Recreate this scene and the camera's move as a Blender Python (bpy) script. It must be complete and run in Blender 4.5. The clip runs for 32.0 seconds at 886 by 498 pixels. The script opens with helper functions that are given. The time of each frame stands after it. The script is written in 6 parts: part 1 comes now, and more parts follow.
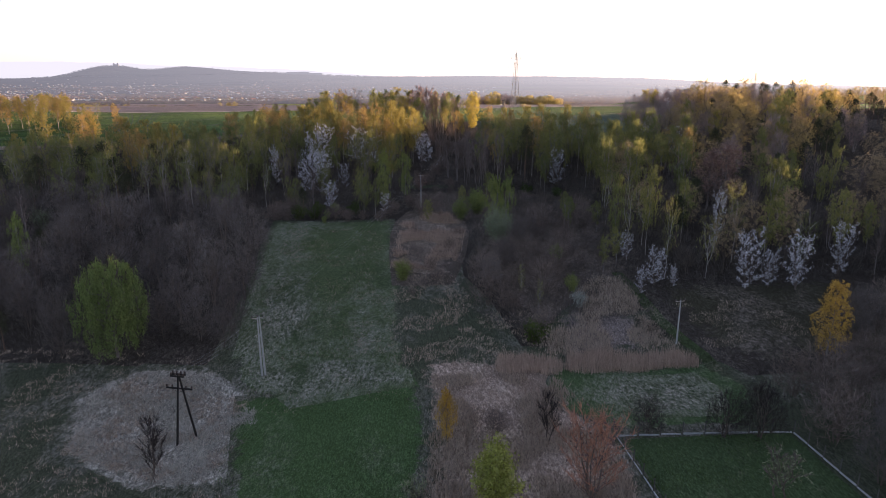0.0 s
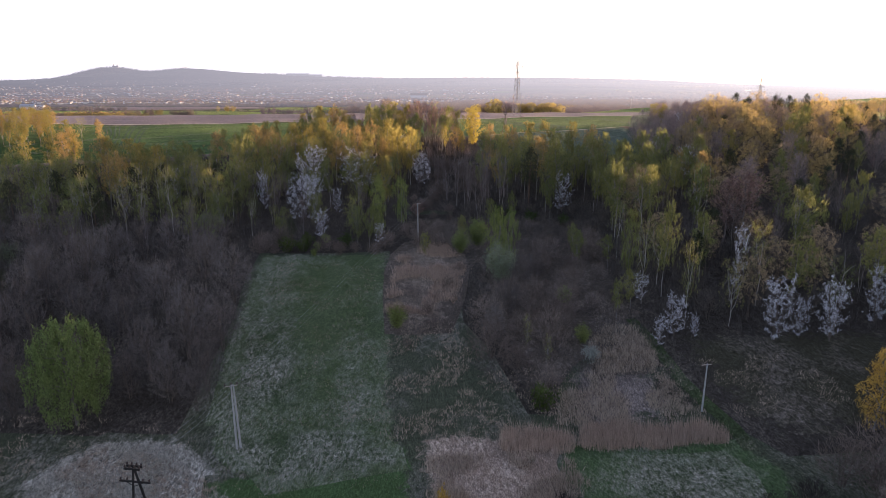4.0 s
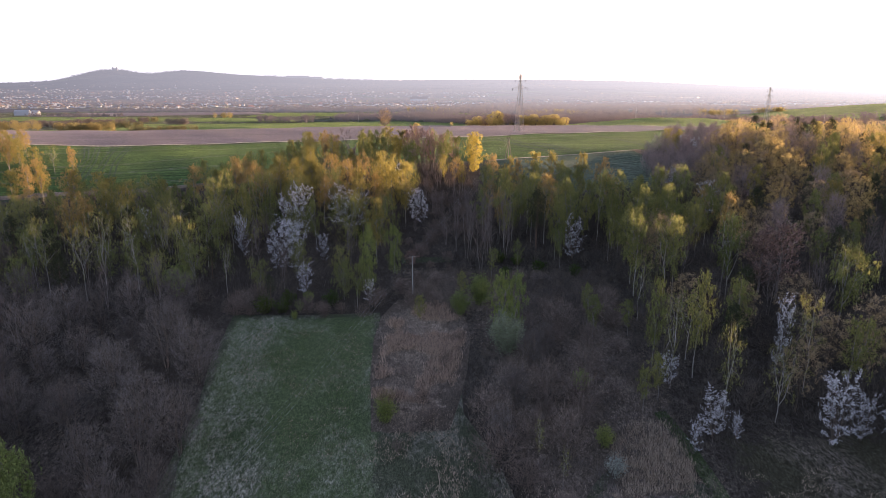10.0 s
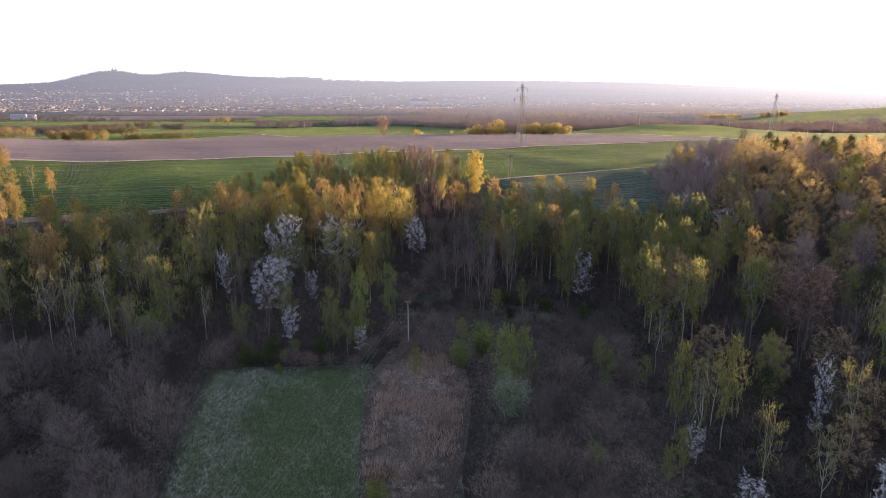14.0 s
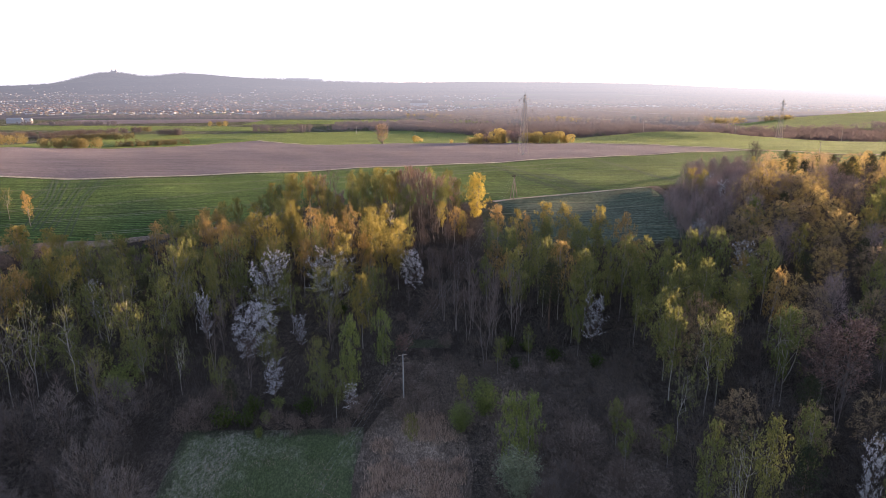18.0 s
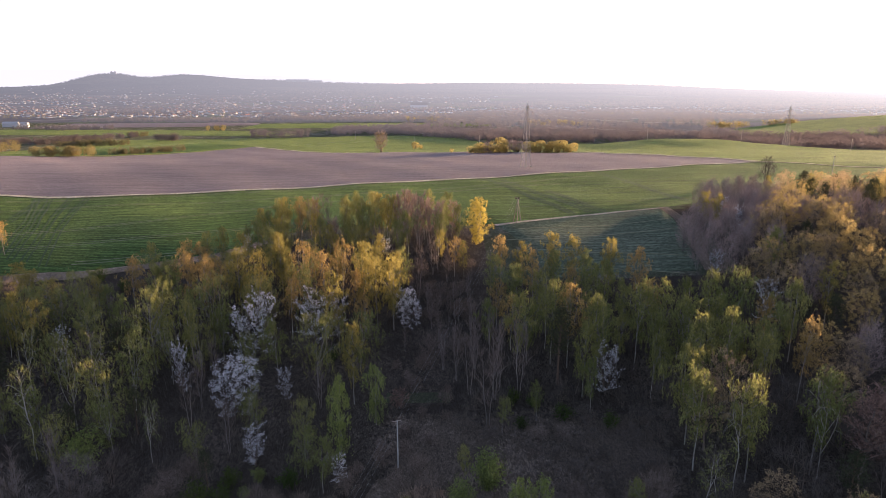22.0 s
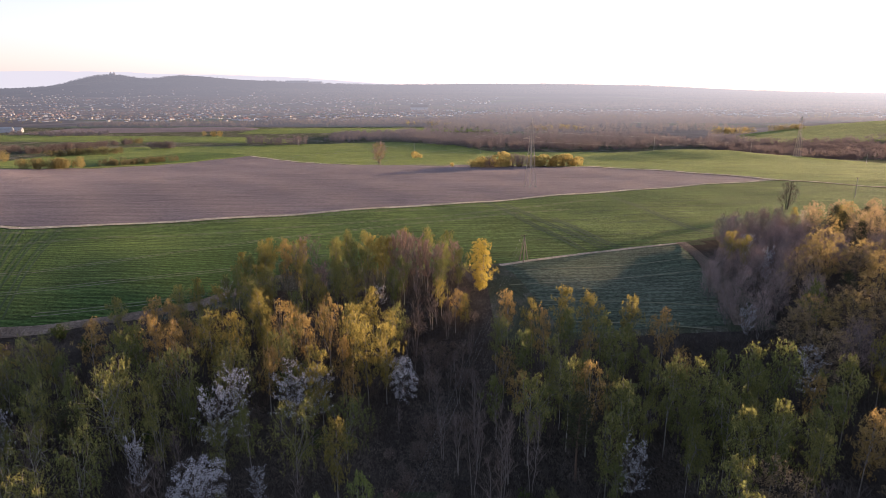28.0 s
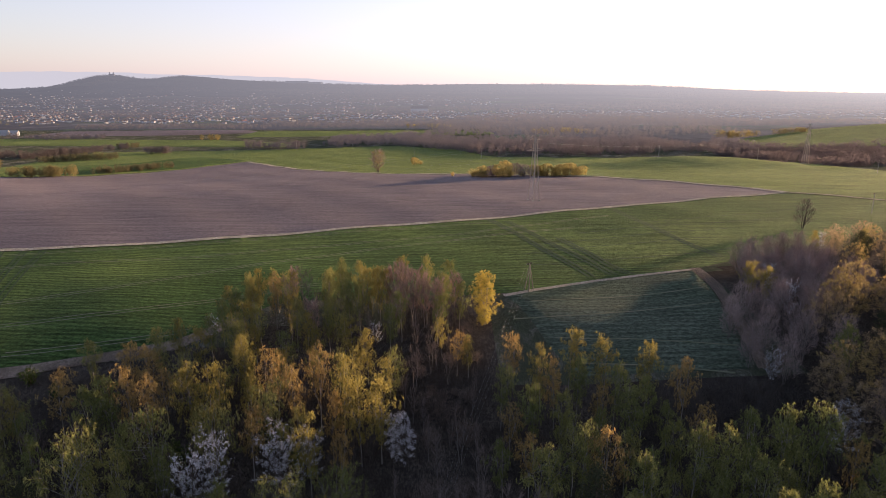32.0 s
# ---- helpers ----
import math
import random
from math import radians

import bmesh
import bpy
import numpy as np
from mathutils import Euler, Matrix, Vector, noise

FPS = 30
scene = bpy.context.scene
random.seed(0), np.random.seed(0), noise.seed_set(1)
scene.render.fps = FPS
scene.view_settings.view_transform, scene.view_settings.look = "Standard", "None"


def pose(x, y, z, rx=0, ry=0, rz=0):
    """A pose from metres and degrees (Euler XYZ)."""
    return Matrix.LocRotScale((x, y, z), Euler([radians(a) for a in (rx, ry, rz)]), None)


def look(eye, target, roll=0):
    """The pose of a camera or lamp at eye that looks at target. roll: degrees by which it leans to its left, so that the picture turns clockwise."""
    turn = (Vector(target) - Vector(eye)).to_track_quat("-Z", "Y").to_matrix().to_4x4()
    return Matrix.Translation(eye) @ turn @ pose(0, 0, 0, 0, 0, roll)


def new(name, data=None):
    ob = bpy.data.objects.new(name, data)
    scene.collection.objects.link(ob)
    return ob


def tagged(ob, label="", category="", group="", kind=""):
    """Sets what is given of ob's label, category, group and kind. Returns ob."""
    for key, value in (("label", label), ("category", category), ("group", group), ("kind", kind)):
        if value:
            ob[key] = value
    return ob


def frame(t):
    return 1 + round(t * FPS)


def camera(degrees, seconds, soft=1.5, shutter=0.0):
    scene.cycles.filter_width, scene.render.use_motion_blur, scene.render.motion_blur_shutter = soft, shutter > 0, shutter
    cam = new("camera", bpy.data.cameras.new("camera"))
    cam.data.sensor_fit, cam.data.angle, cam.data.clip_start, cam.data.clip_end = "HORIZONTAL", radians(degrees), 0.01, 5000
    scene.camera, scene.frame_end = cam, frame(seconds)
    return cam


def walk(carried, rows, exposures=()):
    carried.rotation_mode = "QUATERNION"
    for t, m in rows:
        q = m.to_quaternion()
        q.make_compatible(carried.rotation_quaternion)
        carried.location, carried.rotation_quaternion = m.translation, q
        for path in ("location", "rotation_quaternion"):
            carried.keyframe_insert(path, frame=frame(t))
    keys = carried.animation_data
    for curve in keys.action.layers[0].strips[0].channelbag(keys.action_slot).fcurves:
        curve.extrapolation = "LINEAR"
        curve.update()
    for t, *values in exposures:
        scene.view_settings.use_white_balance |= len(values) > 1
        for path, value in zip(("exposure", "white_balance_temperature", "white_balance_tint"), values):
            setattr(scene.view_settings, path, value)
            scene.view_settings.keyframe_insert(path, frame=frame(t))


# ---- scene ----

cam = camera(71.82, 32.0, 0.6)
WALK = [  # seconds, eye, turn to the right, tilt down, roll (degrees)
    (0, 0.00, 0.00, 45.00, 1.050, 14.743, 0.031),
    (1, 0.16, 2.98, 46.21, 1.041, 14.727, 0.025),
    (2, 0.32, 5.98, 47.43, 1.032, 14.712, 0.018),
    (3, 0.49, 8.99, 48.67, 1.023, 14.696, 0.012),
    (4, 0.65, 12.02, 49.92, 1.014, 14.681, 0.006),
    (5, 0.81, 15.07, 51.18, 1.005, 14.666, -0.001),
    (6, 0.97, 18.14, 52.46, 0.997, 14.651, -0.007),
    (7, 1.13, 21.22, 53.75, 0.988, 14.636, -0.013),
    (8, 1.28, 24.32, 55.04, 0.979, 14.622, -0.020),
    (9, 1.44, 27.42, 56.35, 0.971, 14.608, -0.026),
    (10, 1.59, 30.54, 57.67, 0.962, 14.595, -0.032),
    (11, 1.74, 33.67, 58.99, 0.954, 14.582, -0.039),
    (12, 1.89, 36.81, 60.32, 0.945, 14.570, -0.045),
    (13, 2.03, 39.96, 61.66, 0.937, 14.558, -0.051),
    (14, 2.18, 43.12, 63.00, 0.929, 14.548, -0.058),
    (15, 2.31, 46.28, 64.35, 0.921, 14.538, -0.064),
    (16, 2.45, 49.45, 65.70, 0.912, 14.529, -0.070),
    (17, 2.58, 52.62, 67.06, 0.904, 14.521, -0.077),
    (18, 2.71, 55.80, 68.41, 0.896, 14.514, -0.083),
    (19, 2.83, 58.98, 69.77, 0.888, 14.508, -0.089),
    (20, 2.94, 62.16, 71.13, 0.881, 14.503, -0.095),
    (21, 3.05, 65.34, 72.49, 0.873, 14.499, -0.102),
    (22, 3.16, 68.52, 73.85, 0.865, 14.497, -0.108),
    (23, 3.26, 71.70, 75.20, 0.857, 14.496, -0.114),
    (24, 3.35, 74.87, 76.55, 0.850, 14.496, -0.121),
    (25, 3.44, 78.04, 77.90, 0.842, 14.498, -0.127),
    (26, 3.52, 81.20, 79.25, 0.835, 14.502, -0.133),
    (27, 3.59, 84.36, 80.59, 0.827, 14.507, -0.140),
    (28, 3.66, 87.51, 81.92, 0.820, 14.513, -0.146),
    (29, 3.71, 90.65, 83.25, 0.813, 14.522, -0.152),
    (30, 3.76, 93.78, 84.57, 0.805, 14.532, -0.159),
    (31, 3.81, 96.90, 85.88, 0.798, 14.544, -0.165),
    (32, 3.84, 100.00, 87.18, 0.791, 14.558, -0.171),
]
walk(cam, [(t, pose(x, y, z, 0, 0, -turn) @ pose(0, 0, 0, 90 - tilt) @ pose(0, 0, 0, 0, 0, roll))
           for t, x, y, z, turn, tilt, roll in WALK],
     [(0, 1.94, 6060, 14), (1, 2.38, 6060, 14), (3, 2.14, 6060, 14), (9, 2.22, 6060, 14), (17, 2.18, 6060, 14), (23, 2.05, 6060, 14), (28, 1.78, 6060, 14), (32, 1.42, 6060, 14)])
# ---- world, sun ----
SUN_AZIMUTH = 58.0      # degrees to the right of straight ahead
SUN_HEIGHT = 5.3
world = bpy.data.worlds.new("evening_sky")
scene.world = world
world.use_nodes = True
wn = world.node_tree.nodes
wn.clear()
sky = wn.new("ShaderNodeTexSky")
sky.sky_type = 'NISHITA'
sky.sun_disc = False
sky.sun_elevation = radians(SUN_HEIGHT)
sky.sun_rotation = radians(SUN_AZIMUTH)
sky.air_density, sky.dust_density, sky.ozone_density = 1.0, 1.2, 2.0
tint = wn.new("ShaderNodeMix")
tint.data_type = 'RGBA'
tint.inputs["B"].default_value = (12.0, 9.5, 10.9, 1)
# the pale evening veil is thickest towards the horizon
up = wn.new("ShaderNodeSeparateXYZ")
veil = wn.new("ShaderNodeMapRange")
veil.inputs["From Min"].default_value, veil.inputs["From Max"].default_value = 0.0, 0.6
veil.inputs["To Min"].default_value, veil.inputs["To Max"].default_value = 0.26, 0.06
world.node_tree.links.new(wn.new("ShaderNodeTexCoord").outputs["Generated"], up.inputs[0])
world.node_tree.links.new(up.outputs["Z"], veil.inputs["Value"])
# and it thins away from the sun
side = wn.new("ShaderNodeVectorMath")
side.operation = 'DOT_PRODUCT'
side.inputs[1].default_value = (math.sin(radians(SUN_AZIMUTH)), math.cos(radians(SUN_AZIMUTH)), 0)
world.node_tree.links.new(up.inputs[0].links[0].from_socket, side.inputs[0])
thin = wn.new("ShaderNodeMapRange")
thin.inputs["From Min"].default_value, thin.inputs["From Max"].default_value = -0.2, 0.7
thin.inputs["To Min"].default_value, thin.inputs["To Max"].default_value = 0.55, 1.05
world.node_tree.links.new(side.outputs["Value"], thin.inputs["Value"])
both = wn.new("ShaderNodeMath")
both.operation = 'MULTIPLY'
world.node_tree.links.new(veil.outputs[0], both.inputs[0])
world.node_tree.links.new(thin.outputs[0], both.inputs[1])
world.node_tree.links.new(both.outputs[0], tint.inputs["Factor"])
back = wn.new("ShaderNodeBackground")
back.inputs["Strength"].default_value = 0.098
wout = wn.new("ShaderNodeOutputWorld")
world.node_tree.links.new(sky.outputs[0], tint.inputs["A"])
world.node_tree.links.new(tint.outputs["Result"], back.inputs["Color"])
world.node_tree.links.new(back.outputs[0], wout.inputs[0])

sun_data = bpy.data.lights.new("sun", 'SUN')
sun_data.energy, sun_data.angle, sun_data.color = 5.2, radians(0.6), (1.0, 0.67, 0.37)
sun = new("sun", sun_data)
_a, _e = radians(SUN_AZIMUTH), radians(SUN_HEIGHT)
SUN_WAY = Vector((math.sin(_a) * math.cos(_e), math.cos(_a) * math.cos(_e), math.sin(_e)))
sun.matrix_world = look(SUN_WAY * 300 + Vector((0, 150, 40)), (0, 150, 40))


# ---- materials ----
class Nodes:
    """Short hand for building a node material."""

    def __init__(self, name):
        self.mat = bpy.data.materials.new(name)
        self.mat.use_nodes = True
        self.tree = self.mat.node_tree
        self.tree.nodes.clear()
        self.out = self.tree.nodes.new("ShaderNodeOutputMaterial")

    def add(self, kind, **values):
        node = self.tree.nodes.new(kind)
        for key, value in values.items():
            node.inputs[key.replace("_", " ")].default_value = value
        return node

    def link(self, a, b):
        self.tree.links.new(a, b)

    def coords(self, scale=(1, 1, 1), turn=0.0, world_space=True):
        if world_space:
            src = self.tree.nodes.new("ShaderNodeNewGeometry").outputs["Position"]
        else:
            src = self.tree.nodes.new("ShaderNodeTexCoord").outputs["Object"]
        m = self.tree.nodes.new("ShaderNodeMapping")
        m.inputs["Scale"].default_value = scale
        m.inputs["Rotation"].default_value = (0, 0, radians(turn))
        self.link(src, m.inputs["Vector"])
        return m.outputs[0]

    def noise(self, vec, scale, detail=4.0, rough=0.6, lo=0.3, hi=0.7):
        n = self.add("ShaderNodeTexNoise", Scale=scale, Detail=detail, Roughness=rough)
        self.link(vec, n.inputs["Vector"])
        r = self.tree.nodes.new("ShaderNodeMapRange")
        r.inputs["From Min"].default_value, r.inputs["From Max"].default_value = lo, hi
        self.link(n.outputs["Fac"], r.inputs["Value"])
        return r.outputs[0]

    def mix(self, fac, a, b):
        m = self.tree.nodes.new("ShaderNodeMix")
        m.data_type = 'RGBA'
        for value, key in ((fac, "Factor"), (a, "A"), (b, "B")):
            if isinstance(value, (int, float)):
                m.inputs[key].default_value = value
            elif isinstance(value, tuple):
                m.inputs[key].default_value = (*value, 1)
            else:
                self.link(value, m.inputs[key])
        return m.outputs["Result"]

    def vary(self, color, amount, source):
        """Brighten or darken a colour by a random number from 0 to 1."""
        r = self.tree.nodes.new("ShaderNodeMapRange")
        r.inputs["To Min"].default_value, r.inputs["To Max"].default_value = 1 - amount, 1 + amount
        self.link(source, r.inputs["Value"])
        h = self.tree.nodes.new("ShaderNodeHueSaturation")
        self.link(r.outputs[0], h.inputs["Value"])
        if isinstance(color, tuple):
            h.inputs["Color"].default_value = (*color, 1)
        else:
            self.link(color, h.inputs["Color"])
        return h.outputs[0]

    def principled(self, color, rough=0.8, metal=0.0, bump=None, bump_strength=0.3, bump_depth=0.1, spec=0.3):
        p = self.add("ShaderNodeBsdfPrincipled", Roughness=rough, Metallic=metal)
        p.inputs["Specular IOR Level"].default_value = spec
        if isinstance(color, tuple):
            p.inputs["Base Color"].default_value = (*color, 1)
        else:
            self.link(color, p.inputs["Base Color"])
        if bump is not None:
            b = self.add("ShaderNodeBump", Strength=bump_strength, Distance=bump_depth)
            self.link(bump, b.inputs["Height"])
            self.link(b.outputs[0], p.inputs["Normal"])
        return p.outputs[0]

    def done(self, shader):
        self.link(shader, self.out.inputs["Surface"])
        return self.mat


def leaf_material(name, dark, light, through_light=0.35, gloss=0.8, spread=0.4):
    """Thin leaves or petals: two tones from tree to tree and leaf to leaf, part of the light passes through."""
    n = Nodes(name)
    info = n.tree.nodes.new("ShaderNodeObjectInfo").outputs["Random"]
    island = n.tree.nodes.new("ShaderNodeNewGeometry").outputs["Random Per Island"]
    col = n.mix(info, dark, light)
    col = n.vary(col, spread, island)
    p = n.principled(col, gloss, spec=0.0)
    t = n.tree.nodes.new("ShaderNodeBsdfTranslucent")
    n.link(col, t.inputs["Color"])
    m = n.tree.nodes.new("ShaderNodeMixShader")
    m.inputs["Fac"].default_value = through_light
    n.link(p, m.inputs[1])
    n.link(t.outputs[0], m.inputs[2])
    return n.done(m.outputs[0])


def bark_material(name, a, b, scale=6.0, stretch=0.3):
    n = Nodes(name)
    vec = n.coords((1, 1, stretch), world_space=False)
    f = n.noise(vec, scale, 5, 0.7, 0.35, 0.65)
    g = n.noise(vec, scale * 6, 2, 0.5)
    col = n.vary(n.mix(f, a, b), 0.25, n.tree.nodes.new("ShaderNodeObjectInfo").outputs["Random"])
    return n.done(n.principled(col, 0.85, bump=g, bump_strength=0.5, bump_depth=0.02))


def twig_material(name, a, b):
    n = Nodes(name)
    info = n.tree.nodes.new("ShaderNodeObjectInfo").outputs["Random"]
    island = n.tree.nodes.new("ShaderNodeNewGeometry").outputs["Random Per Island"]
    return n.done(n.principled(n.vary(n.mix(info, a, b), 0.35, island), 0.8, spec=0.0))


def grass_colour(n, green, deep, straw, straw_cover=0.5, patch=0.06, turn=0.0):
    """Green with deeper tufts, and straw-coloured dead grass in patches and streaks. Gives the colour and the fine relief."""
    vec = n.coords()
    fine = n.noise(n.coords((1, 0.5, 1), turn), 9.0, 3, 0.7, 0.38, 0.62)
    blade = n.noise(n.coords((1, 0.4, 1), turn + 20), 5.0, 4, 0.75, 0.4, 0.6)
    tuft = n.noise(n.coords((1, 0.55, 1), turn), 2.0, 6, 0.85, 0.42, 0.58)
    big = n.noise(n.coords((1, 0.7, 1), turn), patch, 8, 0.75, straw_cover - 0.06, straw_cover + 0.09)
    col = n.mix(fine, deep, green)
    col = n.vary(col, 0.3, blade)
    half = n.tree.nodes.new("ShaderNodeMath")
    half.operation = 'MULTIPLY'
    n.link(big, half.inputs[0])
    n.link(tuft, half.inputs[1])
    straws = n.vary(n.vary(straw, 0.4, fine), 0.3, blade)
    col = n.mix(half.outputs[0], col, straws)
    return n.mix(n.noise(vec, 0.03, 4, 0.6, 0.35, 0.7), col, n.vary(col, 0.35, tuft)), blade


def meadow_material(name, grass, around=None, relief=0.14):
    """Grass that, where the mesh says how far its rim is, breaks up tuft by tuft into the grass round it."""
    n = Nodes(name)
    col, fine = grass_colour(n, *grass)
    if around:
        rim = n.tree.nodes.new("ShaderNodeAttribute")
        rim.attribute_name = "rim"
        tear = n.noise(n.coords(), 0.6, 8, 0.85, 0.3, 0.7)
        gap = n.tree.nodes.new("ShaderNodeMath")
        gap.operation = 'SUBTRACT'
        n.link(rim.outputs["Fac"], gap.inputs[0])
        n.link(tear, gap.inputs[1])
        soft = n.tree.nodes.new("ShaderNodeMapRange")
        soft.inputs["From Min"].default_value, soft.inputs["From Max"].default_value = -0.12, 0.12
        n.link(gap.outputs[0], soft.inputs["Value"])
        col = n.mix(soft.outputs[0], grass_colour(n, *around)[0], col)
    return n.done(n.principled(col, 0.9, bump=fine, bump_strength=0.8, bump_depth=relief, spec=0.0))


def crop_material(name, a, b, line, turn, spacing, width=0.35, patch=0.02, nap=0.0, streak=0.42, grain=0.5):
    """Sown or ploughed ground: fine rows along one direction with broad tonal patches."""
    n = Nodes(name)
    vec = n.coords((1, 1, 1), turn)
    w = n.add("ShaderNodeTexWave", Scale=0.314 / spacing * 1.0, Distortion=4.0, Detail=3.0)
    w.inputs["Detail Scale"].default_value = 0.35
    w.bands_direction = 'Y'
    n.link(vec, w.inputs["Vector"])
    along = n.noise(n.coords((0.025, 1.0, 1), turn), 0.9, 6, 0.75, 0.38, 0.62)
    big = n.noise(n.coords((0.5, 1, 1), turn), patch, 4, 0.6, 0.35, 0.68)
    fine = n.noise(n.coords((0.6, 1, 1), turn), 1.5, 5, 0.8, 0.38, 0.62)
    col = n.mix(big, a, b)
    row = n.tree.nodes.new("ShaderNodeMath")
    row.operation = 'MULTIPLY'
    row.inputs[1].default_value = width
    n.link(w.outputs["Fac"], row.inputs[0])
    col = n.mix(row.outputs[0], col, line)
    col = n.vary(n.vary(col, streak, along), grain, fine)
    p = n.principled(col, 0.9, bump=fine, bump_strength=1.6 * grain, bump_depth=0.18, spec=0.05)
    p.node.inputs["Sheen Weight"].default_value = nap
    p.node.inputs["Sheen Roughness"].default_value = 0.5
    p.node.inputs["Sheen Tint"].default_value = (0.6, 0.66, 0.25, 1)
    return n.done(p)


def plain(name, a, b, rough=0.7, scale=3.0, metal=0.0, world_space=False):
    n = Nodes(name)
    vec = n.coords(world_space=world_space)
    f = n.noise(vec, scale, 5, 0.65, 0.3, 0.7)
    return n.done(n.principled(n.mix(f, a, b), rough, metal, bump=f, bump_strength=0.2, bump_depth=0.02))


def paint_haze(n, shader):
    """Haze of kilometres of evening air, painted as emission: it takes over with distance, and is brighter towards the
    sun's side.
    """
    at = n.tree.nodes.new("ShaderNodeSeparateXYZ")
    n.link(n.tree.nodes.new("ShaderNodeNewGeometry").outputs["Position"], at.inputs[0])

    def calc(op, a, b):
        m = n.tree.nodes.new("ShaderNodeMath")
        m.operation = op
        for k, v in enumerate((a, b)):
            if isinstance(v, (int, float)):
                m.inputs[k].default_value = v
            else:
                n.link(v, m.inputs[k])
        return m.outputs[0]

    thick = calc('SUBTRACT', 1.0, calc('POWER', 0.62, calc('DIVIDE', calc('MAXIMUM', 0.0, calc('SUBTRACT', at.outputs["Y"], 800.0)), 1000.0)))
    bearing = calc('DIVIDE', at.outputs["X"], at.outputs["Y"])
    glow = calc('MULTIPLY', HAZE_GLOW, calc('POWER', 2.7, bearing))
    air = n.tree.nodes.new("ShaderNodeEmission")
    n.link(n.mix(calc('ADD', 0.5, calc('MULTIPLY', 0.8, bearing)), HAZE_COOL, HAZE_WARM), air.inputs["Color"])
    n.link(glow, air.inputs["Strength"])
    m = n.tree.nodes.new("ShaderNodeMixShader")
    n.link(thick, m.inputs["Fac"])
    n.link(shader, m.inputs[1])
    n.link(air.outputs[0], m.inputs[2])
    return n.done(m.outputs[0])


def distant_land(name, wild, tones, size):
    """Valley land: small fields of several tones, with rough ground between them and painted haze over all."""
    n = Nodes(name)
    cell = n.add("ShaderNodeTexVoronoi", Scale=size, Randomness=0.9)
    n.link(n.coords((0.55, 1.0, 0.0), 7.0), cell.inputs["Vector"])
    ramp = n.tree.nodes.new("ShaderNodeValToRGB")
    ramp.color_ramp.interpolation = 'CONSTANT'
    for k, tone in enumerate(tones):
        stop = ramp.color_ramp.elements[k] if k < 2 else ramp.color_ramp.elements.new(k / len(tones))
        stop.position, stop.color = k / len(tones), (*tone, 1)
    pick = n.tree.nodes.new("ShaderNodeSeparateColor")
    n.link(cell.outputs["Color"], pick.inputs[0])
    n.link(pick.outputs[0], ramp.inputs["Fac"])
    rough = n.noise(n.coords((1, 0.5, 1)), size * 0.5, 6, 0.65, 0.44, 0.56)
    fine = n.noise(n.coords((1, 0.6, 1)), 0.03, 7, 0.75, 0.35, 0.65)
    col = n.vary(n.mix(rough, ramp.outputs["Color"], wild), 0.35, fine)
    return paint_haze(n, n.principled(col, 0.95, spec=0.0))


M = {}
ROUGH = ((0.1, 0.108, 0.067), (0.05, 0.055, 0.037), (0.235, 0.212, 0.182), 0.53, 0.06)
# tints and strength of the haze glow painted into far materials
HAZE_COOL, HAZE_WARM = (0.93, 0.885, 0.99), (1.0, 0.885, 0.85)
HAZE_GLOW = 0.17
M["ground"] = meadow_material("rough_grass", ROUGH)
LITTER = ((0.074, 0.063, 0.051), (0.037, 0.032, 0.027), (0.134, 0.112, 0.092), 0.52, 0.05)
SCRUB = ((0.135, 0.109, 0.086), (0.066, 0.055, 0.044), (0.23, 0.186, 0.15), 0.52, 0.05)
M["litter"] = meadow_material("forest_litter", LITTER)
MEADOW = ((0.114, 0.143, 0.07), (0.068, 0.088, 0.044), (0.255, 0.245, 0.195), 0.51, 0.055)
M["meadow"] = meadow_material("spring_meadow", MEADOW, ROUGH)
M["mown"] = meadow_material("mown_green_grass", ((0.094, 0.142, 0.058), (0.054, 0.086, 0.034), (0.18, 0.19, 0.13), 0.58, 0.08), ROUGH)
M["oval"] = meadow_material("meadow_with_dead_patch", ((0.095, 0.135, 0.06), (0.055, 0.085, 0.036), (0.22, 0.215, 0.165), 0.53, 0.045), ROUGH)
M["green_lane"] = meadow_material("dark_green_lane", ((0.072, 0.092, 0.042), (0.04, 0.053, 0.026), (0.16, 0.15, 0.11), 0.56, 0.1))
M["lawn"] = meadow_material("short_lawn", ((0.088, 0.122, 0.056), (0.05, 0.075, 0.033), (0.17, 0.165, 0.11), 0.56, 0.1))
M["straw"] = meadow_material("flattened_straw", ((0.31, 0.285, 0.235), (0.1, 0.092, 0.072), (0.42, 0.385, 0.325), 0.42, 0.15, 35), ROUGH)
M["thin_straw"] = meadow_material("thin_dead_grass", ((0.095, 0.12, 0.06), (0.048, 0.064, 0.032), (0.29, 0.27, 0.22), 0.47, 0.12, 10), MEADOW)
M["reedbed"] = meadow_material("dead_reed_grass", ((0.33, 0.245, 0.185), (0.15, 0.112, 0.086), (0.46, 0.365, 0.29), 0.46, 0.08, 30), ROUGH)
M["matted"] = meadow_material("matted_grey_dead_grass", ((0.185, 0.148, 0.128), (0.085, 0.07, 0.06), (0.3, 0.247, 0.215), 0.48, 0.07, 60), ROUGH)
M["boggy"] = meadow_material("boggy_mixed_grass", ((0.082, 0.076, 0.049), (0.042, 0.039, 0.028), (0.18, 0.15, 0.125), 0.53, 0.07, 15), LITTER)
M["reed_meadow"] = meadow_material("matted_reed_grass", ((0.215, 0.168, 0.13), (0.1, 0.08, 0.062), (0.33, 0.265, 0.21), 0.48, 0.07, 30), SCRUB)
M["scrub"] = meadow_material("brown_scrub_floor", SCRUB, LITTER)
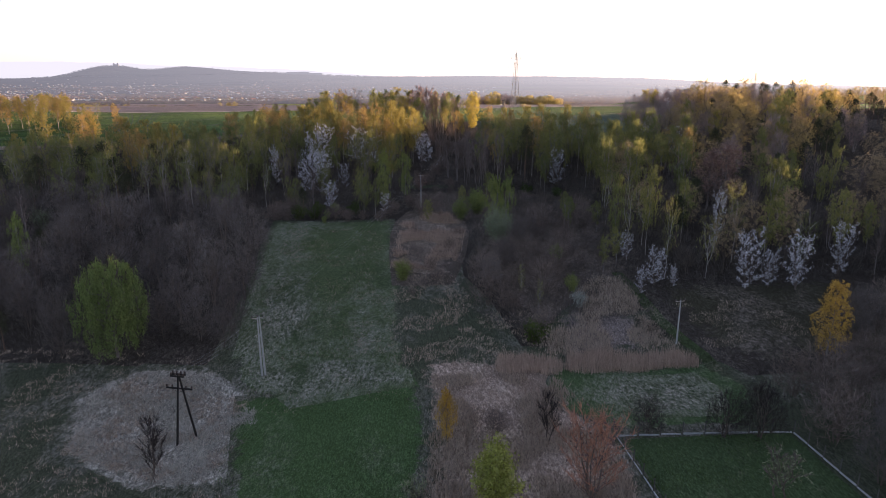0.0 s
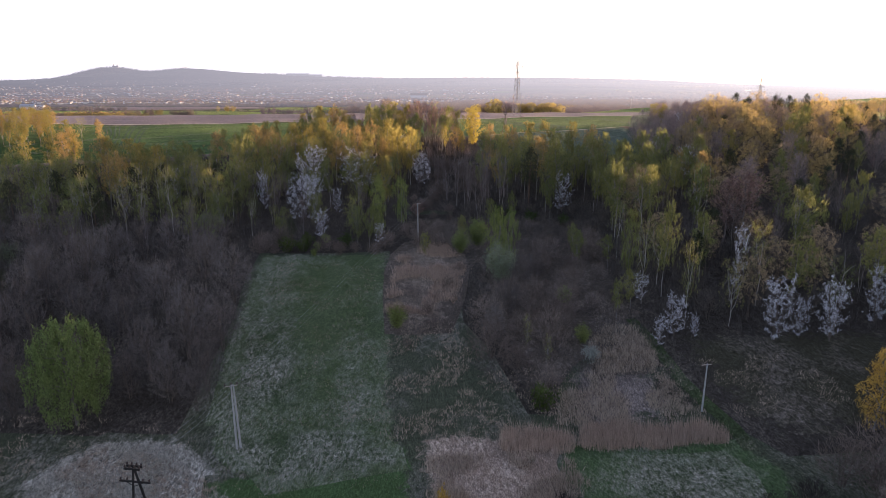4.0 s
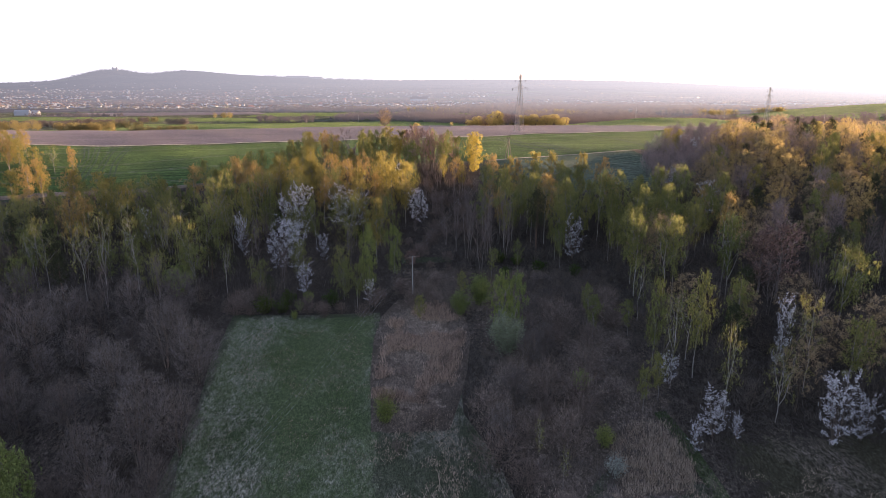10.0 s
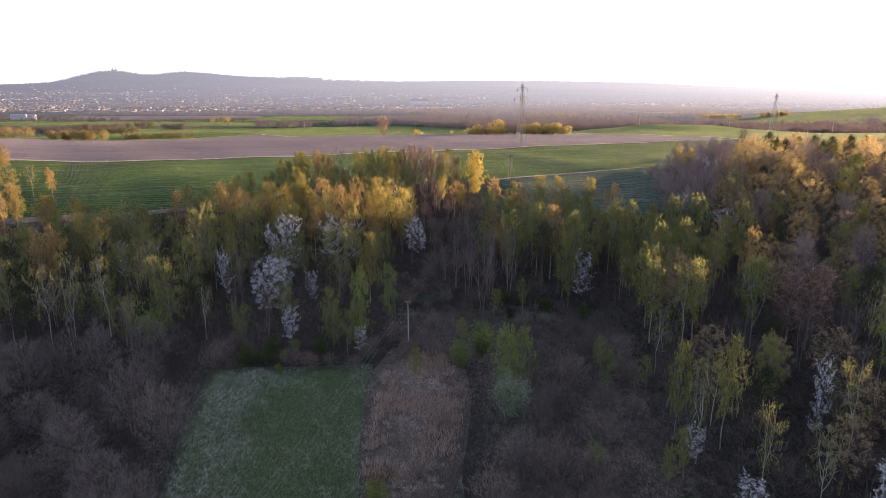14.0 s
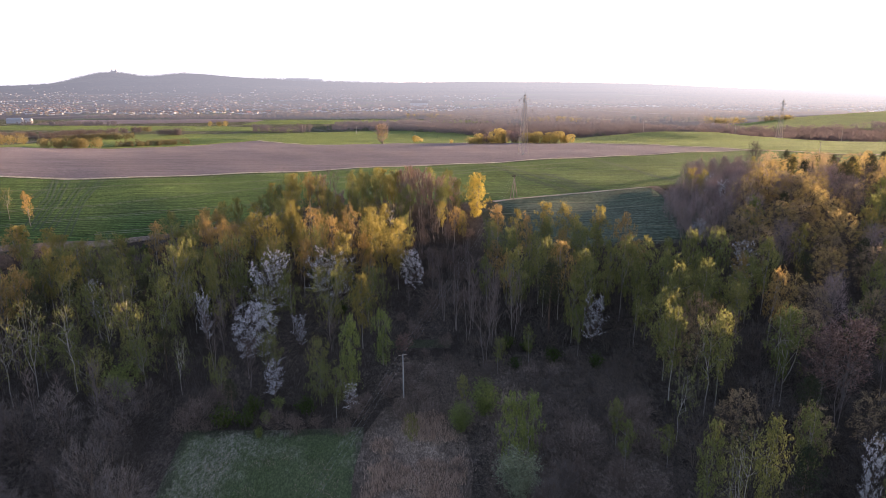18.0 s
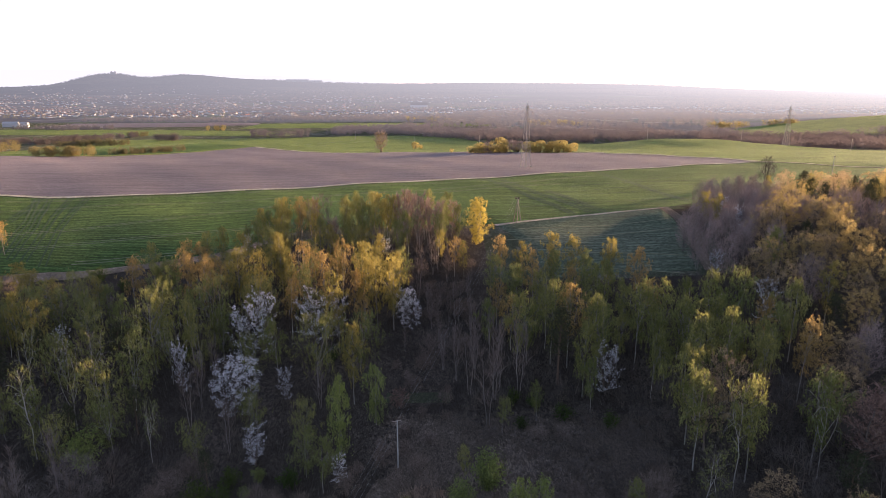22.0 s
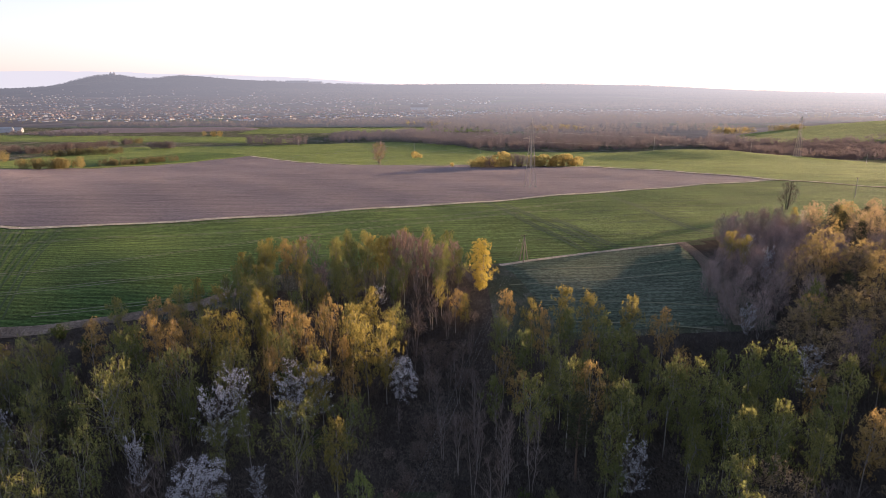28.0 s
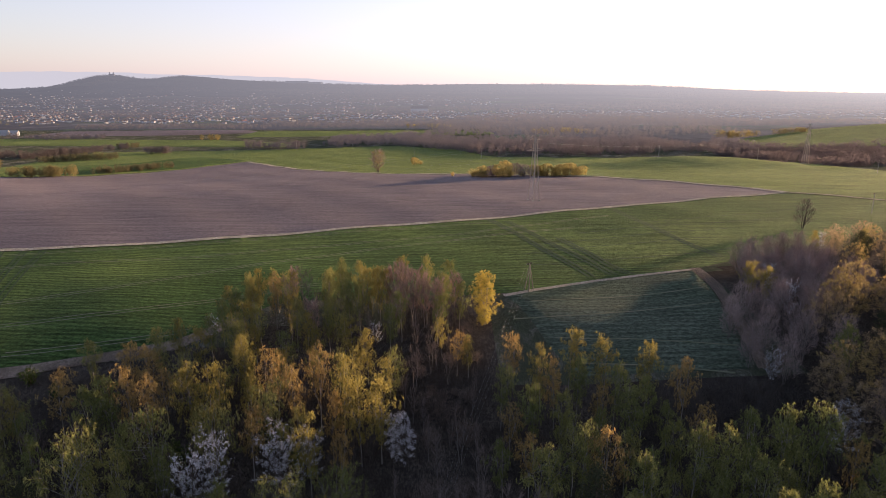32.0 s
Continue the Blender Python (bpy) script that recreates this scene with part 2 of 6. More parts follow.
M["crop"] = crop_material("young_green_corn", (0.05, 0.091, 0.025), (0.102, 0.146, 0.041), (0.021, 0.042, 0.013), 8.0, 1.8, 0.6, nap=0.03)
M["rape"] = crop_material("yellow_green_corn", (0.122, 0.158, 0.046), (0.175, 0.208, 0.06), (0.076, 0.106, 0.031), 4.0, 5.0, 0.6, nap=0.02)
M["stubble"] = crop_material("thin_grey_green_field", (0.065, 0.09, 0.055), (0.11, 0.125, 0.09), (0.05, 0.068, 0.04), 8.0, 2.0, 0.4, streak=0.34)
M["soil"] = crop_material("ploughed_soil", (0.142, 0.118, 0.124), (0.23, 0.184, 0.182), (0.13, 0.108, 0.114), 4.0, 4.0, 0.25, 0.006, streak=0.24, grain=0.3)
M["path"] = meadow_material("pale_dirt_track", ((0.37, 0.34, 0.28), (0.2, 0.19, 0.14), (0.46, 0.42, 0.36), 0.46, 0.12))
M["tramline"] = plain("wheel_track_soil", (0.09, 0.105, 0.05), (0.2, 0.195, 0.13), 0.9, 0.35, world_space=True)
M["rut"] = plain("deep_green_rut", (0.022, 0.042, 0.012), (0.042, 0.066, 0.02), 0.9, 0.6, world_space=True)
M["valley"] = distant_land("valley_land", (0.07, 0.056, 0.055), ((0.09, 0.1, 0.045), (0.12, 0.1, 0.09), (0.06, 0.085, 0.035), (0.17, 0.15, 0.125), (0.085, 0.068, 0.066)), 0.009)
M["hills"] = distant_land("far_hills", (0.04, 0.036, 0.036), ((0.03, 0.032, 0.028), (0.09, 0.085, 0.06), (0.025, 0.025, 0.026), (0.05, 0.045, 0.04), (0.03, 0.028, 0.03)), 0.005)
M["birch_bark"] = bark_material("birch_bark", (0.3, 0.275, 0.25), (0.1, 0.087, 0.074), 3.0, 0.8)
M["white_bark"] = bark_material("white_birch_bark", (0.36, 0.33, 0.3), (0.15, 0.133, 0.117), 2.0, 0.6)
M["dark_bark"] = bark_material("dark_bark", (0.13, 0.1, 0.08), (0.07, 0.055, 0.045))
M["grey_bark"] = bark_material("grey_bark", (0.22, 0.19, 0.17), (0.12, 0.1, 0.09))
M["pine_bark"] = bark_material("pine_bark", (0.15, 0.095, 0.065), (0.08, 0.055, 0.043))
M["leaf_birch"] = leaf_material("birch_leaves", (0.148, 0.162, 0.062), (0.232, 0.222, 0.08), 0.47)
# yellower than birch_leaves: warm low sunlight is partly in this leaf colour
M["leaf_gold"] = leaf_material("birch_leaves_sunlit_gold", (0.203, 0.178, 0.061), (0.275, 0.23, 0.072), 0.62)
M["leaf_copse"] = leaf_material("golden_copse_leaves", (0.4, 0.33, 0.13), (0.48, 0.39, 0.16), 0.62)
M["leaf_poplar"] = leaf_material("poplar_leaves", (0.42, 0.34, 0.085), (0.45, 0.36, 0.09), 0.55)
M["leaf_amber"] = leaf_material("amber_birch_leaves", (0.46, 0.3, 0.075), (0.5, 0.325, 0.08), 0.5)
M["leaf_orange"] = leaf_material("birch_catkins", (0.27, 0.196, 0.085), (0.35, 0.245, 0.095), 0.55)
M["leaf_bright"] = leaf_material("fresh_green_leaves", (0.17, 0.205, 0.068), (0.23, 0.255, 0.08), 0.45)
M["leaf_oak"] = leaf_material("olive_brown_buds", (0.245, 0.192, 0.125), (0.335, 0.256, 0.158), 0.62)
# oak buds lifted towards gold, partly to paint in the sunlit crowns
M["leaf_brown"] = leaf_material("brown_buds_sunlit_gold", (0.29, 0.222, 0.1), (0.38, 0.285, 0.12), 0.6)
M["leaf_red"] = leaf_material("reddish_buds", (0.16, 0.11, 0.1), (0.2, 0.135, 0.11))
M["leaf_pine"] = leaf_material("pine_needles", (0.046, 0.054, 0.032), (0.07, 0.072, 0.04), 0.15)
M["leaf_willow"] = leaf_material("willow_leaves", (0.15, 0.185, 0.066), (0.16, 0.195, 0.07), 0.35)
M["leaf_dark"] = leaf_material("dark_shrub_leaves", (0.045, 0.07, 0.02), (0.08, 0.1, 0.03))
M["leaf_sallow"] = leaf_material("sallow_catkins", (0.23, 0.255, 0.17), (0.3, 0.32, 0.22), 0.4)
M["leaf_white"] = leaf_material("blackthorn_blossom", (0.27, 0.285, 0.245), (0.34, 0.35, 0.31), 0.35)
M["leaf_yellow"] = leaf_material("yellow_green_leaves", (0.26, 0.29, 0.08), (0.34, 0.35, 0.1), 0.5)
M["leaf_pale"] = leaf_material("pale_grey_green_leaves", (0.15, 0.165, 0.1), (0.2, 0.21, 0.13))
M["blossom"] = leaf_material("white_blossom", (0.5, 0.49, 0.51), (0.61, 0.595, 0.615), 0.35)
M["twig"] = twig_material("bare_twigs", (0.13, 0.102, 0.09), (0.19, 0.152, 0.135))
M["twig_brown"] = twig_material("brown_twigs", (0.14, 0.108, 0.09), (0.21, 0.165, 0.138))
M["twig_grey"] = twig_material("grey_twigs", (0.1, 0.087, 0.08), (0.165, 0.143, 0.13))
M["twig_purple"] = twig_material("purple_twigs", (0.25, 0.188, 0.175), (0.33, 0.25, 0.23))
M["twig_red"] = twig_material("red_twigs", (0.3, 0.215, 0.19), (0.36, 0.25, 0.22))
M["twig_rust"] = twig_material("rusty_twigs", (0.36, 0.185, 0.125), (0.42, 0.22, 0.15))
M["reed"] = twig_material("reed_stalks", (0.38, 0.28, 0.215), (0.46, 0.35, 0.275))
# darker than brown_twigs: part of the woodland shade is in this colour
M["sapling"] = twig_material("sapling_stems", (0.07, 0.06, 0.053), (0.115, 0.098, 0.086))
M["twig_dark"] = twig_material("dark_twigs", (0.035, 0.03, 0.028), (0.055, 0.046, 0.042))
M["grass_blade"] = twig_material("dead_grass_blades", (0.32, 0.25, 0.19), (0.42, 0.335, 0.26))
M["straw_blade"] = twig_material("straw_blades", (0.32, 0.295, 0.245), (0.47, 0.435, 0.37))
M["green_blade"] = twig_material("green_grass_blades", (0.07, 0.11, 0.035), (0.1, 0.14, 0.05))
M["concrete"] = plain("weathered_concrete", (0.37, 0.36, 0.345), (0.27, 0.262, 0.25), 0.85, 4.0)
M["tarred"] = plain("tarred_timber", (0.014, 0.012, 0.011), (0.032, 0.027, 0.024), 0.8, 5.0)
M["timber"] = plain("grey_timber", (0.26, 0.22, 0.18), (0.16, 0.13, 0.11), 0.85, 5.0)
M["steel"] = plain("galvanised_steel", (0.5, 0.42, 0.35), (0.4, 0.335, 0.28), 0.6, 2.0, 0.2)
M["wire"] = plain("aluminium_wire", (0.4, 0.4, 0.4), (0.3, 0.3, 0.3), 0.4, 2.0, 0.8)
M["porcelain"] = plain("brown_porcelain", (0.05, 0.03, 0.025), (0.08, 0.05, 0.04), 0.3)
M["white_stone"] = plain("whitewashed_kerb", (0.42, 0.42, 0.41), (0.24, 0.24, 0.235), 0.85, 3.0)
M["dark_metal"] = plain("dark_fence_post", (0.07, 0.065, 0.06), (0.1, 0.09, 0.08), 0.6)
M["wood_gold"] = leaf_material("gold_wood_far", (0.24, 0.195, 0.09), (0.3, 0.24, 0.1), 0.5, spread=0.2)
M["wood_olive"] = leaf_material("olive_scrub_far", (0.14, 0.125, 0.075), (0.19, 0.165, 0.085), 0.4, spread=0.2)


def distant_plain(name, color, spread=0.35, thin=0.0):
    """One colour under painted haze. thin: how far light passes through the twigs."""
    n = Nodes(name)
    geo = n.tree.nodes.new("ShaderNodeNewGeometry")
    col = n.vary(color, spread, geo.outputs["Random Per Island"])
    face = n.principled(col, 0.9, spec=0.0)
    if thin:
        t = n.tree.nodes.new("ShaderNodeBsdfTranslucent")
        n.link(col, t.inputs["Color"])
        m = n.tree.nodes.new("ShaderNodeMixShader")
        m.inputs["Fac"].default_value = thin
        n.link(face, m.inputs[1])
        n.link(t.outputs[0], m.inputs[2])
        face = m.outputs[0]
    return paint_haze(n, face)


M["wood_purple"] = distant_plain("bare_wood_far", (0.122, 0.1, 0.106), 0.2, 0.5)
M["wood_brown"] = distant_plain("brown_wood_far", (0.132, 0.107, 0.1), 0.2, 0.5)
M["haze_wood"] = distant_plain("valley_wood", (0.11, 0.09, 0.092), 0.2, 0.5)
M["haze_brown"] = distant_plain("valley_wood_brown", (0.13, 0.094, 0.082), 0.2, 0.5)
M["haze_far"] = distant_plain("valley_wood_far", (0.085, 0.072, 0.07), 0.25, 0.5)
# golden variant of valley_wood: sunlight on some trees put into the colour
M["haze_sunlit"] = distant_plain("valley_sunlit_tint", (0.17, 0.14, 0.055), 0.3, 0.5)
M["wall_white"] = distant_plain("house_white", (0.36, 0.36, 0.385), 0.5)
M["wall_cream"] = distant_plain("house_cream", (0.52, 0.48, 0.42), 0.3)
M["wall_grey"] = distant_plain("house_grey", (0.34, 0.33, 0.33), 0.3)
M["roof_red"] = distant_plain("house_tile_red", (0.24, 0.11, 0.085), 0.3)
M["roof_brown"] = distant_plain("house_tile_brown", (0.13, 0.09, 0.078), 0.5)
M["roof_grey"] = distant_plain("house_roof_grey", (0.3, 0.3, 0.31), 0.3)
# the ridge emits light: its distant haze is painted as a flat glow
n_ = Nodes("mountain_haze_glow")
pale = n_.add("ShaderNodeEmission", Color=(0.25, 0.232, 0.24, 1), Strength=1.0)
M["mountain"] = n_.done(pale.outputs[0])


# ---- lie of the land ----
PROFILE_Y = (-300, 0, 45, 70, 90, 108, 144, 160, 200, 240, 264, 285, 350, 400, 450, 504, 560, 624, 700, 800, 1000, 2300, 3000, 3700, 4400, 5000)
PROFILE_Z = (2, 2, 2.6, 3.6, 5.2, 8, 13.3, 15.6, 22, 29.4, 31.8, 32.8, 34, 34, 33.4, 31.5, 27, 19.5, 15, 13, 12, 14, 40, 72, 100, 112)
def gauss(x, y, cx, cy, rx, ry):
    return math.exp(-((x - cx) / rx) ** 2 - ((y - cy) / ry) ** 2)
def ground_z(x, y):
    w = 6 + max(0, y - 300) * 0.06
    z = sum(np.interp(y + k * w, PROFILE_Y, PROFILE_Z) for k in (-2, -1, 0, 1, 2)) / 5
    near = 1 / (1 + math.exp((y - 115) / 15))
    z += near * 2.6 * math.tanh(x / 45)
    z += 4.0 * gauss(x, y, 118, 238, 48, 60)
    z -= 3.0 * gauss(x, y, -190, 190, 80, 70)
    z += 11 * gauss(x, y, 225, 622, 100, 48) - 6 * gauss(x, y, -230, 540, 120, 90)
    z += 25 * gauss(x, y, 900, 1050, 330, 220)
    z += 78 * gauss(x, y, -2140, 4250, 210, 420) + 66 * gauss(x, y, -1690, 4330, 280, 420) + 44 * gauss(x, y, -1300, 4330, 380, 420) + 26 * gauss(x, y, -800, 4400, 450, 300)
    z += 80 * gauss(x, y, -3200, 4700, 900, 500) - (50 * min(1, max(0, (x - 900) / 2400)) if y > 2500 else 0) * min(1, max(0, (y - 2500) / 1800))
    z += 22 * gauss(x, y, 150, 4500, 600, 300) + 24 * gauss(x, y, 1300, 4500, 900, 300)
    # unseen rise added right of view to keep low sun off the near ground
    z += 22 * gauss(x, y, 255, 185, 70, 85)
    z += 0.9 * gauss(x, y, -3, 80, 10, 14) - 2.4 * gauss(x, y, -36, 78, 26, 30) - 1.2 * gauss(x, y, 30, 86, 18, 16)
    z += 0.35 * math.sin(x * 0.11 + 1.3) * math.sin(y * 0.09) * min(1, abs(y) / 60)
    return float(z)


def mesh_of(name, verts, faces, materials, slots=None, smooth=False):
    me = bpy.data.meshes.new(name)
    me.from_pydata(verts if isinstance(verts, list) else verts.tolist(), [], faces if isinstance(faces, list) else faces.tolist())
    for m in materials:
        me.materials.append(M[m])
    if slots is not None:
        me.polygons.foreach_set("material_index", slots)
    if smooth:
        me.polygons.foreach_set("use_smooth", [True] * len(me.polygons))
    me.update()
    return me


def part(name, me, parent, label="", at=None):
    ob = new(name, me)
    ob.parent = parent
    if at is not None:
        ob.matrix_local = at
    return tagged(ob, label) if label else ob


def thing(name, x, y, z, label, category, group="", turn=0.0):
    ob = new(name)
    ob.empty_display_size = 0.5
    ob.matrix_world = pose(x, y, z, 0, 0, turn)
    return tagged(ob, label, category, group)


def steps(*spans):
    out = []
    for a, b, n in spans:
        out += [a + (b - a) * i / n for i in range(n)]
    return out + [spans[-1][1]]


def in_forest(x, y):
    if -150 < x < -38 and 92 < y < 226 + 0.2 * (x + 94):
        return True
    if -40 < x < -6 and 147 < y < 245:
        return True
    if -6 < x < 18 and 176 < y < 258:
        return True
    if 8 < x < 78 and 150 < y < 219:
        return True
    if 38 < x < 230 and 100 < y < 276 + max(0, x - 85) * 0.45 and not (x < 82 and y > 219):
        return True
    return False


xs = steps((-5000, -3400, 8), (-3400, -1200, 40), (-1200, -350, 30), (-350, 350, 116), (350, 1200, 30), (1200, 3600, 30), (3600, 5000, 6))
ys = steps((-900, -60, 10), (-60, 700, 152), (700, 1400, 40), (1400, 4900, 60))
gv = [(x, y, ground_z(x, y)) for y in ys for x in xs]
gf, gs = [], []
W_ = len(xs)
for j in range(len(ys) - 1):
    for i in range(W_ - 1):
        a = j * W_ + i
        gf.append((a, a + 1, a + W_ + 1, a + W_))
        cx, cy = (xs[i] + xs[i + 1]) / 2, (ys[j] + ys[j + 1]) / 2
        gs.append(3 if cy > 3300 else 2 if cy > 1330 or (cy > 880 and cx > 100) else 1 if in_forest(cx, cy) else 0)
# the valley and hills slots carry the painted haze glow
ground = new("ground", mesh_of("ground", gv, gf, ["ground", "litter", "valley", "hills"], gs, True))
tagged(ground, "rolling spring land with rough grass and woodland floor", "ground", kind="structure")


def field(name, keys, material, lift, label, category, across_x=False, n=24, m=24, fray=0.0):
    """A sheet of grass, crop or soil draped over the land. keys: rows (v, from, to), v along the sheet and from/to across it.
    fray: how far its edge breaks up into the ground round it."""
    vs, lo, hi = zip(*keys)
    verts, faces = [], []
    inner = []
    for j in range(m + 1):
        v = vs[0] + (vs[-1] - vs[0]) * j / m
        a, b = np.interp(v, vs, lo), np.interp(v, vs, hi)
        for i in range(n + 1):
            u = a + (b - a) * i / n
            x, y = (v, u) if across_x else (u, v)
            rim = min(u - a, b - u, v - vs[0], vs[-1] - v)
            if fray:
                torn = 0.35 * noise.noise((x * 0.22, y * 0.22, 4)) + 0.3 * noise.noise((x * 0.9, y * 0.9, 8))
                inner.append(min(1.0, max(0.0, rim / fray + torn * min(1.0, rim / fray * 2))))
            edge = 0.0 if 0 < i < n and 0 < j < m else 1.0
            verts.append((x, y, ground_z(x, y) + lift - edge * (lift + 0.05)))
    for j in range(m):
        for i in range(n):
            a = j * (n + 1) + i
            q = (a, a + 1, a + n + 2, a + n + 1)
            faces.append(q[::-1] if across_x else q)
    me = mesh_of(name, verts, faces, [material], smooth=True)
    if fray:
        me.attributes.new("rim", 'FLOAT', 'POINT').data.foreach_set("value", inner)
    ob = new(name, me)
    return tagged(ob, label, category, kind="structure")


field("meadow_strip", [(45, -21, 1), (58, -23.5, -0.5), (64, -25, 0.5), (76, -28.5, -0.5), (83, -30, -2)],
      "mown", 0.16, "mown bright green meadow strip", "meadow", n=40, m=60, fray=3.5)
field("meadow_strip", [(77, -29, -1), (92, -32, -4.5), (112, -35, -5.5), (130, -38, -7.5), (148, -39, -9)],
      "meadow", 0.12, "green meadow strip with pale dead patches", "meadow", n=50, m=120, fray=3)
field("straw_strip", [(92, -33, -17), (98, -33.5, -17), (108, -35, -19), (122, -36, -22)],
      "thin_straw", 0.2, "pale dead grass along the meadow's edge", "grass", n=30, m=50, fray=7)
field("straw_strip", [(77, -20, -2), (82, -24, -3), (87, -30, -8), (91, -30, -20)],
      "thin_straw", 0.22, "pale dead grass across the meadow", "grass", n=50, m=24, fray=5)
field("straw_patch", [(60, -33, -25), (63, -38, -22), (66, -43, -22), (71, -50, -22.5), (76, -52, -23), (82, -53, -24.5), (87, -49, -30), (91, -46, -36)],
      "straw", 0.14, "patch of pale flattened dead grass", "grass", n=60, m=60, fray=4.0)
field("oval_meadow", [(65.5, 23, 37), (68, 20, 40.5), (71, 17, 42.5), (75, 15.5, 43.5), (79, 15.5, 43), (84, 18, 41)],
      "oval", 0.15, "rounded green meadow with a dead patch beside the reeds", "meadow", n=50, m=40, fray=2.5)
field("dead_patch", [(68, 27, 36), (71, 23, 39), (76, 23, 40), (81, 26, 38)], "thin_straw", 0.2, "pale dead patch in the rounded meadow", "grass", n=30, m=24, fray=4.5)
field("fenced_lawn", [(38, 24.2, 44.8), (54, 23.2, 43.8), (64.6, 22.2, 42.8)], "lawn", 0.12, "short green lawn inside the low fence", "lawn", n=14, m=20)
field("tall_grass", [(44, -3, 23), (62, -1.5, 23), (68, -1.5, 22), (72, -2, 19), (82, -3, 19), (86, 2, 19)],
      "reedbed", 0.13, "tall pinkish-brown dead grass", "grass", n=60, m=80, fray=4.5)
field("reed_meadow", [(112, -8, 4), (126, -9.5, 7.5), (138, -10, 9), (146, -9, 8), (153, -6, 5)],
      "reed_meadow", 0.14, "brown dead reed grass in the clearing", "grass", n=50, m=120, fray=8.0)
field("boggy_meadow", [(78, 45, 56), (86, 41, 66), (94, 39, 76), (104, 39, 80), (112, 44, 80)],
      "boggy", 0.13, "rough mixed grass beside the green lane", "grass", n=60, m=60, fray=9.0)
field("matted_grass", [(86, 17.5, 38), (91, 18, 38), (96, 19.5, 37), (100, 22, 34), (103, 25, 33)],
      "matted", 0.15, "greyish matted dead grass behind the reeds", "grass", n=40, m=40, fray=6.0)
field("reed_patch", [(98, 25.5, 34), (102, 25, 36.6), (107, 27, 37), (112, 30, 37)],
      "reed_meadow", 0.19, "rounded patch of pinkish-brown reeds", "grass", n=30, m=36, fray=4.0)
field("scrub_floor", [(89, 14, 20), (98, 12, 25), (106, 10, 38), (116, 6, 42), (130, 6, 42), (147, 6, 46), (153, -8, 46), (172, -9, 46)],
      "scrub", 0.12, "dark brown scrub floor with dead stems", "grass", n=60, m=120, fray=9.0)
LOW = [(-350, 215), (-111, 226), (-94, 228), (-57, 238), (-40, 258), (20, 263), (24, 262), (52, 272), (82, 277.5), (130, 300), (190, 335), (330, 345)]
HIGH = [(-350, 320), (-193, 320), (-148, 309), (-93, 318), (28, 356), (86, 380), (191, 420), (226, 393), (330, 352)]
FAR = [(-350, 572), (-300, 606), (-282, 613), (-238, 663), (-196, 755), (-190, 748), (-120, 660), (-60, 600), (-23, 560), (102, 509), (154, 461), (191, 423)]
low = lambda x: float(np.interp(x, *zip(*LOW)))
high = lambda x: float(np.interp(x, *zip(*HIGH)))
far = lambda x: float(np.interp(x, *zip(*FAR)))
cols = lambda a, b, n: [a + (b - a) * i / n for i in range(n + 1)]
field("crop_field", [(x, low(x), high(x)) for x in cols(-350, 330, 85)], "crop", 0.16, "green field of young corn with wheel tracks", "field", True, 30, 136)
field("ploughed_field", [(x, high(x) + 1.2, far(x)) for x in cols(-350, 190, 80)], "soil", 0.2, "bare brown ploughed field", "field", True, 50, 108)
field("small_field", [(222, 34, 74.5), (236, 30, 76.5), (255, 26, 80), (261, 22.5, 81), (264, 26, 81.2), (271, 50, 81.6), (277, 80, 82)],
      "stubble", 0.15, "small grey-green field in shade between woods", "field", n=20, m=24)
YEL = [(-420, 880), (-223, 905), (-52, 960), (30, 900), (72, 800), (212, 785), (300, 800), (322, 660), (345, 570)]
yel = lambda x: float(np.interp(x, *zip(*YEL)))
base = lambda x: far(x) + 3 if x < 191 else float(np.interp(x, (191, 226, 345), (426, 398, 362)))
field("corn_field", [(x, base(x), yel(x)) for x in cols(-420, 345, 80)], "rape", 0.35, "sunlit yellow-green field beyond the ploughed land", "field", True, 50, 100)
field("dark_field", [(-362, 590, 690), (-301, 609, 755), (-274, 634, 822), (-238, 670, 796), (-198, 757, 768)], "crop", 0.55, "dark green field between hedges", "field", True, 20, 40)
field("green_strip", [(-720, 1000, 1120), (-318, 960, 1070), (-200, 940, 1000)], "rape", 1.0, "distant green field", "field", True, 14, 24)
field("brown_strip", [(-700, 1150, 1290), (-420, 1190, 1330), (-330, 1240, 1290)], "soil", 1.2, "distant bare field", "field", True, 14, 24)
field("far_strip", [(-330, 1130, 1275), (-50, 1170, 1290), (110, 1180, 1260)], "rape", 1.2, "distant green field behind the woods", "field", True, 14, 24)
field("hill_field", [(430, 880, 985), (520, 880, 1050), (620, 860, 1110), (900, 840, 1150), (1300, 840, 1150)], "rape", 1.2, "green field on a low hill", "field", True, 20, 30)


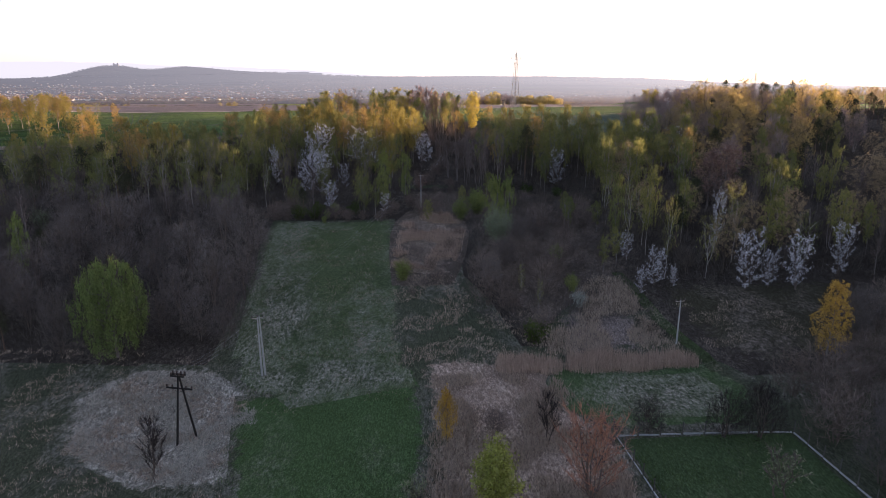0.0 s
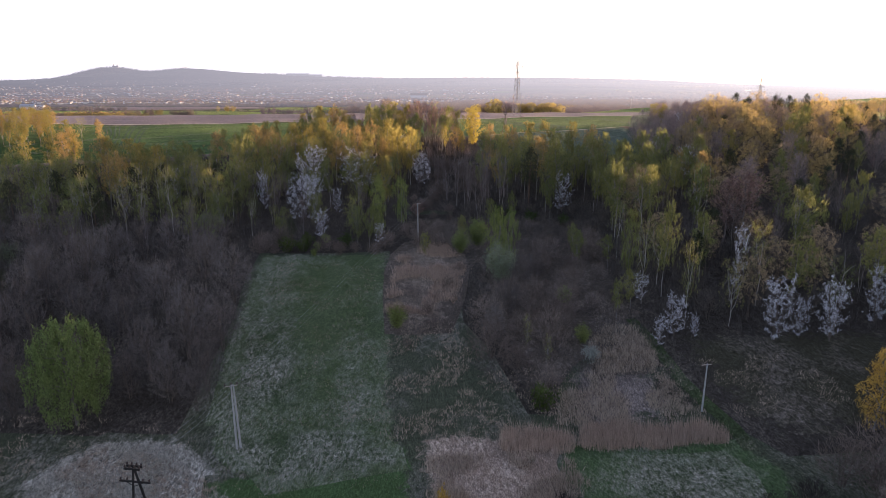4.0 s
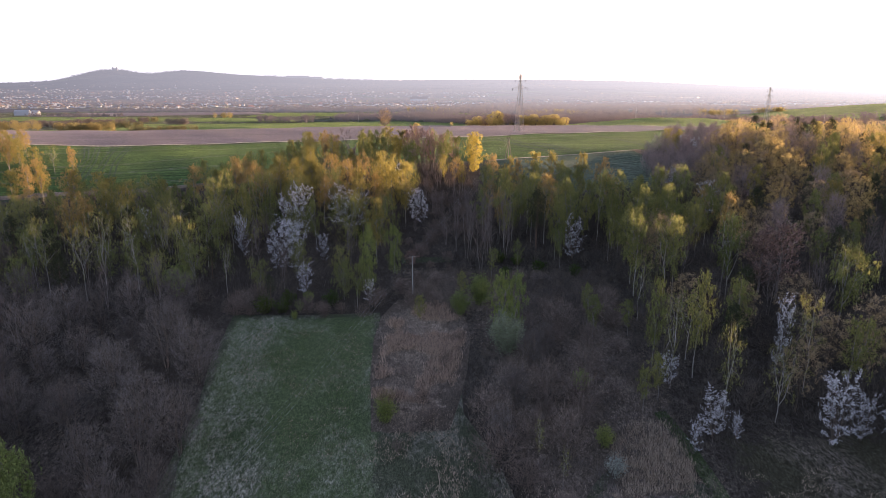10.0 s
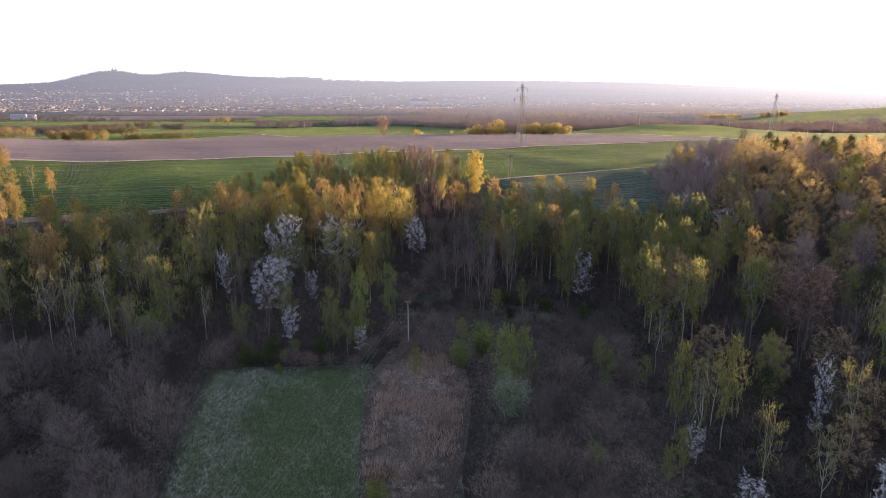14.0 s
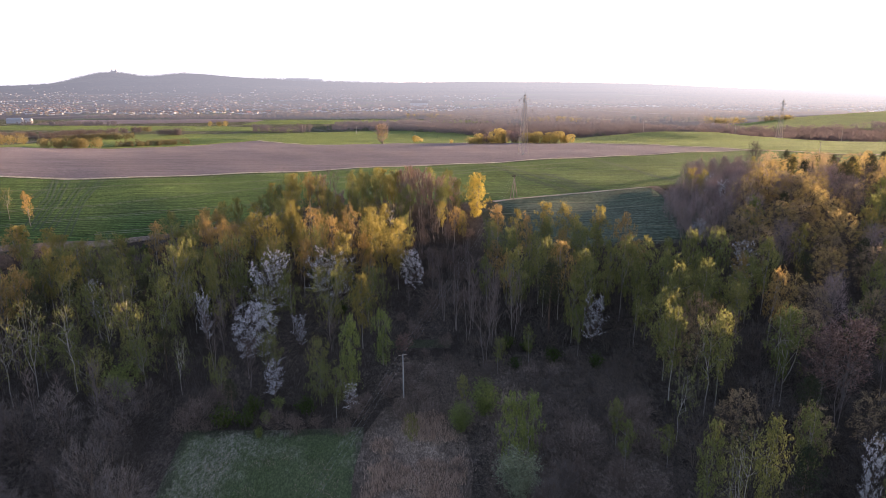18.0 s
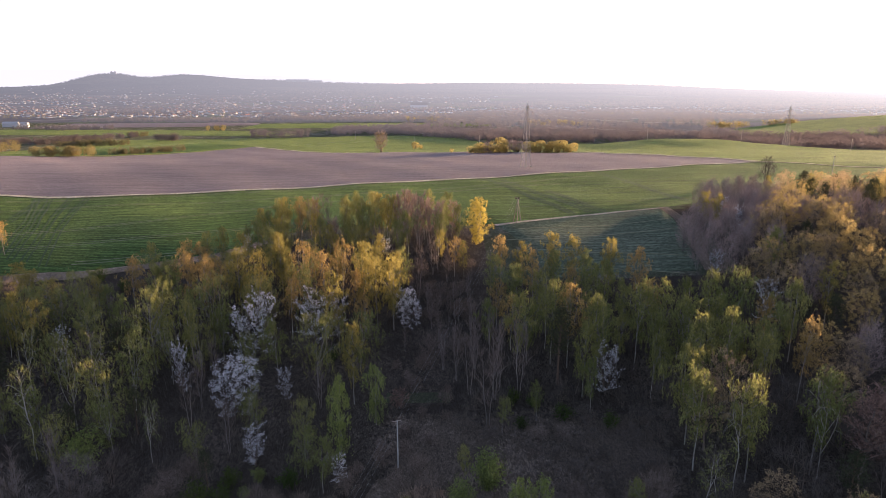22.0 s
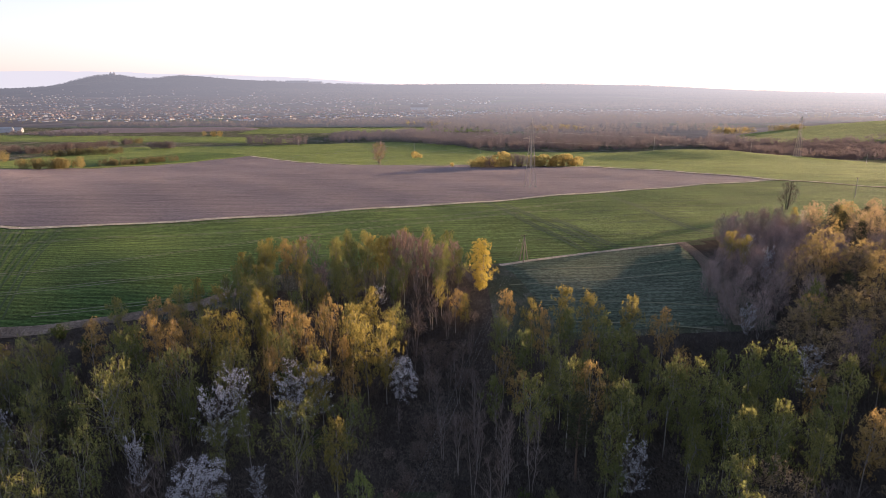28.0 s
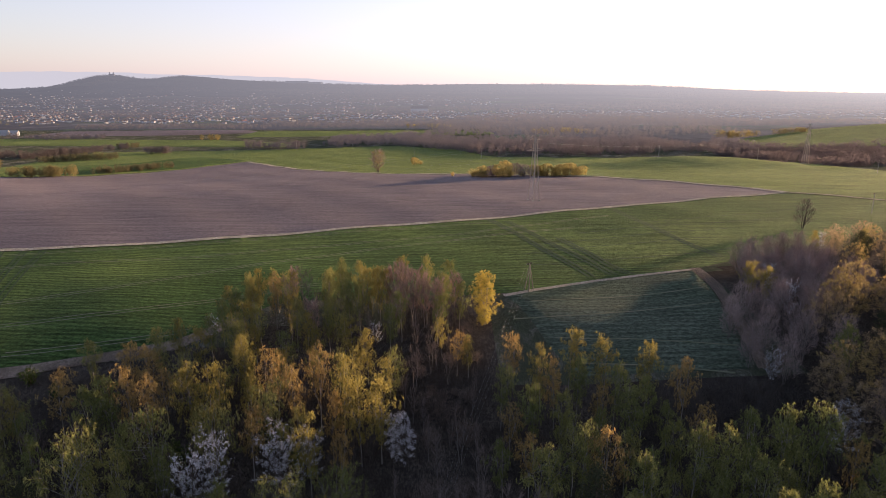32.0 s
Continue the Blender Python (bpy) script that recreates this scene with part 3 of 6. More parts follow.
def ribbon(name, pts, width, material, lift, label, category, parent=None, wobble=0.15):
    """A narrow strip along a line over the land: a track, verge or wheel rut."""
    verts, faces = [], []
    line = []
    for (x0, y0), (x1, y1) in zip(pts, pts[1:]):
        k = max(1, int(math.hypot(x1 - x0, y1 - y0) / 4))
        line += [(x0 + (x1 - x0) * i / k, y0 + (y1 - y0) * i / k) for i in range(k)]
    line.append(pts[-1])
    for i, (x, y) in enumerate(line):
        a, b = line[max(0, i - 1)], line[min(len(line) - 1, i + 1)]
        d = math.hypot(b[0] - a[0], b[1] - a[1]) or 1
        nx, ny = -(b[1] - a[1]) / d, (b[0] - a[0]) / d
        w = width / 2 * (1 + wobble * noise.noise((x * 0.3, y * 0.3, 2)))
        o = wobble * noise.noise((x * 0.15, y * 0.15, 5))
        for s in (-1, 1):
            px, py = x + nx * (s * w + o), y + ny * (s * w + o)
            verts.append((px, py, ground_z(px, py) + lift))
        if i:
            faces.append((2 * i - 2, 2 * i - 1, 2 * i + 1, 2 * i))
    me = mesh_of(name, verts, faces, [material], smooth=True)
    me.attributes.new("rim", 'FLOAT', 'POINT').data.foreach_set("value", [1.0] * len(verts))
    ob = new(name, me)
    if parent:
        ob.parent = parent
        return ob
    return tagged(ob, label, category, kind="structure")


ribbon("field_edge_track", [(x, high(x) + 0.6) for x in range(-350, 192, 10)], 3.2, "path", 0.26, "pale grassy balk between the green and ploughed fields", "track")
ribbon("farm_track", [(191, 421), (226, 394.5), (330, 355), (420, 330)], 3.4, "path", 0.42, "pale dirt farm track", "track")
ribbon("farm_track", [(191, 421), (154, 462), (102, 510), (60, 530), (-23, 562), (-60, 602), (-120, 662), (-192, 750)], 5.0, "path", 0.45, "pale dirt track behind the ploughed field", "track")
ribbon("field_verge", [(x, low(x) - 2.0) for x in range(-190, -44, 6)], 4.4, "reed_meadow", 0.24, "brownish dry grass verge below the green field", "track", wobble=0.5)
ribbon("field_verge", [(23, 261), (36, 266), (52, 272), (66, 275), (82, 277.5)], 1.6, "path", 0.22, "pale balk above the small field", "track")
ribbon("green_lane", [(41, 80), (41.1, 85), (39.8, 90.4), (38.5, 96.3), (37.8, 101.9), (37.3, 107.3), (36, 114)], 2.0, "green_lane", 0.24, "dark green lane past a pole", "track")
ribbon("field_verge", [(83.5, 279), (82.5, 262), (79, 240), (76, 222)], 3.2, "reed_meadow", 0.25, "brownish grass verge along the wood", "track")

LINES = [[(-190, 238), (-115, 260), (-89, 269), (-66, 282), (-20, 306), (60, 338)], [(-190, 225), (-106, 246), (-80, 252), (-54, 261), (-30, 270)],
         [(-97, 232.5), (-68, 238.5), (-57, 242)], [(-180, 278), (-125, 290), (-62, 302), (20, 330), (80, 360)], [(-160, 300), (-100, 310), (30, 348)]]
for line in LINES:
    for off in (0, 1.7):
        ribbon("wheel_track", [(x, y + off) for x, y in line], 0.36, "tramline", 0.21, "narrow wheel track through the young corn", "track")
for line in ([(26, 354), (47, 286), (50, 275)], [(49, 322), (58, 285), (62, 276)], [(85, 377), (91, 323), (96, 292)], [(-117, 236), (-128, 266), (-148, 308)],
             [(-112, 234), (-123, 264), (-141, 310)], [(-139, 270), (-151, 307)], [(-105, 231), (-118, 262), (-135, 312)], [(-122, 240), (-134, 272), (-153, 308)], [(33, 350), (53, 288), (57, 276)]):
    for off in (0, 1.8):
        ribbon("wheel_track", [(x + off, y) for x, y in line], 0.8 if line[0][0] > 0 else 0.5, "rut", 0.21, "double wheel rut across the corn", "track")
for line in ([(33, 238), (50, 236), (74, 231)], [(33, 228), (52, 225), (69, 221)], [(24, 247), (66, 251), (79, 252)], [(30, 257), (79, 262)]):
    ribbon("wheel_track", line, 0.5, "tramline", 0.2, "faint pale line across the small field", "track")
for line in ([(35, 288), (64, 291), (106, 301)], [(34, 301), (104, 319)], [(60, 330), (150, 352)], [(90, 345), (170, 372)], [(40, 312), (120, 335)]):
    ribbon("wheel_track", line, 0.6, "rut", 0.21, "dark seed line across the corn", "track")


# ---- plants ----
rng = np.random.default_rng(7)


class Soup:
    """Collects vertices and faces of one mesh."""

    def __init__(self):
        self.v, self.f = [], []

    def tube(self, pts, radii, sides=5):
        pts = [Vector(p) for p in pts]
        start = len(self.v)
        for i, p in enumerate(pts):
            d = (pts[min(i + 1, len(pts) - 1)] - pts[max(i - 1, 0)]).normalized()
            a = d.orthogonal().normalized()
            b = d.cross(a)
            for k in range(sides):
                t = 2 * math.pi * k / sides
                self.v.append(tuple(p + (a * math.cos(t) + b * math.sin(t)) * radii[i]))
        for i in range(len(pts) - 1):
            for k in range(sides):
                o, q = start + i * sides, (k + 1) % sides
                self.f.append((o + k, o + q, o + sides + q, o + sides + k))

    def twig(self, a, b, width):
        """A thin blade from a, tapering to b."""
        a, b = Vector(a), Vector(b)
        side = (b - a).cross(Vector(rng.normal(size=3))).normalized() * width / 2
        o = len(self.v)
        self.v += [tuple(a - side), tuple(a + side), tuple(b)]
        self.f.append((o, o + 1, o + 2))

    def leaf(self, p, size, hang=0.0):
        """A small pointed leaf spray."""
        d = Vector(rng.normal(size=3))
        d.z -= hang
        d.normalize()
        s = d.cross(Vector(rng.normal(size=3))).normalized()
        p = Vector(p)
        o = len(self.v)
        self.v += [tuple(p - d * size * 0.5 - s * size * 0.27), tuple(p - d * size * 0.5 + s * size * 0.27), tuple(p + d * size * 0.75)]
        self.f.append((o, o + 1, o + 2))

    def mesh(self, name, materials, smooth=False):
        return mesh_of(name, self.v, self.f, materials, smooth=smooth)


class Wood(Soup):
    """Trunk and stems; what is thin goes to the limbs, a mesh of their own."""

    def __init__(self):
        self.v, self.f, self.thin = [], [], Soup()

    def tube(self, pts, radii, sides=5):
        if radii[0] <= 0.05:
            self.thin.tube(pts, radii, sides)
        else:
            Soup.tube(self, pts, radii, sides)


def limb(base, way, length, droop, bends=3):
    """Points along a limb that leaves base along way and bends down (or up, if droop is negative)."""
    pts = [Vector(base)]
    d = Vector(way).normalized()
    for i in range(bends):
        d = (d + Vector((rng.normal() * 0.12, rng.normal() * 0.12, -droop / bends + rng.normal() * 0.06))).normalized()
        pts.append(pts[-1] + d * length / bends)
    return pts


def trunk_line(height, lean=0.03, bends=5):
    lx, ly = rng.normal(size=2) * lean
    return [Vector((lx * height * (i / bends) ** 1.5 + rng.normal() * 0.08 * (i > 0), ly * height * (i / bends) ** 1.5 + rng.normal() * 0.08 * (i > 0), height * i / bends)) for i in range(bends + 1)]


def along(line, s):
    s = min(max(s, 0), 0.9999) * (len(line) - 1)
    i = int(s)
    return line[i].lerp(line[i + 1], s - i)


def crowned(height=16.0, wide=3.05, low=0.25, limbs=24, clumps=105, leaves=3500, leaf=0.27, hang=0.9, puff=0.5, widest=0.5, radius=0.1, fork=0.5, foot=0.3, core=0.2):
    """A tree with a full domed crown: limbs reach out to clumps of small leaves that hang or puff round their ends.
    widest: how far up the crown it is broadest; foot: how broad it starts, as a share."""
    wood, crown = Wood(), Soup()
    stems = [trunk_line(height * 0.95)]
    if rng.random() < fork:
        b = along(stems[0], 0.25)
        top = Vector((rng.normal() * wide * 0.35, rng.normal() * wide * 0.35, height * 0.85))
        stems.append([b.lerp(top, i / 4) + Vector((rng.normal() * .1, rng.normal() * .1, 0)) * (i > 0) for i in range(5)])
    for line in stems:
        wood.tube(line, [max(0.02, radius * (1 - i / (len(line) - 1)) ** 0.8) for i in range(len(line))], 5)
    lop = rng.normal(size=2) * 0.14
    ends = []
    for k in range(clumps):
        u = ((k + rng.random()) / clumps) ** 0.75
        t = k * 2.4 + rng.normal() * 0.35
        r = foot + (1 - foot) * u / widest if u < widest else math.sqrt(max(0.0, 1 - ((u - widest) / (1 - widest)) ** 2))
        r *= wide * (1 + lop[0] * math.cos(t) + lop[1] * math.sin(t)) * (0.72 + 0.36 * rng.random())
        line = stems[k % len(stems)]
        axis = along(line, min(0.98, low + (1 - low) * u))
        end = Vector((axis.x + r * math.cos(t), axis.y + r * math.sin(t), height * (low + (1 - low) * u) * (0.97 + 0.05 * rng.random())))
        ends.append((axis, end, r))
    for k in rng.choice(clumps, min(limbs, clumps), replace=False):
        axis, end, r = ends[k]
        s = max(0.05, (end.z - r * 0.9) / height)
        base = along(stems[k % len(stems)], min(0.95, s))
        mid = base.lerp(end, 0.6) + Vector((0, 0, 0.18 * r))
        wood.tube([base, mid, end], [0.045, 0.028, 0.008], 3)
    size = np.array([0.5 + e[2] / wide for e in ends]) * rng.uniform(0.5, 1.3, clumps)
    for k in rng.choice(clumps, leaves, p=size / size.sum()):
        axis, end, r = ends[k]
        p = end if rng.random() > core else axis.lerp(end, rng.random())
        d = Vector(rng.normal(size=3)).normalized() * puff * (0.7 + 0.3 * r / wide) * rng.random() ** 0.45
        p = p + d
        p.z -= hang * rng.random() ** 1.5
        p.z = max(p.z, 0.15)
        crown.leaf(p, leaf * (0.6 + 0.8 * rng.random()), 0.6 if hang > 0.8 else 0.0)
    return wood, crown


def spray(soup, p, length, width, fall=1.6):
    """A narrow hanging spray of small leaves."""
    d = Vector((rng.normal(), rng.normal(), rng.normal() * 0.6 - fall)).normalized()
    side = d.cross(Vector(rng.normal(size=3))).normalized() * width
    p = Vector(p)
    o = len(soup.v)
    soup.v += [tuple(p - side), tuple(p + side), tuple(p + d * length)]
    soup.f.append((o, o + 1, o + 2))


def weeper(height=16.0, wide=2.7, low=0.36, boughs=30, strands=11, beads=8, leaf=0.38, drop=1.6, radius=0.11, forks=2, widest=0.45, spread=0.42):
    """A birch: pale stems that fork upwards, boughs that reach out of them, and thin leafy strands hanging off the boughs."""
    wood, crown = Wood(), Soup()
    stems = [trunk_line(height * 0.96, 0.025, 6)]
    for k in range(int(rng.integers(0, forks + 1)) + (forks > 2)):
        b = along(stems[0], rng.uniform(0.22, 0.5))
        a = rng.random() * 6.28
        top = Vector((math.cos(a) * wide * 0.5, math.sin(a) * wide * 0.5, height * rng.uniform(0.74, 0.92)))
        stems.append([b.lerp(top, i / 5) + Vector((math.cos(a), math.sin(a), 0)) * 0.5 * math.sin(i / 5 * math.pi) + Vector((rng.normal() * .08, rng.normal() * .08, 0)) * (i > 0) for i in range(6)])
    for i, line in enumerate(stems):
        r0 = radius * (1 if i == 0 else 0.72)
        wood.tube(line, [max(0.018, r0 * (1 - k / (len(line) - 1)) ** 0.8) for k in range(len(line))], 5)
    lop = rng.normal(size=2) * 0.2
    for k in range(boughs):
        u = ((k + rng.random()) / boughs) ** 0.85
        t = k * 2.4 + rng.normal() * 0.4
        r = (0.35 + 0.65 * u / widest) if u < widest else max(0.06, 1 - ((u - widest) / (1 - widest)) ** 1.9) ** 0.75
        r *= wide * (1 + lop[0] * math.cos(t) + lop[1] * math.sin(t)) * rng.uniform(0.62, 1.08)
        line = stems[k % len(stems)]
        z = height * (low + (1 - low) * u) * rng.uniform(0.96, 1.03)
        axis = along(line, min(0.97, z / height))
        base = along(line, max(0.08, min(0.95, (z - r * 0.8) / height)))
        tip = Vector((axis.x + r * math.cos(t), axis.y + r * math.sin(t), z))
        mid = base.lerp(tip, 0.6) + Vector((0, 0, 0.2 * r))
        wood.tube([base, mid, tip], [0.05 * (1.2 - u), 0.028, 0.008], 3)
        for _ in range(strands):
            f = rng.random() ** 0.6
            q = mid.lerp(tip, f) if rng.random() < 0.75 else base.lerp(mid, f)
            q = q + Vector((rng.normal() * spread, rng.normal() * spread, rng.normal() * 0.35 + 0.2))
            fall = drop * rng.uniform(0.4, 1.2) * (1.1 - 0.5 * u)
            sway = Vector((rng.normal() * 0.1, rng.normal() * 0.1, 0))
            for i in range(beads):
                g = (i + rng.random()) / beads
                p = q + sway * g + Vector((rng.normal() * 0.1, rng.normal() * 0.1, -fall * g))
                if p.z > 0.2:
                    spray(crown, p, leaf * rng.uniform(0.6, 1.3), leaf * 0.2)
    return wood, crown


def bare(height=14.0, wide=3.0, stems=3, limbs=12, twigs=900, width=0.035, low=0.15, radius=0.11, up=0.9, leaves=0, leaf=0.28, cluster=0.35, length=1.3):
    """Several stems, limbs and a haze of fine twigs, with buds or blossom on them if asked."""
    wood, fine, crown = Wood(), Soup(), Soup()
    ends = []
    for s in range(stems):
        t = 2 * math.pi * s / stems + rng.random()
        foot = Vector((math.cos(t) * 0.25, math.sin(t) * 0.25, -0.1)) if stems > 1 else Vector((0, 0, -0.1))
        top = Vector((math.cos(t) * wide * (0.4 if stems > 1 else 0.1), math.sin(t) * wide * (0.4 if stems > 1 else 0.1), height * (0.85 + 0.1 * rng.random())))
        line = [foot.lerp(top, i / 6) + Vector((rng.normal() * 0.12, rng.normal() * 0.12, 0)) * (i > 0) for i in range(7)]
        wood.tube(line, [radius * (1 - i / 6) ** 0.8 + 0.012 for i in range(7)], 5)
        for k in range(limbs):
            u = low + (0.98 - low) * (k + rng.random()) / limbs
            base = along(line, u)
            v = (u - low) / (1 - low)
            reach = wide * (0.25 + 0.75 * math.sin(math.pi * min(1, v * 0.8 + 0.2)) ** 0.7) * (0.7 + 0.5 * rng.random())
            a = k * 2.4 + rng.normal() * 0.5
            pts = limb(base, (math.cos(a), math.sin(a), up + 0.4 * v), reach, -0.25)
            r = min(0.04, radius * 0.45) * (1 - 0.6 * v)
            wood.tube(pts, [r, r * 0.75, r * 0.45, 0.008], 3)
            ends.append(pts)
    for k in rng.integers(0, len(ends), twigs):
        pts = ends[k]
        s = rng.random() ** 0.6
        a = along(pts, s)
        d = (pts[-1] - pts[0]).normalized() + Vector(rng.normal(size=3) * 0.5) + Vector((0, 0, 0.45))
        fine.twig(a, a + d.normalized() * length * (0.4 + 0.8 * rng.random()), width)
    for k in rng.integers(0, len(ends), leaves):
        a = along(ends[k], rng.random() ** 0.6) + Vector(rng.normal(size=3) * cluster)
        crown.leaf(a, leaf * (0.6 + 0.8 * rng.random()), 0.0)
    return wood, fine, crown


def blossoming(height=11.0, wide=3.5, stems=4, limbs=13, sprigs=10, flowers=7, petal=0.15, low=0.06):
    """A wild cherry: rising limbs, each closely set with short sprigs of blossom, dark gaps between them."""
    wood, crown = Wood(), Soup()
    for s in range(stems):
        t = 2 * math.pi * s / stems + rng.random()
        top = Vector((math.cos(t) * wide * 0.45, math.sin(t) * wide * 0.45, height * rng.uniform(0.7, 0.93)))
        line = [Vector((0, 0, -0.1)).lerp(top, i / 6) + Vector((rng.normal() * 0.1, rng.normal() * 0.1, 0)) * (i > 0) for i in range(7)]
        wood.tube(line, [0.1 * (1 - i / 6) ** 0.8 + 0.012 for i in range(7)], 5)
        for k in range(limbs):
            v = (k + rng.random()) / limbs
            base = along(line, low + (0.97 - low) * v)
            reach = wide * (0.4 + 0.6 * math.sin(math.pi * min(1, v * 0.7 + 0.25))) * rng.uniform(0.55, 1.05)
            a = k * 2.4 + rng.normal() * 0.5
            pts = limb(base, (math.cos(a), math.sin(a), 0.35 + 0.7 * v), reach, -0.25)
            wood.tube(pts, [0.035, 0.026, 0.016, 0.006], 3)
            for _ in range(sprigs):
                p = along(pts, rng.uniform(0.12, 1.0))
                tip = p + Vector((rng.normal() * 0.32, rng.normal() * 0.32, abs(rng.normal()) * 0.3))
                for i in range(flowers):
                    crown.leaf(p.lerp(tip, rng.random()) + Vector(rng.normal(size=3) * 0.09), petal * rng.uniform(0.6, 1.4), 0.0)
    return wood, crown


def dome(height=11.0, wide=3.0, stems=3, limbs=34, twigs=1900, width=0.045, length=1.0, radius=0.09):
    """A round-headed bare tree: limbs fan out to a dome of fine upright twigs."""
    wood, fine, crown = Wood(), Soup(), Soup()
    lines = []
    for s in range(stems):
        t = 2 * math.pi * s / stems + rng.random()
        foot = Vector((math.cos(t) * 0.2, math.sin(t) * 0.2, -0.1))
        top = Vector((math.cos(t) * wide * 0.3, math.sin(t) * wide * 0.3, height * 0.82))
        lines.append([foot.lerp(top, i / 4) + Vector((rng.normal() * 0.1, rng.normal() * 0.1, 0)) * (i > 0) for i in range(5)])
        wood.tube(lines[-1], [radius * (1 - i / 5) for i in range(5)], 5)
    ends = []
    for k in range(limbs):
        f = (k + 0.5) / limbs
        z = 0.3 + 0.7 * f
        t = k * 2.4
        r = wide * math.sqrt(max(0.02, 1 - ((z - 0.45) / 0.56) ** 2)) * (0.85 + 0.25 * rng.random())
        tip = Vector((r * math.cos(t), r * math.sin(t), height * z * (0.93 + 0.1 * rng.random())))
        base = along(lines[k % stems], min(0.95, z - 0.22))
        mid = base.lerp(tip, 0.55) + Vector((0, 0, -0.15 * r))
        wood.tube([base, mid, tip], [0.035, 0.022, 0.008], 3)
        ends.append((base, mid, tip))
    for k in rng.integers(0, limbs, twigs):
        base, mid, tip = ends[k]
        s = rng.random() ** 0.5
        a = mid.lerp(tip, s) if rng.random() < 0.8 else base.lerp(mid, s)
        a = a + Vector(rng.normal(size=3) * 0.32)
        d = (tip - base).normalized() * 0.7 + Vector((0, 0, 0.5)) + Vector(rng.normal(size=3) * 0.6)
        fine.twig(a, a + d.normalized() * length * (0.4 + 0.9 * rng.random()), width)
    return wood, fine, crown


def pine(height=15.0):
    wood, crown = Wood(), Soup()
    line = trunk_line(height * 0.95, 0.02)
    wood.tube(line, [0.2 * (1 - i / 5) ** 0.8 + 0.02 for i in range(6)], 6)
    for k in range(34):
        u = 0.4 + 0.58 * k / 34
        t = k * 2.4
        reach = 2.7 * math.sin(math.pi * min(1, (u - 0.4) / 0.6 * 0.75 + 0.25)) * (0.7 + 0.5 * rng.random())
        pts = limb(along(line, u), (math.cos(t), math.sin(t), 0.35), reach, -0.3, 3)
        wood.tube(pts, [0.05, 0.035, 0.02, 0.01], 3)
        for c in range(3):
            q = along(pts, 0.45 + 0.27 * c)
            for _ in range(14):
                crown.leaf(q + Vector(rng.normal(size=3)) * 0.33 * Vector((1, 1, 0.6)).length / 1.3, 0.34, -0.5)
    return wood, crown


def willow(height=14.0, wide=5.5):
    """Broad round crown of hanging leafy strands."""
    wood, crown = Wood(), Soup()
    line = trunk_line(height * 0.6, 0.02, 5)
    wood.tube(line, [0.28 * (1 - i / 6) + 0.04 for i in range(6)], 7)
    for k in range(30):
        t = k * 2.4
        pts = limb(along(line, 0.4 + 0.6 * k / 30), (math.cos(t), math.sin(t), 1.3 + 0.6 * k / 30), wide * (0.8 + 0.35 * rng.random()), 0.7, 5)
        wood.tube(pts, [0.11, 0.08, 0.06, 0.045, 0.03, 0.012], 3)
    heads = []
    for k in range(90):
        up = 1 - 1.88 * (k + 0.5) / 90
        a, deep = k * 2.4 + rng.normal() * 0.2, 1.0 if k % 3 else 0.62
        ring = math.sqrt(max(0.0, 1 - up * up)) * deep * (1 + 0.1 * math.sin(2 * a + 1) + 0.07 * math.sin(5 * a))
        heads.append((Vector((wide * ring * math.cos(a), wide * ring * math.sin(a), height * (0.55 + 0.41 * up * deep * rng.uniform(0.9, 1.05)))), rng.uniform(0.6, 1.15)))
    for centre, big in heads:
        for _ in range(17):
            p = centre + Vector((rng.normal() * big * 0.55, rng.normal() * big * 0.55, rng.normal() * 0.45))
            drop = rng.uniform(0.7, 2.4)
            for i in range(13):
                q = p + Vector((rng.normal() * 0.15, rng.normal() * 0.15, -drop * i / 13))
                if q.z > 0.6:
                    crown.leaf(q, 0.27 * rng.uniform(0.7, 1.3), 1.0)
    return wood, crown


def shrub(height=4.0, wide=1.8, leaves=500, leaf=0.26, cone=0.0):
    """Many stems from the ground, leafy to the foot."""
    wood, crown = Wood(), Soup()
    ends = []
    for k in range(16):
        t = k * 2.4
        r = wide * math.sqrt((k + 0.5) / 16)
        top = Vector((r * math.cos(t), r * math.sin(t), height * (1 - (0.35 + cone) * (r / wide) ** 2) * (0.85 + 0.2 * rng.random())))
        pts = [Vector((0, 0, -0.1)).lerp(top, i / 4) + Vector((rng.normal() * 0.06, rng.normal() * 0.06, 0)) * i for i in range(5)]
        wood.tube(pts, [0.05, 0.04, 0.03, 0.02, 0.008], 3)
        ends.append(pts)
    for k in rng.integers(0, len(ends), leaves):
        a = along(ends[k], 0.15 + 0.85 * rng.random() ** 0.7) + Vector(rng.normal(size=3) * (0.13 * wide + 0.08))
        a.z = max(a.z, 0.1)
        crown.leaf(a, leaf * (0.6 + 0.8 * rng.random()), -0.2)
    return wood, crown


PLANTS = {}


def kind_of_plant(kind, make, count, height, name, bark, crown_mat, label, category, twig=None):
    """Builds count different plants of one kind; plant() then copies them about the place."""
    for i in range(count):
        res = make()
        PLANTS.setdefault(kind, []).append({
            "height": height, "name": name, "label": label, "category": category,
            "parts": [*([("trunk", res[0].mesh(name + "_trunk", [bark], True))] if res[0].f else []),
                      *([("branchwork", res[0].thin.mesh(name + "_branchwork", [bark], True))] if res[0].thin.f else []),
                      *([("twig_spray", res[1].mesh(name + "_twigs", [twig]))] if len(res) == 3 and res[1].f else []),
                      *([("crown", res[-1].mesh(name + "_crown", [crown_mat]))] if res[-1].f else [])]})


kind_of_plant("birch", lambda: weeper(), 6, 16, "birch_tree", "birch_bark", "leaf_birch", "slender silver birch in fresh green leaf", "tree")
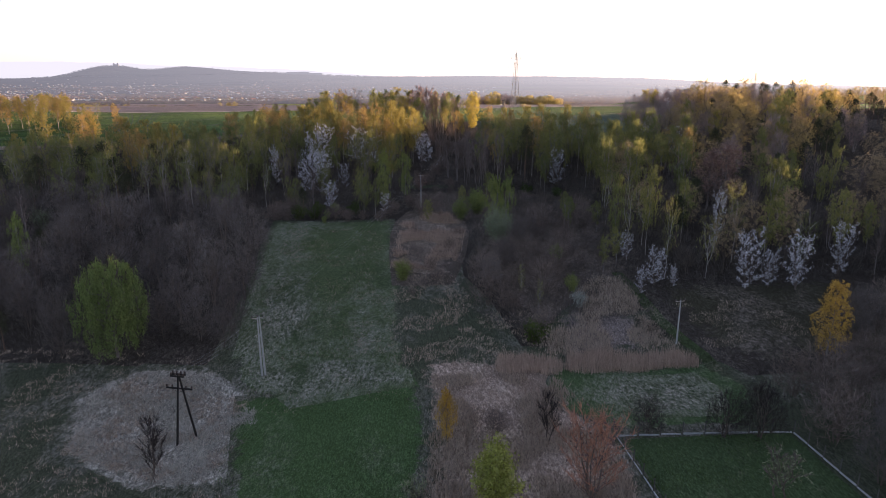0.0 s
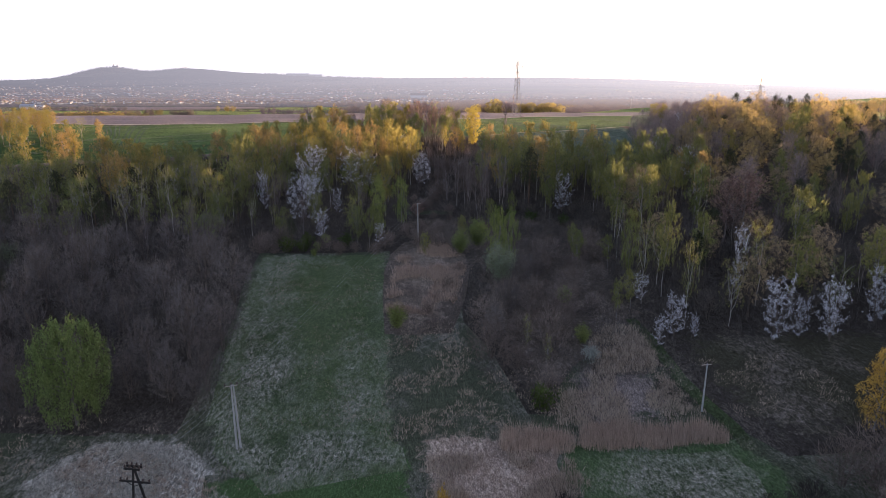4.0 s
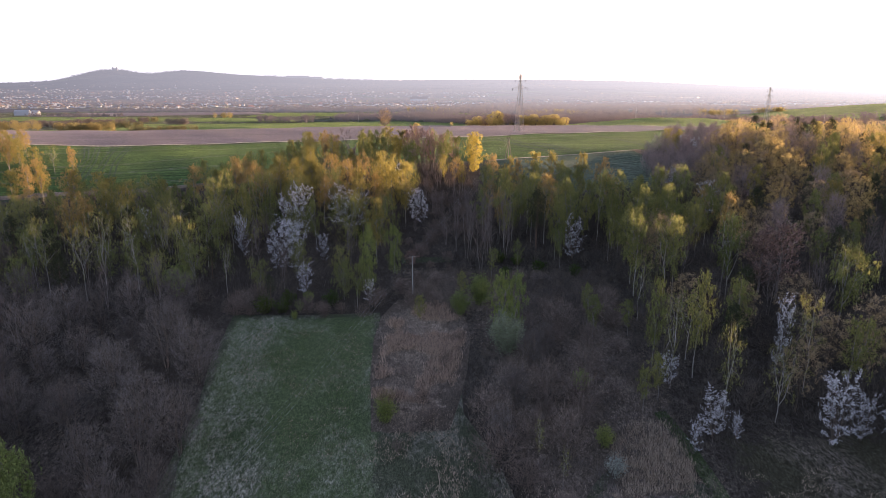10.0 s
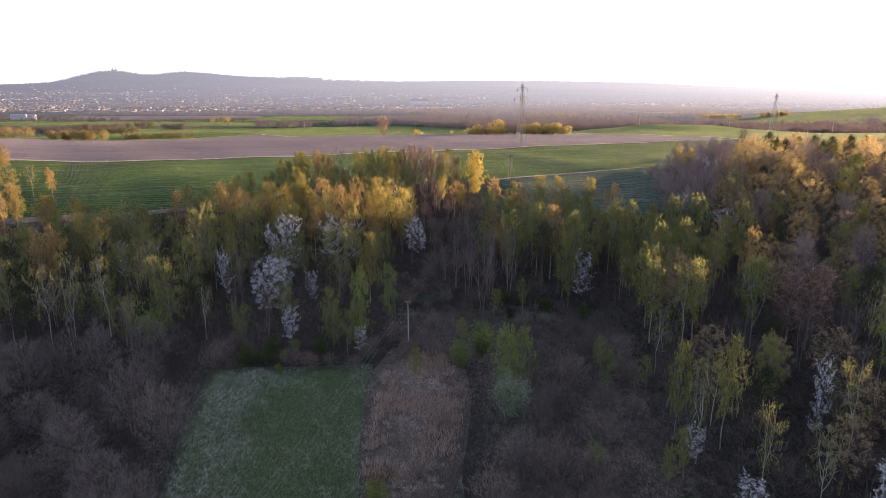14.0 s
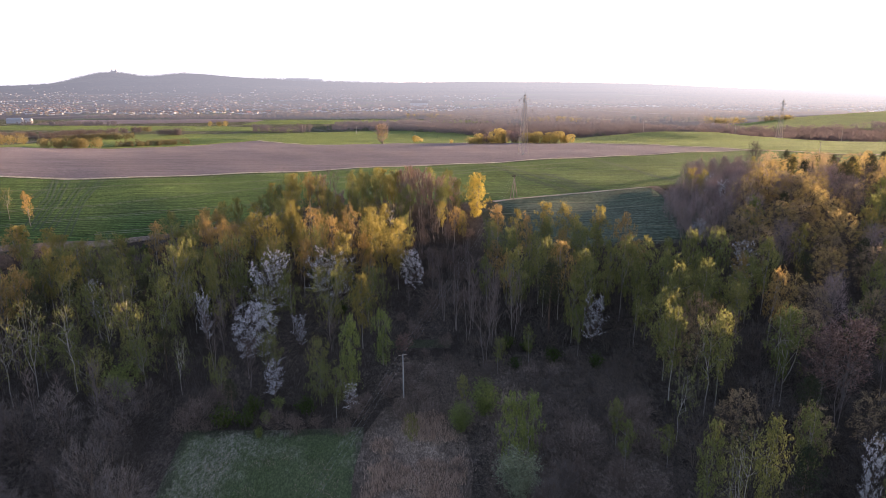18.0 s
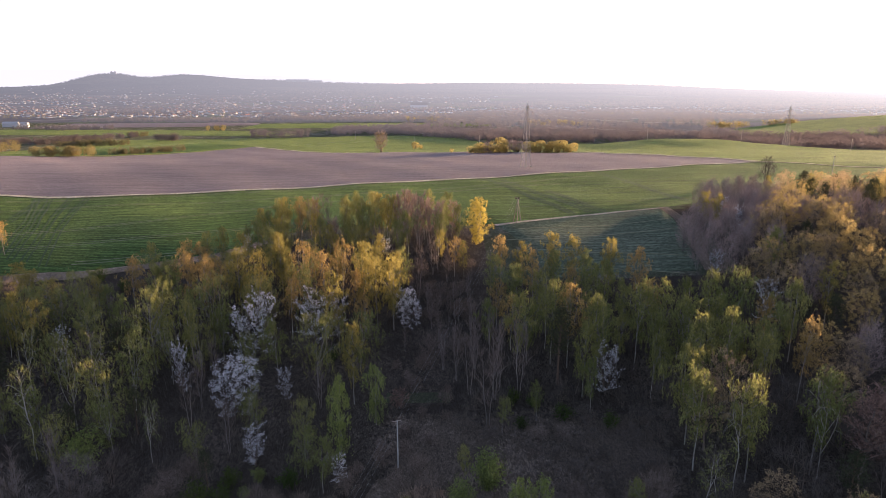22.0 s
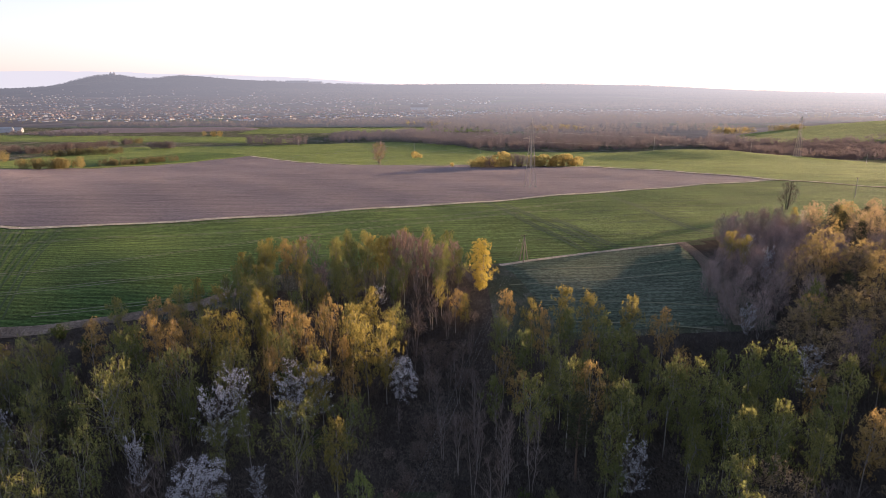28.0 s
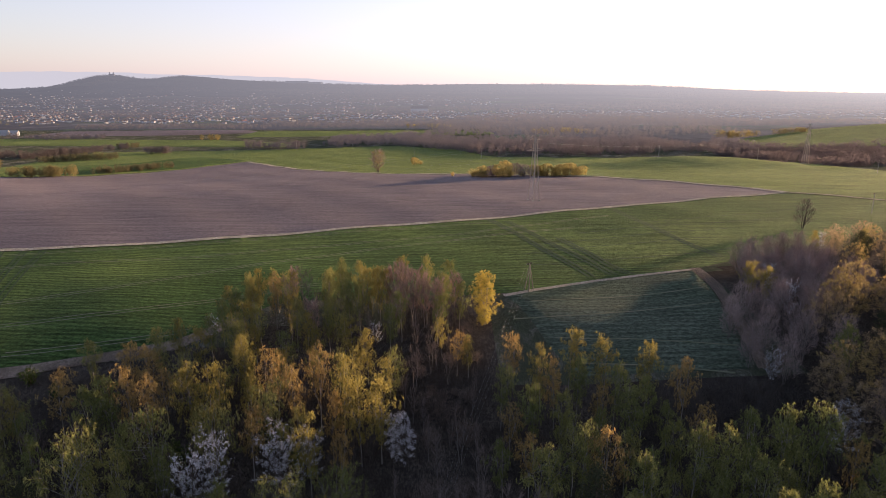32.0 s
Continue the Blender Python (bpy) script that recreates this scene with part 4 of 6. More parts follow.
kind_of_plant("birch_broad", lambda: weeper(15, 4.1, 0.2, 40, 11, 8, 0.36, 1.8, 0.1, 3, 0.42, 0.6), 4, 15, "birch_tree", "birch_bark", "leaf_birch", "broad silver birch in thin green leaf", "tree")
kind_of_plant("birch_white", lambda: weeper(wide=2.9, low=0.36, boughs=26, strands=6, beads=6, radius=0.085, forks=4, leaf=0.3), 4, 16, "white_birch", "white_bark", "leaf_birch", "silver birch with white limbs and thin leaf", "tree")
kind_of_plant("birch_gold", lambda: weeper(wide=2.8, low=0.33, drop=1.4), 4, 16, "golden_birch", "birch_bark", "leaf_gold", "silver birch in full leaf, golden partly from painted sunlight", "tree")
kind_of_plant("birch_orange", lambda: weeper(wide=2.5, low=0.4, boughs=26, strands=10, drop=1.3, forks=3), 4, 16, "catkin_birch", "birch_bark", "leaf_orange", "silver birch hung with orange catkins", "tree")
kind_of_plant("birch_bright", lambda: weeper(wide=2.4, low=0.12, drop=2.6, boughs=32, beads=10), 2, 16, "weeping_birch", "birch_bark", "leaf_bright", "bright green weeping birch", "tree")
kind_of_plant("birch_gold_thin", lambda: weeper(12, 2.3, 0.14, 38, 11, 9, 0.3, 1.2, 0.09, 0, 0.3, 0.32), 2, 12, "golden_birch", "birch_bark", "leaf_amber", "amber-leaved birch among bare shrubs", "tree")
kind_of_plant("poplar_gold", lambda: weeper(13.5, 2.7, 0.05, 62, 14, 8, 0.34, 1.0, 0.16, 3, 0.36, 0.36), 1, 13.5, "poplar_tree", "birch_bark", "leaf_poplar", "dense golden poplar at the field's edge", "tree")
kind_of_plant("oak", lambda: crowned(15, 3.7, 0.28, 36, 110, 3000, 0.25, 0.3, 0.6, 0.42, 0.2, 0.7, 0.45), 4, 15, "oak_tree", "dark_bark", "leaf_oak", "broad oak with olive-brown buds", "tree")
kind_of_plant("oak_gold", lambda: crowned(15, 3.7, 0.25, 36, 110, 3400, 0.25, 0.3, 0.6, 0.42, 0.2, 0.7, 0.45), 3, 15, "golden_oak", "dark_bark", "leaf_brown", "broad brown budding oak, golden partly from painted sunlight", "tree")
# cheap oak for the added trees that block sun from outside the view
kind_of_plant("oak_sunblock", lambda: crowned(15, 4.4, 0.2, 20, 60, 700, 0.8, 0.3, 0.8, 0.42, 0.2, 0.7, 0.5), 2, 15, "oak_tree", "dark_bark", "leaf_oak", "broad oak added out of view to block the low sun", "tree")
kind_of_plant("oak_red", lambda: bare(16, 4.4, 1, 30, 700, 0.05, 0.25, 0.22, 0.6, 1500, 0.4, 0.45), 1, 16, "maple_tree", "grey_bark", "leaf_red", "broad tree with reddish buds", "tree", "twig_red")
kind_of_plant("bare_grey", lambda: bare(16, 3.2, 2, 16, 1000, 0.035, 0.22, 0.08, 1.2, length=1.6), 4, 16, "grey_aspen", "grey_bark", "leaf_oak", "tall bare grey aspen", "tree", "twig")
kind_of_plant("bare_alder", lambda: dome(11, 3.3, 3, 44, 2200, 0.045, 1.15, 0.1), 5, 11, "alder_tree", "dark_bark", "leaf_oak", "bare grey-brown alder with dense twigs", "tree", "twig_grey")
kind_of_plant("bare_purple", lambda: dome(12, 2.4, 3, 34, 1700, 0.045, 1.5, 0.08), 3, 12, "purple_aspen", "grey_bark", "leaf_oak", "bare aspen with purplish twigs", "tree", "twig_purple")
kind_of_plant("bare_red", lambda: bare(15, 2.5, 3, 12, 1700, 0.075, 0.25, 0.11, 1.4, length=1.6), 3, 15, "pink_aspen", "grey_bark", "leaf_red", "bare aspen with pinkish-brown twigs", "tree", "twig_red")
kind_of_plant("cherry", lambda: blossoming(), 5, 11, "cherry_tree", "dark_bark", "blossom", "wild cherry in white blossom", "tree")
kind_of_plant("cherry_full", lambda: crowned(11, 2.7, 0.08, 60, 130, 5200, 0.17, 0.3, 0.5, 0.4, 0.12, 1.0, 0.6, 0.2), 2, 11, "cherry_tree", "dark_bark", "blossom", "dense domed wild cherry in full white blossom", "tree")
kind_of_plant("pine", lambda: pine(), 3, 15, "pine_tree", "pine_bark", "leaf_pine", "dark green scots pine", "tree")
kind_of_plant("willow", lambda: willow(), 1, 14, "willow_tree", "grey_bark", "leaf_willow", "round weeping willow in fresh yellow-green leaf", "tree")
kind_of_plant("bare_small", lambda: bare(5, 1.7, 2, 16, 1100, 0.026, 0.2, 0.04, 1.2, length=1.0), 2, 5, "young_tree", "dark_bark", "leaf_oak", "small bare many-stemmed tree", "tree", "twig_dark")
kind_of_plant("bare_shrub", lambda: dome(4.5, 2.2, 5, 26, 950, 0.04, 0.85, 0.045), 4, 4.5, "bare_shrub", "dark_bark", "leaf_oak", "bare brown thicket shrub", "shrub", "twig_brown")
# like bare_shrub, with twigs darkened to paint in shade under the crowns
kind_of_plant("brush", lambda: dome(4.5, 2.2, 4, 14, 800, 0.04, 0.95, 0.045), 3, 4.5, "brushwood", "dark_bark", "leaf_oak", "bare dark brushwood, twigs partly darkened for shade under trees", "shrub", "sapling")
kind_of_plant("bare_lone", lambda: dome(11, 3.2, 3, 34, 1500, 0.06, 1.2, 0.16), 1, 11, "field_tree", "dark_bark", "leaf_oak", "lone bare tree in the green field", "tree", "twig")
kind_of_plant("lone_tree", lambda: bare(16, 4.8, 4, 13, 1500, 0.09, 0.12, 0.2, 0.9, 450, 0.5, 0.5, length=2.2), 1, 16, "field_tree", "grey_bark", "leaf_orange", "lone broad tree with brown buds by the track", "tree", "twig_purple")
kind_of_plant("clump_tree", lambda: crowned(11, 4.2, 0.05, 30, 90, 2600, 0.55, 0.3, 0.7, 0.45, 0.14, 1.0, 0.7), 3, 11, "roadside_tree", "dark_bark", "leaf_copse", "golden budding tree beside the ploughed field", "tree")
kind_of_plant("clump_bare", lambda: dome(10, 4.0, 4, 34, 1900, 0.09, 1.4, 0.12), 2, 10, "roadside_tree", "dark_bark", "leaf_oak", "bare purplish tree beside the ploughed field", "tree", "twig_purple")
kind_of_plant("fruit_tree", lambda: dome(4.6, 2.3, 2, 30, 1500, 0.04, 0.8, 0.1), 2, 4.6, "fruit_tree", "dark_bark", "leaf_oak", "bare old fruit tree", "tree", "twig_dark")
kind_of_plant("fruit_blossom", lambda: bare(5, 2.2, 2, 14, 600, 0.05, 0.2, 0.09, 0.8, 500, 0.24, 0.25, 0.8), 1, 5, "fruit_tree", "dark_bark", "leaf_pale", "fruit tree with pale buds on the lawn", "tree", "twig")
kind_of_plant("shrub_green", lambda: shrub(5, 2.0, 2600, 0.2), 2, 5, "green_shrub", "dark_bark", "leaf_bright", "rounded shrub in fresh green leaf", "shrub")
kind_of_plant("bush_pale", lambda: shrub(8, 3.0, 5200, 0.24), 1, 8, "sallow_shrub", "grey_bark", "leaf_sallow", "pale grey-green rounded sallow", "shrub")
kind_of_plant("shrub_pale", lambda: shrub(7, 3.0, 1500, 0.24), 1, 7, "sallow_tree", "grey_bark", "leaf_pale", "pale grey-green sallow among bare alders", "tree")
kind_of_plant("bush_pale_small", lambda: shrub(2.5, 1.0, 380, 0.22), 1, 2.5, "sallow_shrub", "grey_bark", "leaf_pale", "small pale yellow flowering sallow", "shrub")
kind_of_plant("bush_white", lambda: shrub(3, 1.3, 1100, 0.2), 1, 3, "blackthorn_shrub", "dark_bark", "leaf_white", "whitish flowering blackthorn bush", "shrub")
kind_of_plant("bush_dry", lambda: shrub(4, 2.2, 700, 0.3), 1, 4, "dry_shrub", "grey_bark", "leaf_red", "dry reddish-brown shrub behind a pole", "shrub")
kind_of_plant("bush_olive", lambda: shrub(3.6, 1.7, 600, 0.3), 1, 3.6, "olive_shrub", "dark_bark", "leaf_oak", "olive-brown shrub in the meadow", "shrub")
kind_of_plant("bush_copse", lambda: shrub(3.6, 1.7, 600, 0.3), 1, 3.6, "golden_shrub", "dark_bark", "leaf_copse", "golden shrub beside the ploughed field", "shrub")
kind_of_plant("bush_yellow", lambda: shrub(8.3, 2.5, 5200, 0.3, 0.3), 1, 8.3, "poplar_shrub", "grey_bark", "leaf_yellow", "tall yellow-green conical bush", "shrub")
kind_of_plant("shrub_dark", lambda: shrub(3.5, 1.8, 650, 0.3), 2, 3.5, "dark_shrub", "dark_bark", "leaf_dark", "dark brown-green thicket shrub", "shrub")
kind_of_plant("shrub_red", lambda: bare(9.5, 4.2, 5, 12, 2000, 0.06, 0.08, 0.1, 0.8, 350, 0.28, 0.3), 1, 9.5, "rusty_tree", "dark_bark", "leaf_red", "rusty-red budding bare tree", "tree", "twig_rust")

SPOTS = []
COUNT = {}


def plant(kind, x, y, height, wide=1.0):
    """One plant of that kind with its foot on the land."""
    choice = PLANTS[kind]
    k = COUNT[kind] = COUNT.get(kind, -1) + 1
    p = choice[k % len(choice)]
    s = height / p["height"]
    foot = new(p["name"])
    foot.empty_display_size = 0.5
    turn = (k * 137.5 + x * 13) % 360
    foot.matrix_world = pose(x, y, ground_z(x, y) - 0.05, 0, 0, turn) @ Matrix.Diagonal((s * wide, s * wide, s, 1))
    tagged(foot, p["label"], p["category"], "trees of the wood" if p["category"] == "tree" else "shrubs of the clearing")
    for name, me in p["parts"]:
        ob = new(name, me)
        ob.parent = foot
        if name in ("branchwork", "twig_spray"):
            tagged(ob, kind="stuff")
    SPOTS.append((x, y))


# trees that can be told apart
plant('birch_broad', -52.6, 182.2, 19.5)
plant('birch', -54.7, 200.1, 17.0)
plant('birch_orange', -51.8, 202.2, 17.0)
plant('birch_orange', -47.9, 199.8, 17.0)
plant('birch', -57.2, 199.1, 16.0)
plant('birch_gold', -41.4, 202.7, 18.0)
plant('birch_gold', -37.5, 202.9, 17.0)
plant('birch_gold', -34.1, 212.6, 17.0)
plant('birch_orange', -28.8, 207.5, 17.0)
plant('birch_orange', -21.7, 202.3, 17.0)
plant('birch_orange', -18.5, 207.4, 17.0)
plant('birch_gold', -13.2, 202.7, 19.0)
plant('birch_gold', -9.5, 197.1, 18.0)
plant('birch_gold', -6.0, 197.8, 18.0)
plant('birch_broad', -44.1, 191.7, 17.0)
plant('birch_broad', -33.3, 194.8, 15.0)
plant('birch_broad', -24.4, 197.6, 16.0)
plant('birch_gold', -40.6, 240.8, 15.0)
plant('birch_orange', -35.6, 243.2, 15.0)
plant('bare_grey', -31.7, 242.3, 15.0)
plant('bare_grey', -28.7, 247.1, 15.0)
plant('birch', -23.4, 244.0, 15.0)
plant('birch', -17.1, 241.9, 15.0)
plant('birch_gold', -12.8, 244.8, 16.0)
plant('birch_gold', -10.1, 247.0, 15.0)
plant('birch', -14.5, 240.0, 14.0)
plant('birch', -43.3, 238.6, 13.0)
plant('birch', -45.6, 234.1, 12.0)
plant('birch', -36.3, 232.1, 13.0)
plant('birch', -28.4, 233.5, 13.0)
plant('birch', -20.8, 233.3, 13.0)
plant('bare_red', -7.6, 248.3, 15.0)
plant('bare_red', -4.5, 247.0, 16.0)
plant('bare_red', -1.5, 244.6, 16.0)
plant('bare_red', 1.4, 243.4, 15.0)
plant('bare_red', 4.5, 241.2, 14.0)
plant('bare_red', -5.2, 241.1, 13.0)
plant('poplar_gold', 16.3, 244.8, 13.5, 1.3)
plant('birch_orange', 8.5, 222.7, 11.0)
plant('birch_gold', 5.3, 230.0, 10.0)
plant('birch_gold', 11.0, 222.4, 10.0)
plant('cherry', -32.4, 187.4, 16.0, 0.87)
plant('cherry', -35.2, 184.3, 15.0, 0.8)
plant('cherry', -22.6, 191.0, 14.0, 1.24)
plant('cherry', -17.9, 193.6, 12.0, 0.98)
plant('cherry_full', -2.5, 198.1, 10.0, 1.05)
plant('cherry_full', -32.8, 168.2, 12.5, 1.2)
plant('cherry', -44.5, 174.9, 13.0, 0.62)
plant('cherry', -24.6, 172.7, 8.0, 0.8)
plant('cherry', -26.1, 156.7, 8.0, 1.18)
plant('cherry', -11.8, 152.1, 6.0, 1.03)
plant('cherry', -49.9, 239.1, 7.0, 0.93)
plant('cherry', -10.2, 235.7, 7.0, 1.00)
plant('cherry', -71.3, 183.6, 11.0, 0.6)
plant('bare_grey', 14.3, 172.7, 17.0)
plant('bare_grey', 19.1, 174.3, 15.0)
plant('bare_grey', 9.7, 174.2, 13.0)
plant('bare_grey', 12.5, 165.4, 15.0)
plant('birch', 19.5, 180.5, 18.0)
plant('birch_orange', 20.2, 217.7, 14.0)
plant('birch_gold', 24.7, 210.6, 15.0)
plant('birch_orange', 26.7, 206.1, 15.0)
plant('birch_gold', 31.9, 217.3, 15.0)
plant('birch_gold', 37.7, 211.7, 16.0)
plant('birch_gold', 45.4, 209.3, 16.0)
plant('birch_orange', 50.7, 204.3, 16.0)
plant('birch', 38.8, 197.0, 16.0)
plant('birch', 26.8, 183.6, 18.0)
plant('birch_orange', 29.9, 182.2, 18.0)
plant('birch', 35.3, 176.5, 19.0)
plant('birch', 43.3, 181.5, 19.0)
plant('birch', 48.7, 181.6, 19.0)
plant('birch', 51.3, 175.9, 18.5)
plant('birch', 60.5, 187.6, 19.0)
plant('birch', 65.2, 187.2, 19.0)
plant('birch', 75.2, 182.7, 18.0)
plant('birch_gold', 88.2, 192.4, 16.0)
plant('birch', 51.4, 170.5, 18.5)
plant('birch', 55.7, 169.8, 19.0)
plant('birch', 45.3, 159.8, 18.5)
plant('birch', 44.3, 153.8, 18.5)
plant('birch_white', 48.7, 149.3, 19.0)
plant('birch_white', 62.8, 151.3, 19.0)
plant('oak', 51.4, 160.4, 16.0)
plant('oak', 48.0, 158.4, 14.0)
plant('birch_orange', 70.1, 170.1, 17.0)
plant('cherry', 35.4, 173.5, 12.0, 0.91)
plant('cherry', 77.5, 196.9, 12.0, 1.01)
plant('cherry', 75.3, 218.0, 9.0, 0.87)
plant('cherry', 91.9, 242.4, 11.0, 0.74)
plant('cherry', 138.0, 304.4, 6.0, 1.03)
plant('pine', 124.6, 267.3, 14.0)
plant('pine', 137.1, 260.3, 13.0)
plant('pine', 122.3, 251.0, 13.0)
plant('pine', 132.5, 246.9, 13.0)
plant('oak_gold', 103.2, 235.9, 16.0, 1.2)
plant('oak_gold', 98.4, 231.1, 15.0, 1.2)
plant('birch_gold', 86.1, 250.1, 12.0)
plant('birch_gold', 87.7, 246.3, 12.0)
plant('bare_purple', 77.7, 238.7, 12.0)
plant('bare_purple', 79.9, 235.7, 12.0)
plant('bare_purple', 87.2, 238.7, 12.0)
plant('bare_purple', 73.2, 234.1, 11.0)
plant('bare_purple', 78.2, 227.1, 12.0)
plant('bare_purple', 91.9, 234.1, 13.0)
plant('bare_purple', 72.6, 222.9, 11.0)
plant('bare_purple', 77.3, 216.9, 12.0)
plant('oak_gold', 82.5, 206.3, 15.0, 1.2)
plant('oak_gold', 91.5, 207.4, 15.0, 1.2)
plant('oak_gold', 104.2, 218.0, 15.0, 1.2)
plant('oak_gold', 103.9, 209.4, 15.0, 1.2)
plant('oak_gold', 100.6, 198.7, 16.0, 1.2)
plant('oak', 79.3, 195.6, 15.0)
plant('oak', 78.6, 206.1, 14.0)
plant('birch', 51.3, 151.0, 18.5)
plant('birch', 62.0, 152.0, 18.5)
plant('birch', 44.8, 123.4, 19.0, 0.75)
plant('birch', 38.6, 125.4, 16.5, 0.75)
plant('birch_white', 39.8, 120.1, 17.0, 0.75)
plant('birch_white', 44.9, 112.1, 16.0, 0.8)
plant('oak_red', 73.1, 150.8, 17.0, 1.2)
plant('oak_red', 69.0, 150.9, 15.0, 1.2)
plant('cherry', 60.5, 125.8, 15.0, 0.50)
plant('birch_white', 61.3, 119.6, 17.0)
plant('cherry', 57.6, 106.0, 13.0, 0.85)
plant('cherry', 66.6, 105.6, 12.8, 0.78)
plant('cherry', 62.2, 106.8, 9.0, 0.70)
plant('cherry', 77.9, 111.0, 12.0, 0.78)
plant('cherry', 41.7, 108.5, 8.5, 0.95)
plant('cherry', 38.0, 105.6, 6.0, 0.74)
plant('cherry', 39.7, 120.7, 7.0, 0.88)
plant('cherry', 44.8, 107.8, 5.0, 0.75)
plant('birch', 77.9, 137.4, 18.0)
plant('oak', 75.0, 124.2, 14.0)
plant('birch_white', -68.8, 157.3, 18.5)
plant('birch_white', -71.8, 154.8, 18.0)
plant('birch_white', -81.4, 157.9, 18.0)
plant('birch_white', -62.3, 158.3, 17.0)
plant('birch_white', -59.4, 165.3, 17.0)
plant('birch_broad', -52.8, 163.9, 15.0)
plant('birch_broad', -51.5, 170.5, 16.0)
plant('shrub_green', -52.6, 155.1, 8.0)
plant('bare_grey', -54.8, 151.0, 11.0)
plant('birch_orange', -84.8, 174.0, 16.0)
plant('birch_orange', -83.1, 177.1, 16.0)
plant('birch_gold', -81.6, 185.1, 16.0)
plant('birch_gold', -75.1, 182.8, 16.0)
plant('birch_orange', -116.6, 216.1, 14.0)
plant('birch_orange', -117.4, 211.8, 14.0)
plant('birch_gold', -101.9, 207.0, 14.0)
plant('birch_white', -130.1, 245.9, 11.0)
plant('birch_gold', -159.2, 259.3, 13.0, 1.20)
plant('birch_orange', -145.5, 245.6, 13.0, 1.10)
plant('birch_gold', -141.6, 247.0, 13.0, 1.20)
plant('birch_gold', -131.0, 237.6, 12.0, 1.20)
plant('birch_orange', -120.0, 240.0, 11.0, 1.10)
plant('birch_gold', -131.9, 215.8, 13.0, 1.30)
plant('birch_gold', -121.7, 210.7, 13.0, 1.30)
plant('birch_gold', -116.9, 216.7, 12.0, 1.20)
plant('birch_orange', -102.0, 207.6, 13.0, 1.30)
plant('birch_gold', -96.1, 209.3, 12.0, 1.20)
plant('birch_gold', -89.4, 204.8, 12.0, 1.30)
plant('birch_gold', -83.0, 200.1, 12.0, 1.20)
plant('birch_orange', -66.5, 204.1, 15.0, 1.30)
plant('birch_orange', -58.3, 214.8, 14.0, 1.20)
plant('birch_orange', -53.3, 213.4, 14.0, 1.20)
plant('birch_broad', -109.2, 182.4, 14.0, 1.00)
plant('birch_broad', -101.8, 181.3, 14.0, 1.00)
plant('birch_broad', -96.1, 181.6, 14.0, 1.00)
plant('birch_broad', -66.7, 184.3, 14.0, 1.00)
plant('birch_gold', -11.8, 171.7, 16.0)
plant('birch_bright', -12.2, 157.4, 15.0)
plant('birch_bright', -7.2, 165.5, 12.0)
plant('birch_broad', -19.4, 176.9, 16.0)
plant('birch_gold', -16.8, 188.5, 18.0)
plant('birch', -1.2, 141.7, 7.0)
plant('birch_bright', 13.8, 136.6, 14.0)
plant('birch_bright', 16.7, 137.8, 13.0)
plant('bush_pale', 14.6, 131.7, 8.0, 1.2)
plant('shrub_green', 7.0, 146.0, 5.5)
plant('birch', 7.8, 151.2, 7.0)
plant('shrub_green', 11.2, 150.1, 7.0)
plant('birch', 31.2, 136.2, 9.0)
plant('bush_dry', -3.4, 170.6, 4.0)
plant('shrub_green', 25.2, 119.9, 4.0)
plant('shrub_green', -5.8, 114.3, 4.5)
plant('pine', 27.0, 176.9, 17.0)
plant('birch_bright', -81.8, 118.7, 13.0)
plant('bare_alder', -73.9, 119.1, 11.0)
plant('bare_alder', -74.5, 111.8, 10.5)
plant('bare_alder', -45.2, 130.1, 12.5)
plant('bare_alder', -48.7, 119.8, 12.0)
plant('bare_alder', -51.5, 111.6, 11.5)
plant('bare_alder', -37.8, 125.1, 12.0)
plant('bare_alder', -35.3, 109.6, 11.0)
plant('bare_alder', -40.4, 107.8, 11.0)
plant('bare_alder', -66.1, 108.5, 10.0)
plant('bare_alder', -44.6, 102.7, 10.5)
plant('bare_alder', -34.6, 99.8, 9.0)
plant('bare_alder', -39.4, 97.3, 9.0)
plant('bare_alder', -73.4, 104.0, 10.0)
plant('bare_alder', -63.9, 98.9, 9.0)
plant('bare_alder', -45.8, 97.9, 8.0)
plant('bare_alder', -34.9, 95.6, 7.0)
plant('birch_gold_thin', 57.8, 81.8, 11.6, 1.25)
plant('birch_orange', 1.8, 66.5, 6.5)
plant('bush_olive', -5.9, 117.4, 3.6)
plant('birch_gold_thin', 1.6, 65.9, 7.1)
plant('bare_shrub', 7.3, 67.3, 3.3)
plant('bare_small', 40.7, 67.5, 4.6)
plant('willow', -50.8, 92.2, 17.3, 0.72)
plant('bare_small', -32.8, 63.5, 7.6)
plant('fruit_tree', 25.8, 65.2, 4.9, 0.72)
plant('fruit_tree', 34.4, 63.6, 6.0, 0.72)
plant('fruit_tree', 38.3, 63.3, 6.9, 0.72)
plant('fruit_blossom', 34.7, 52.6, 5.3)
plant('bush_yellow', 6.4, 54.8, 8.3)
plant('shrub_red', 16.3, 54.3, 9.8)
plant('bare_small', 13.6, 64.4, 6.4)
plant('bare_shrub', 8.1, 67.1, 3.4)
plant('bush_pale_small', -2.0, 56.0, 3.3)
plant('bush_white', 25.8, 101.6, 3.4)
plant('shrub_green', 25.8, 107.0, 3.6)
plant('brush', 34.4, 94.8, 1.7)
plant('brush', 35.9, 92.6, 1.9)
plant('brush', 37.0, 90.6, 1.6)
plant('brush', 14.8, 93.4, 3.0)
plant('shrub_dark', 16.2, 90.2, 4.1)
plant('birch_white', 15.9, 104.0, 7.5, 0.7)
plant('birch_white', 18.4, 99.7, 6.5, 0.7)
plant('bare_lone', 147.6, 331.4, 12.1)
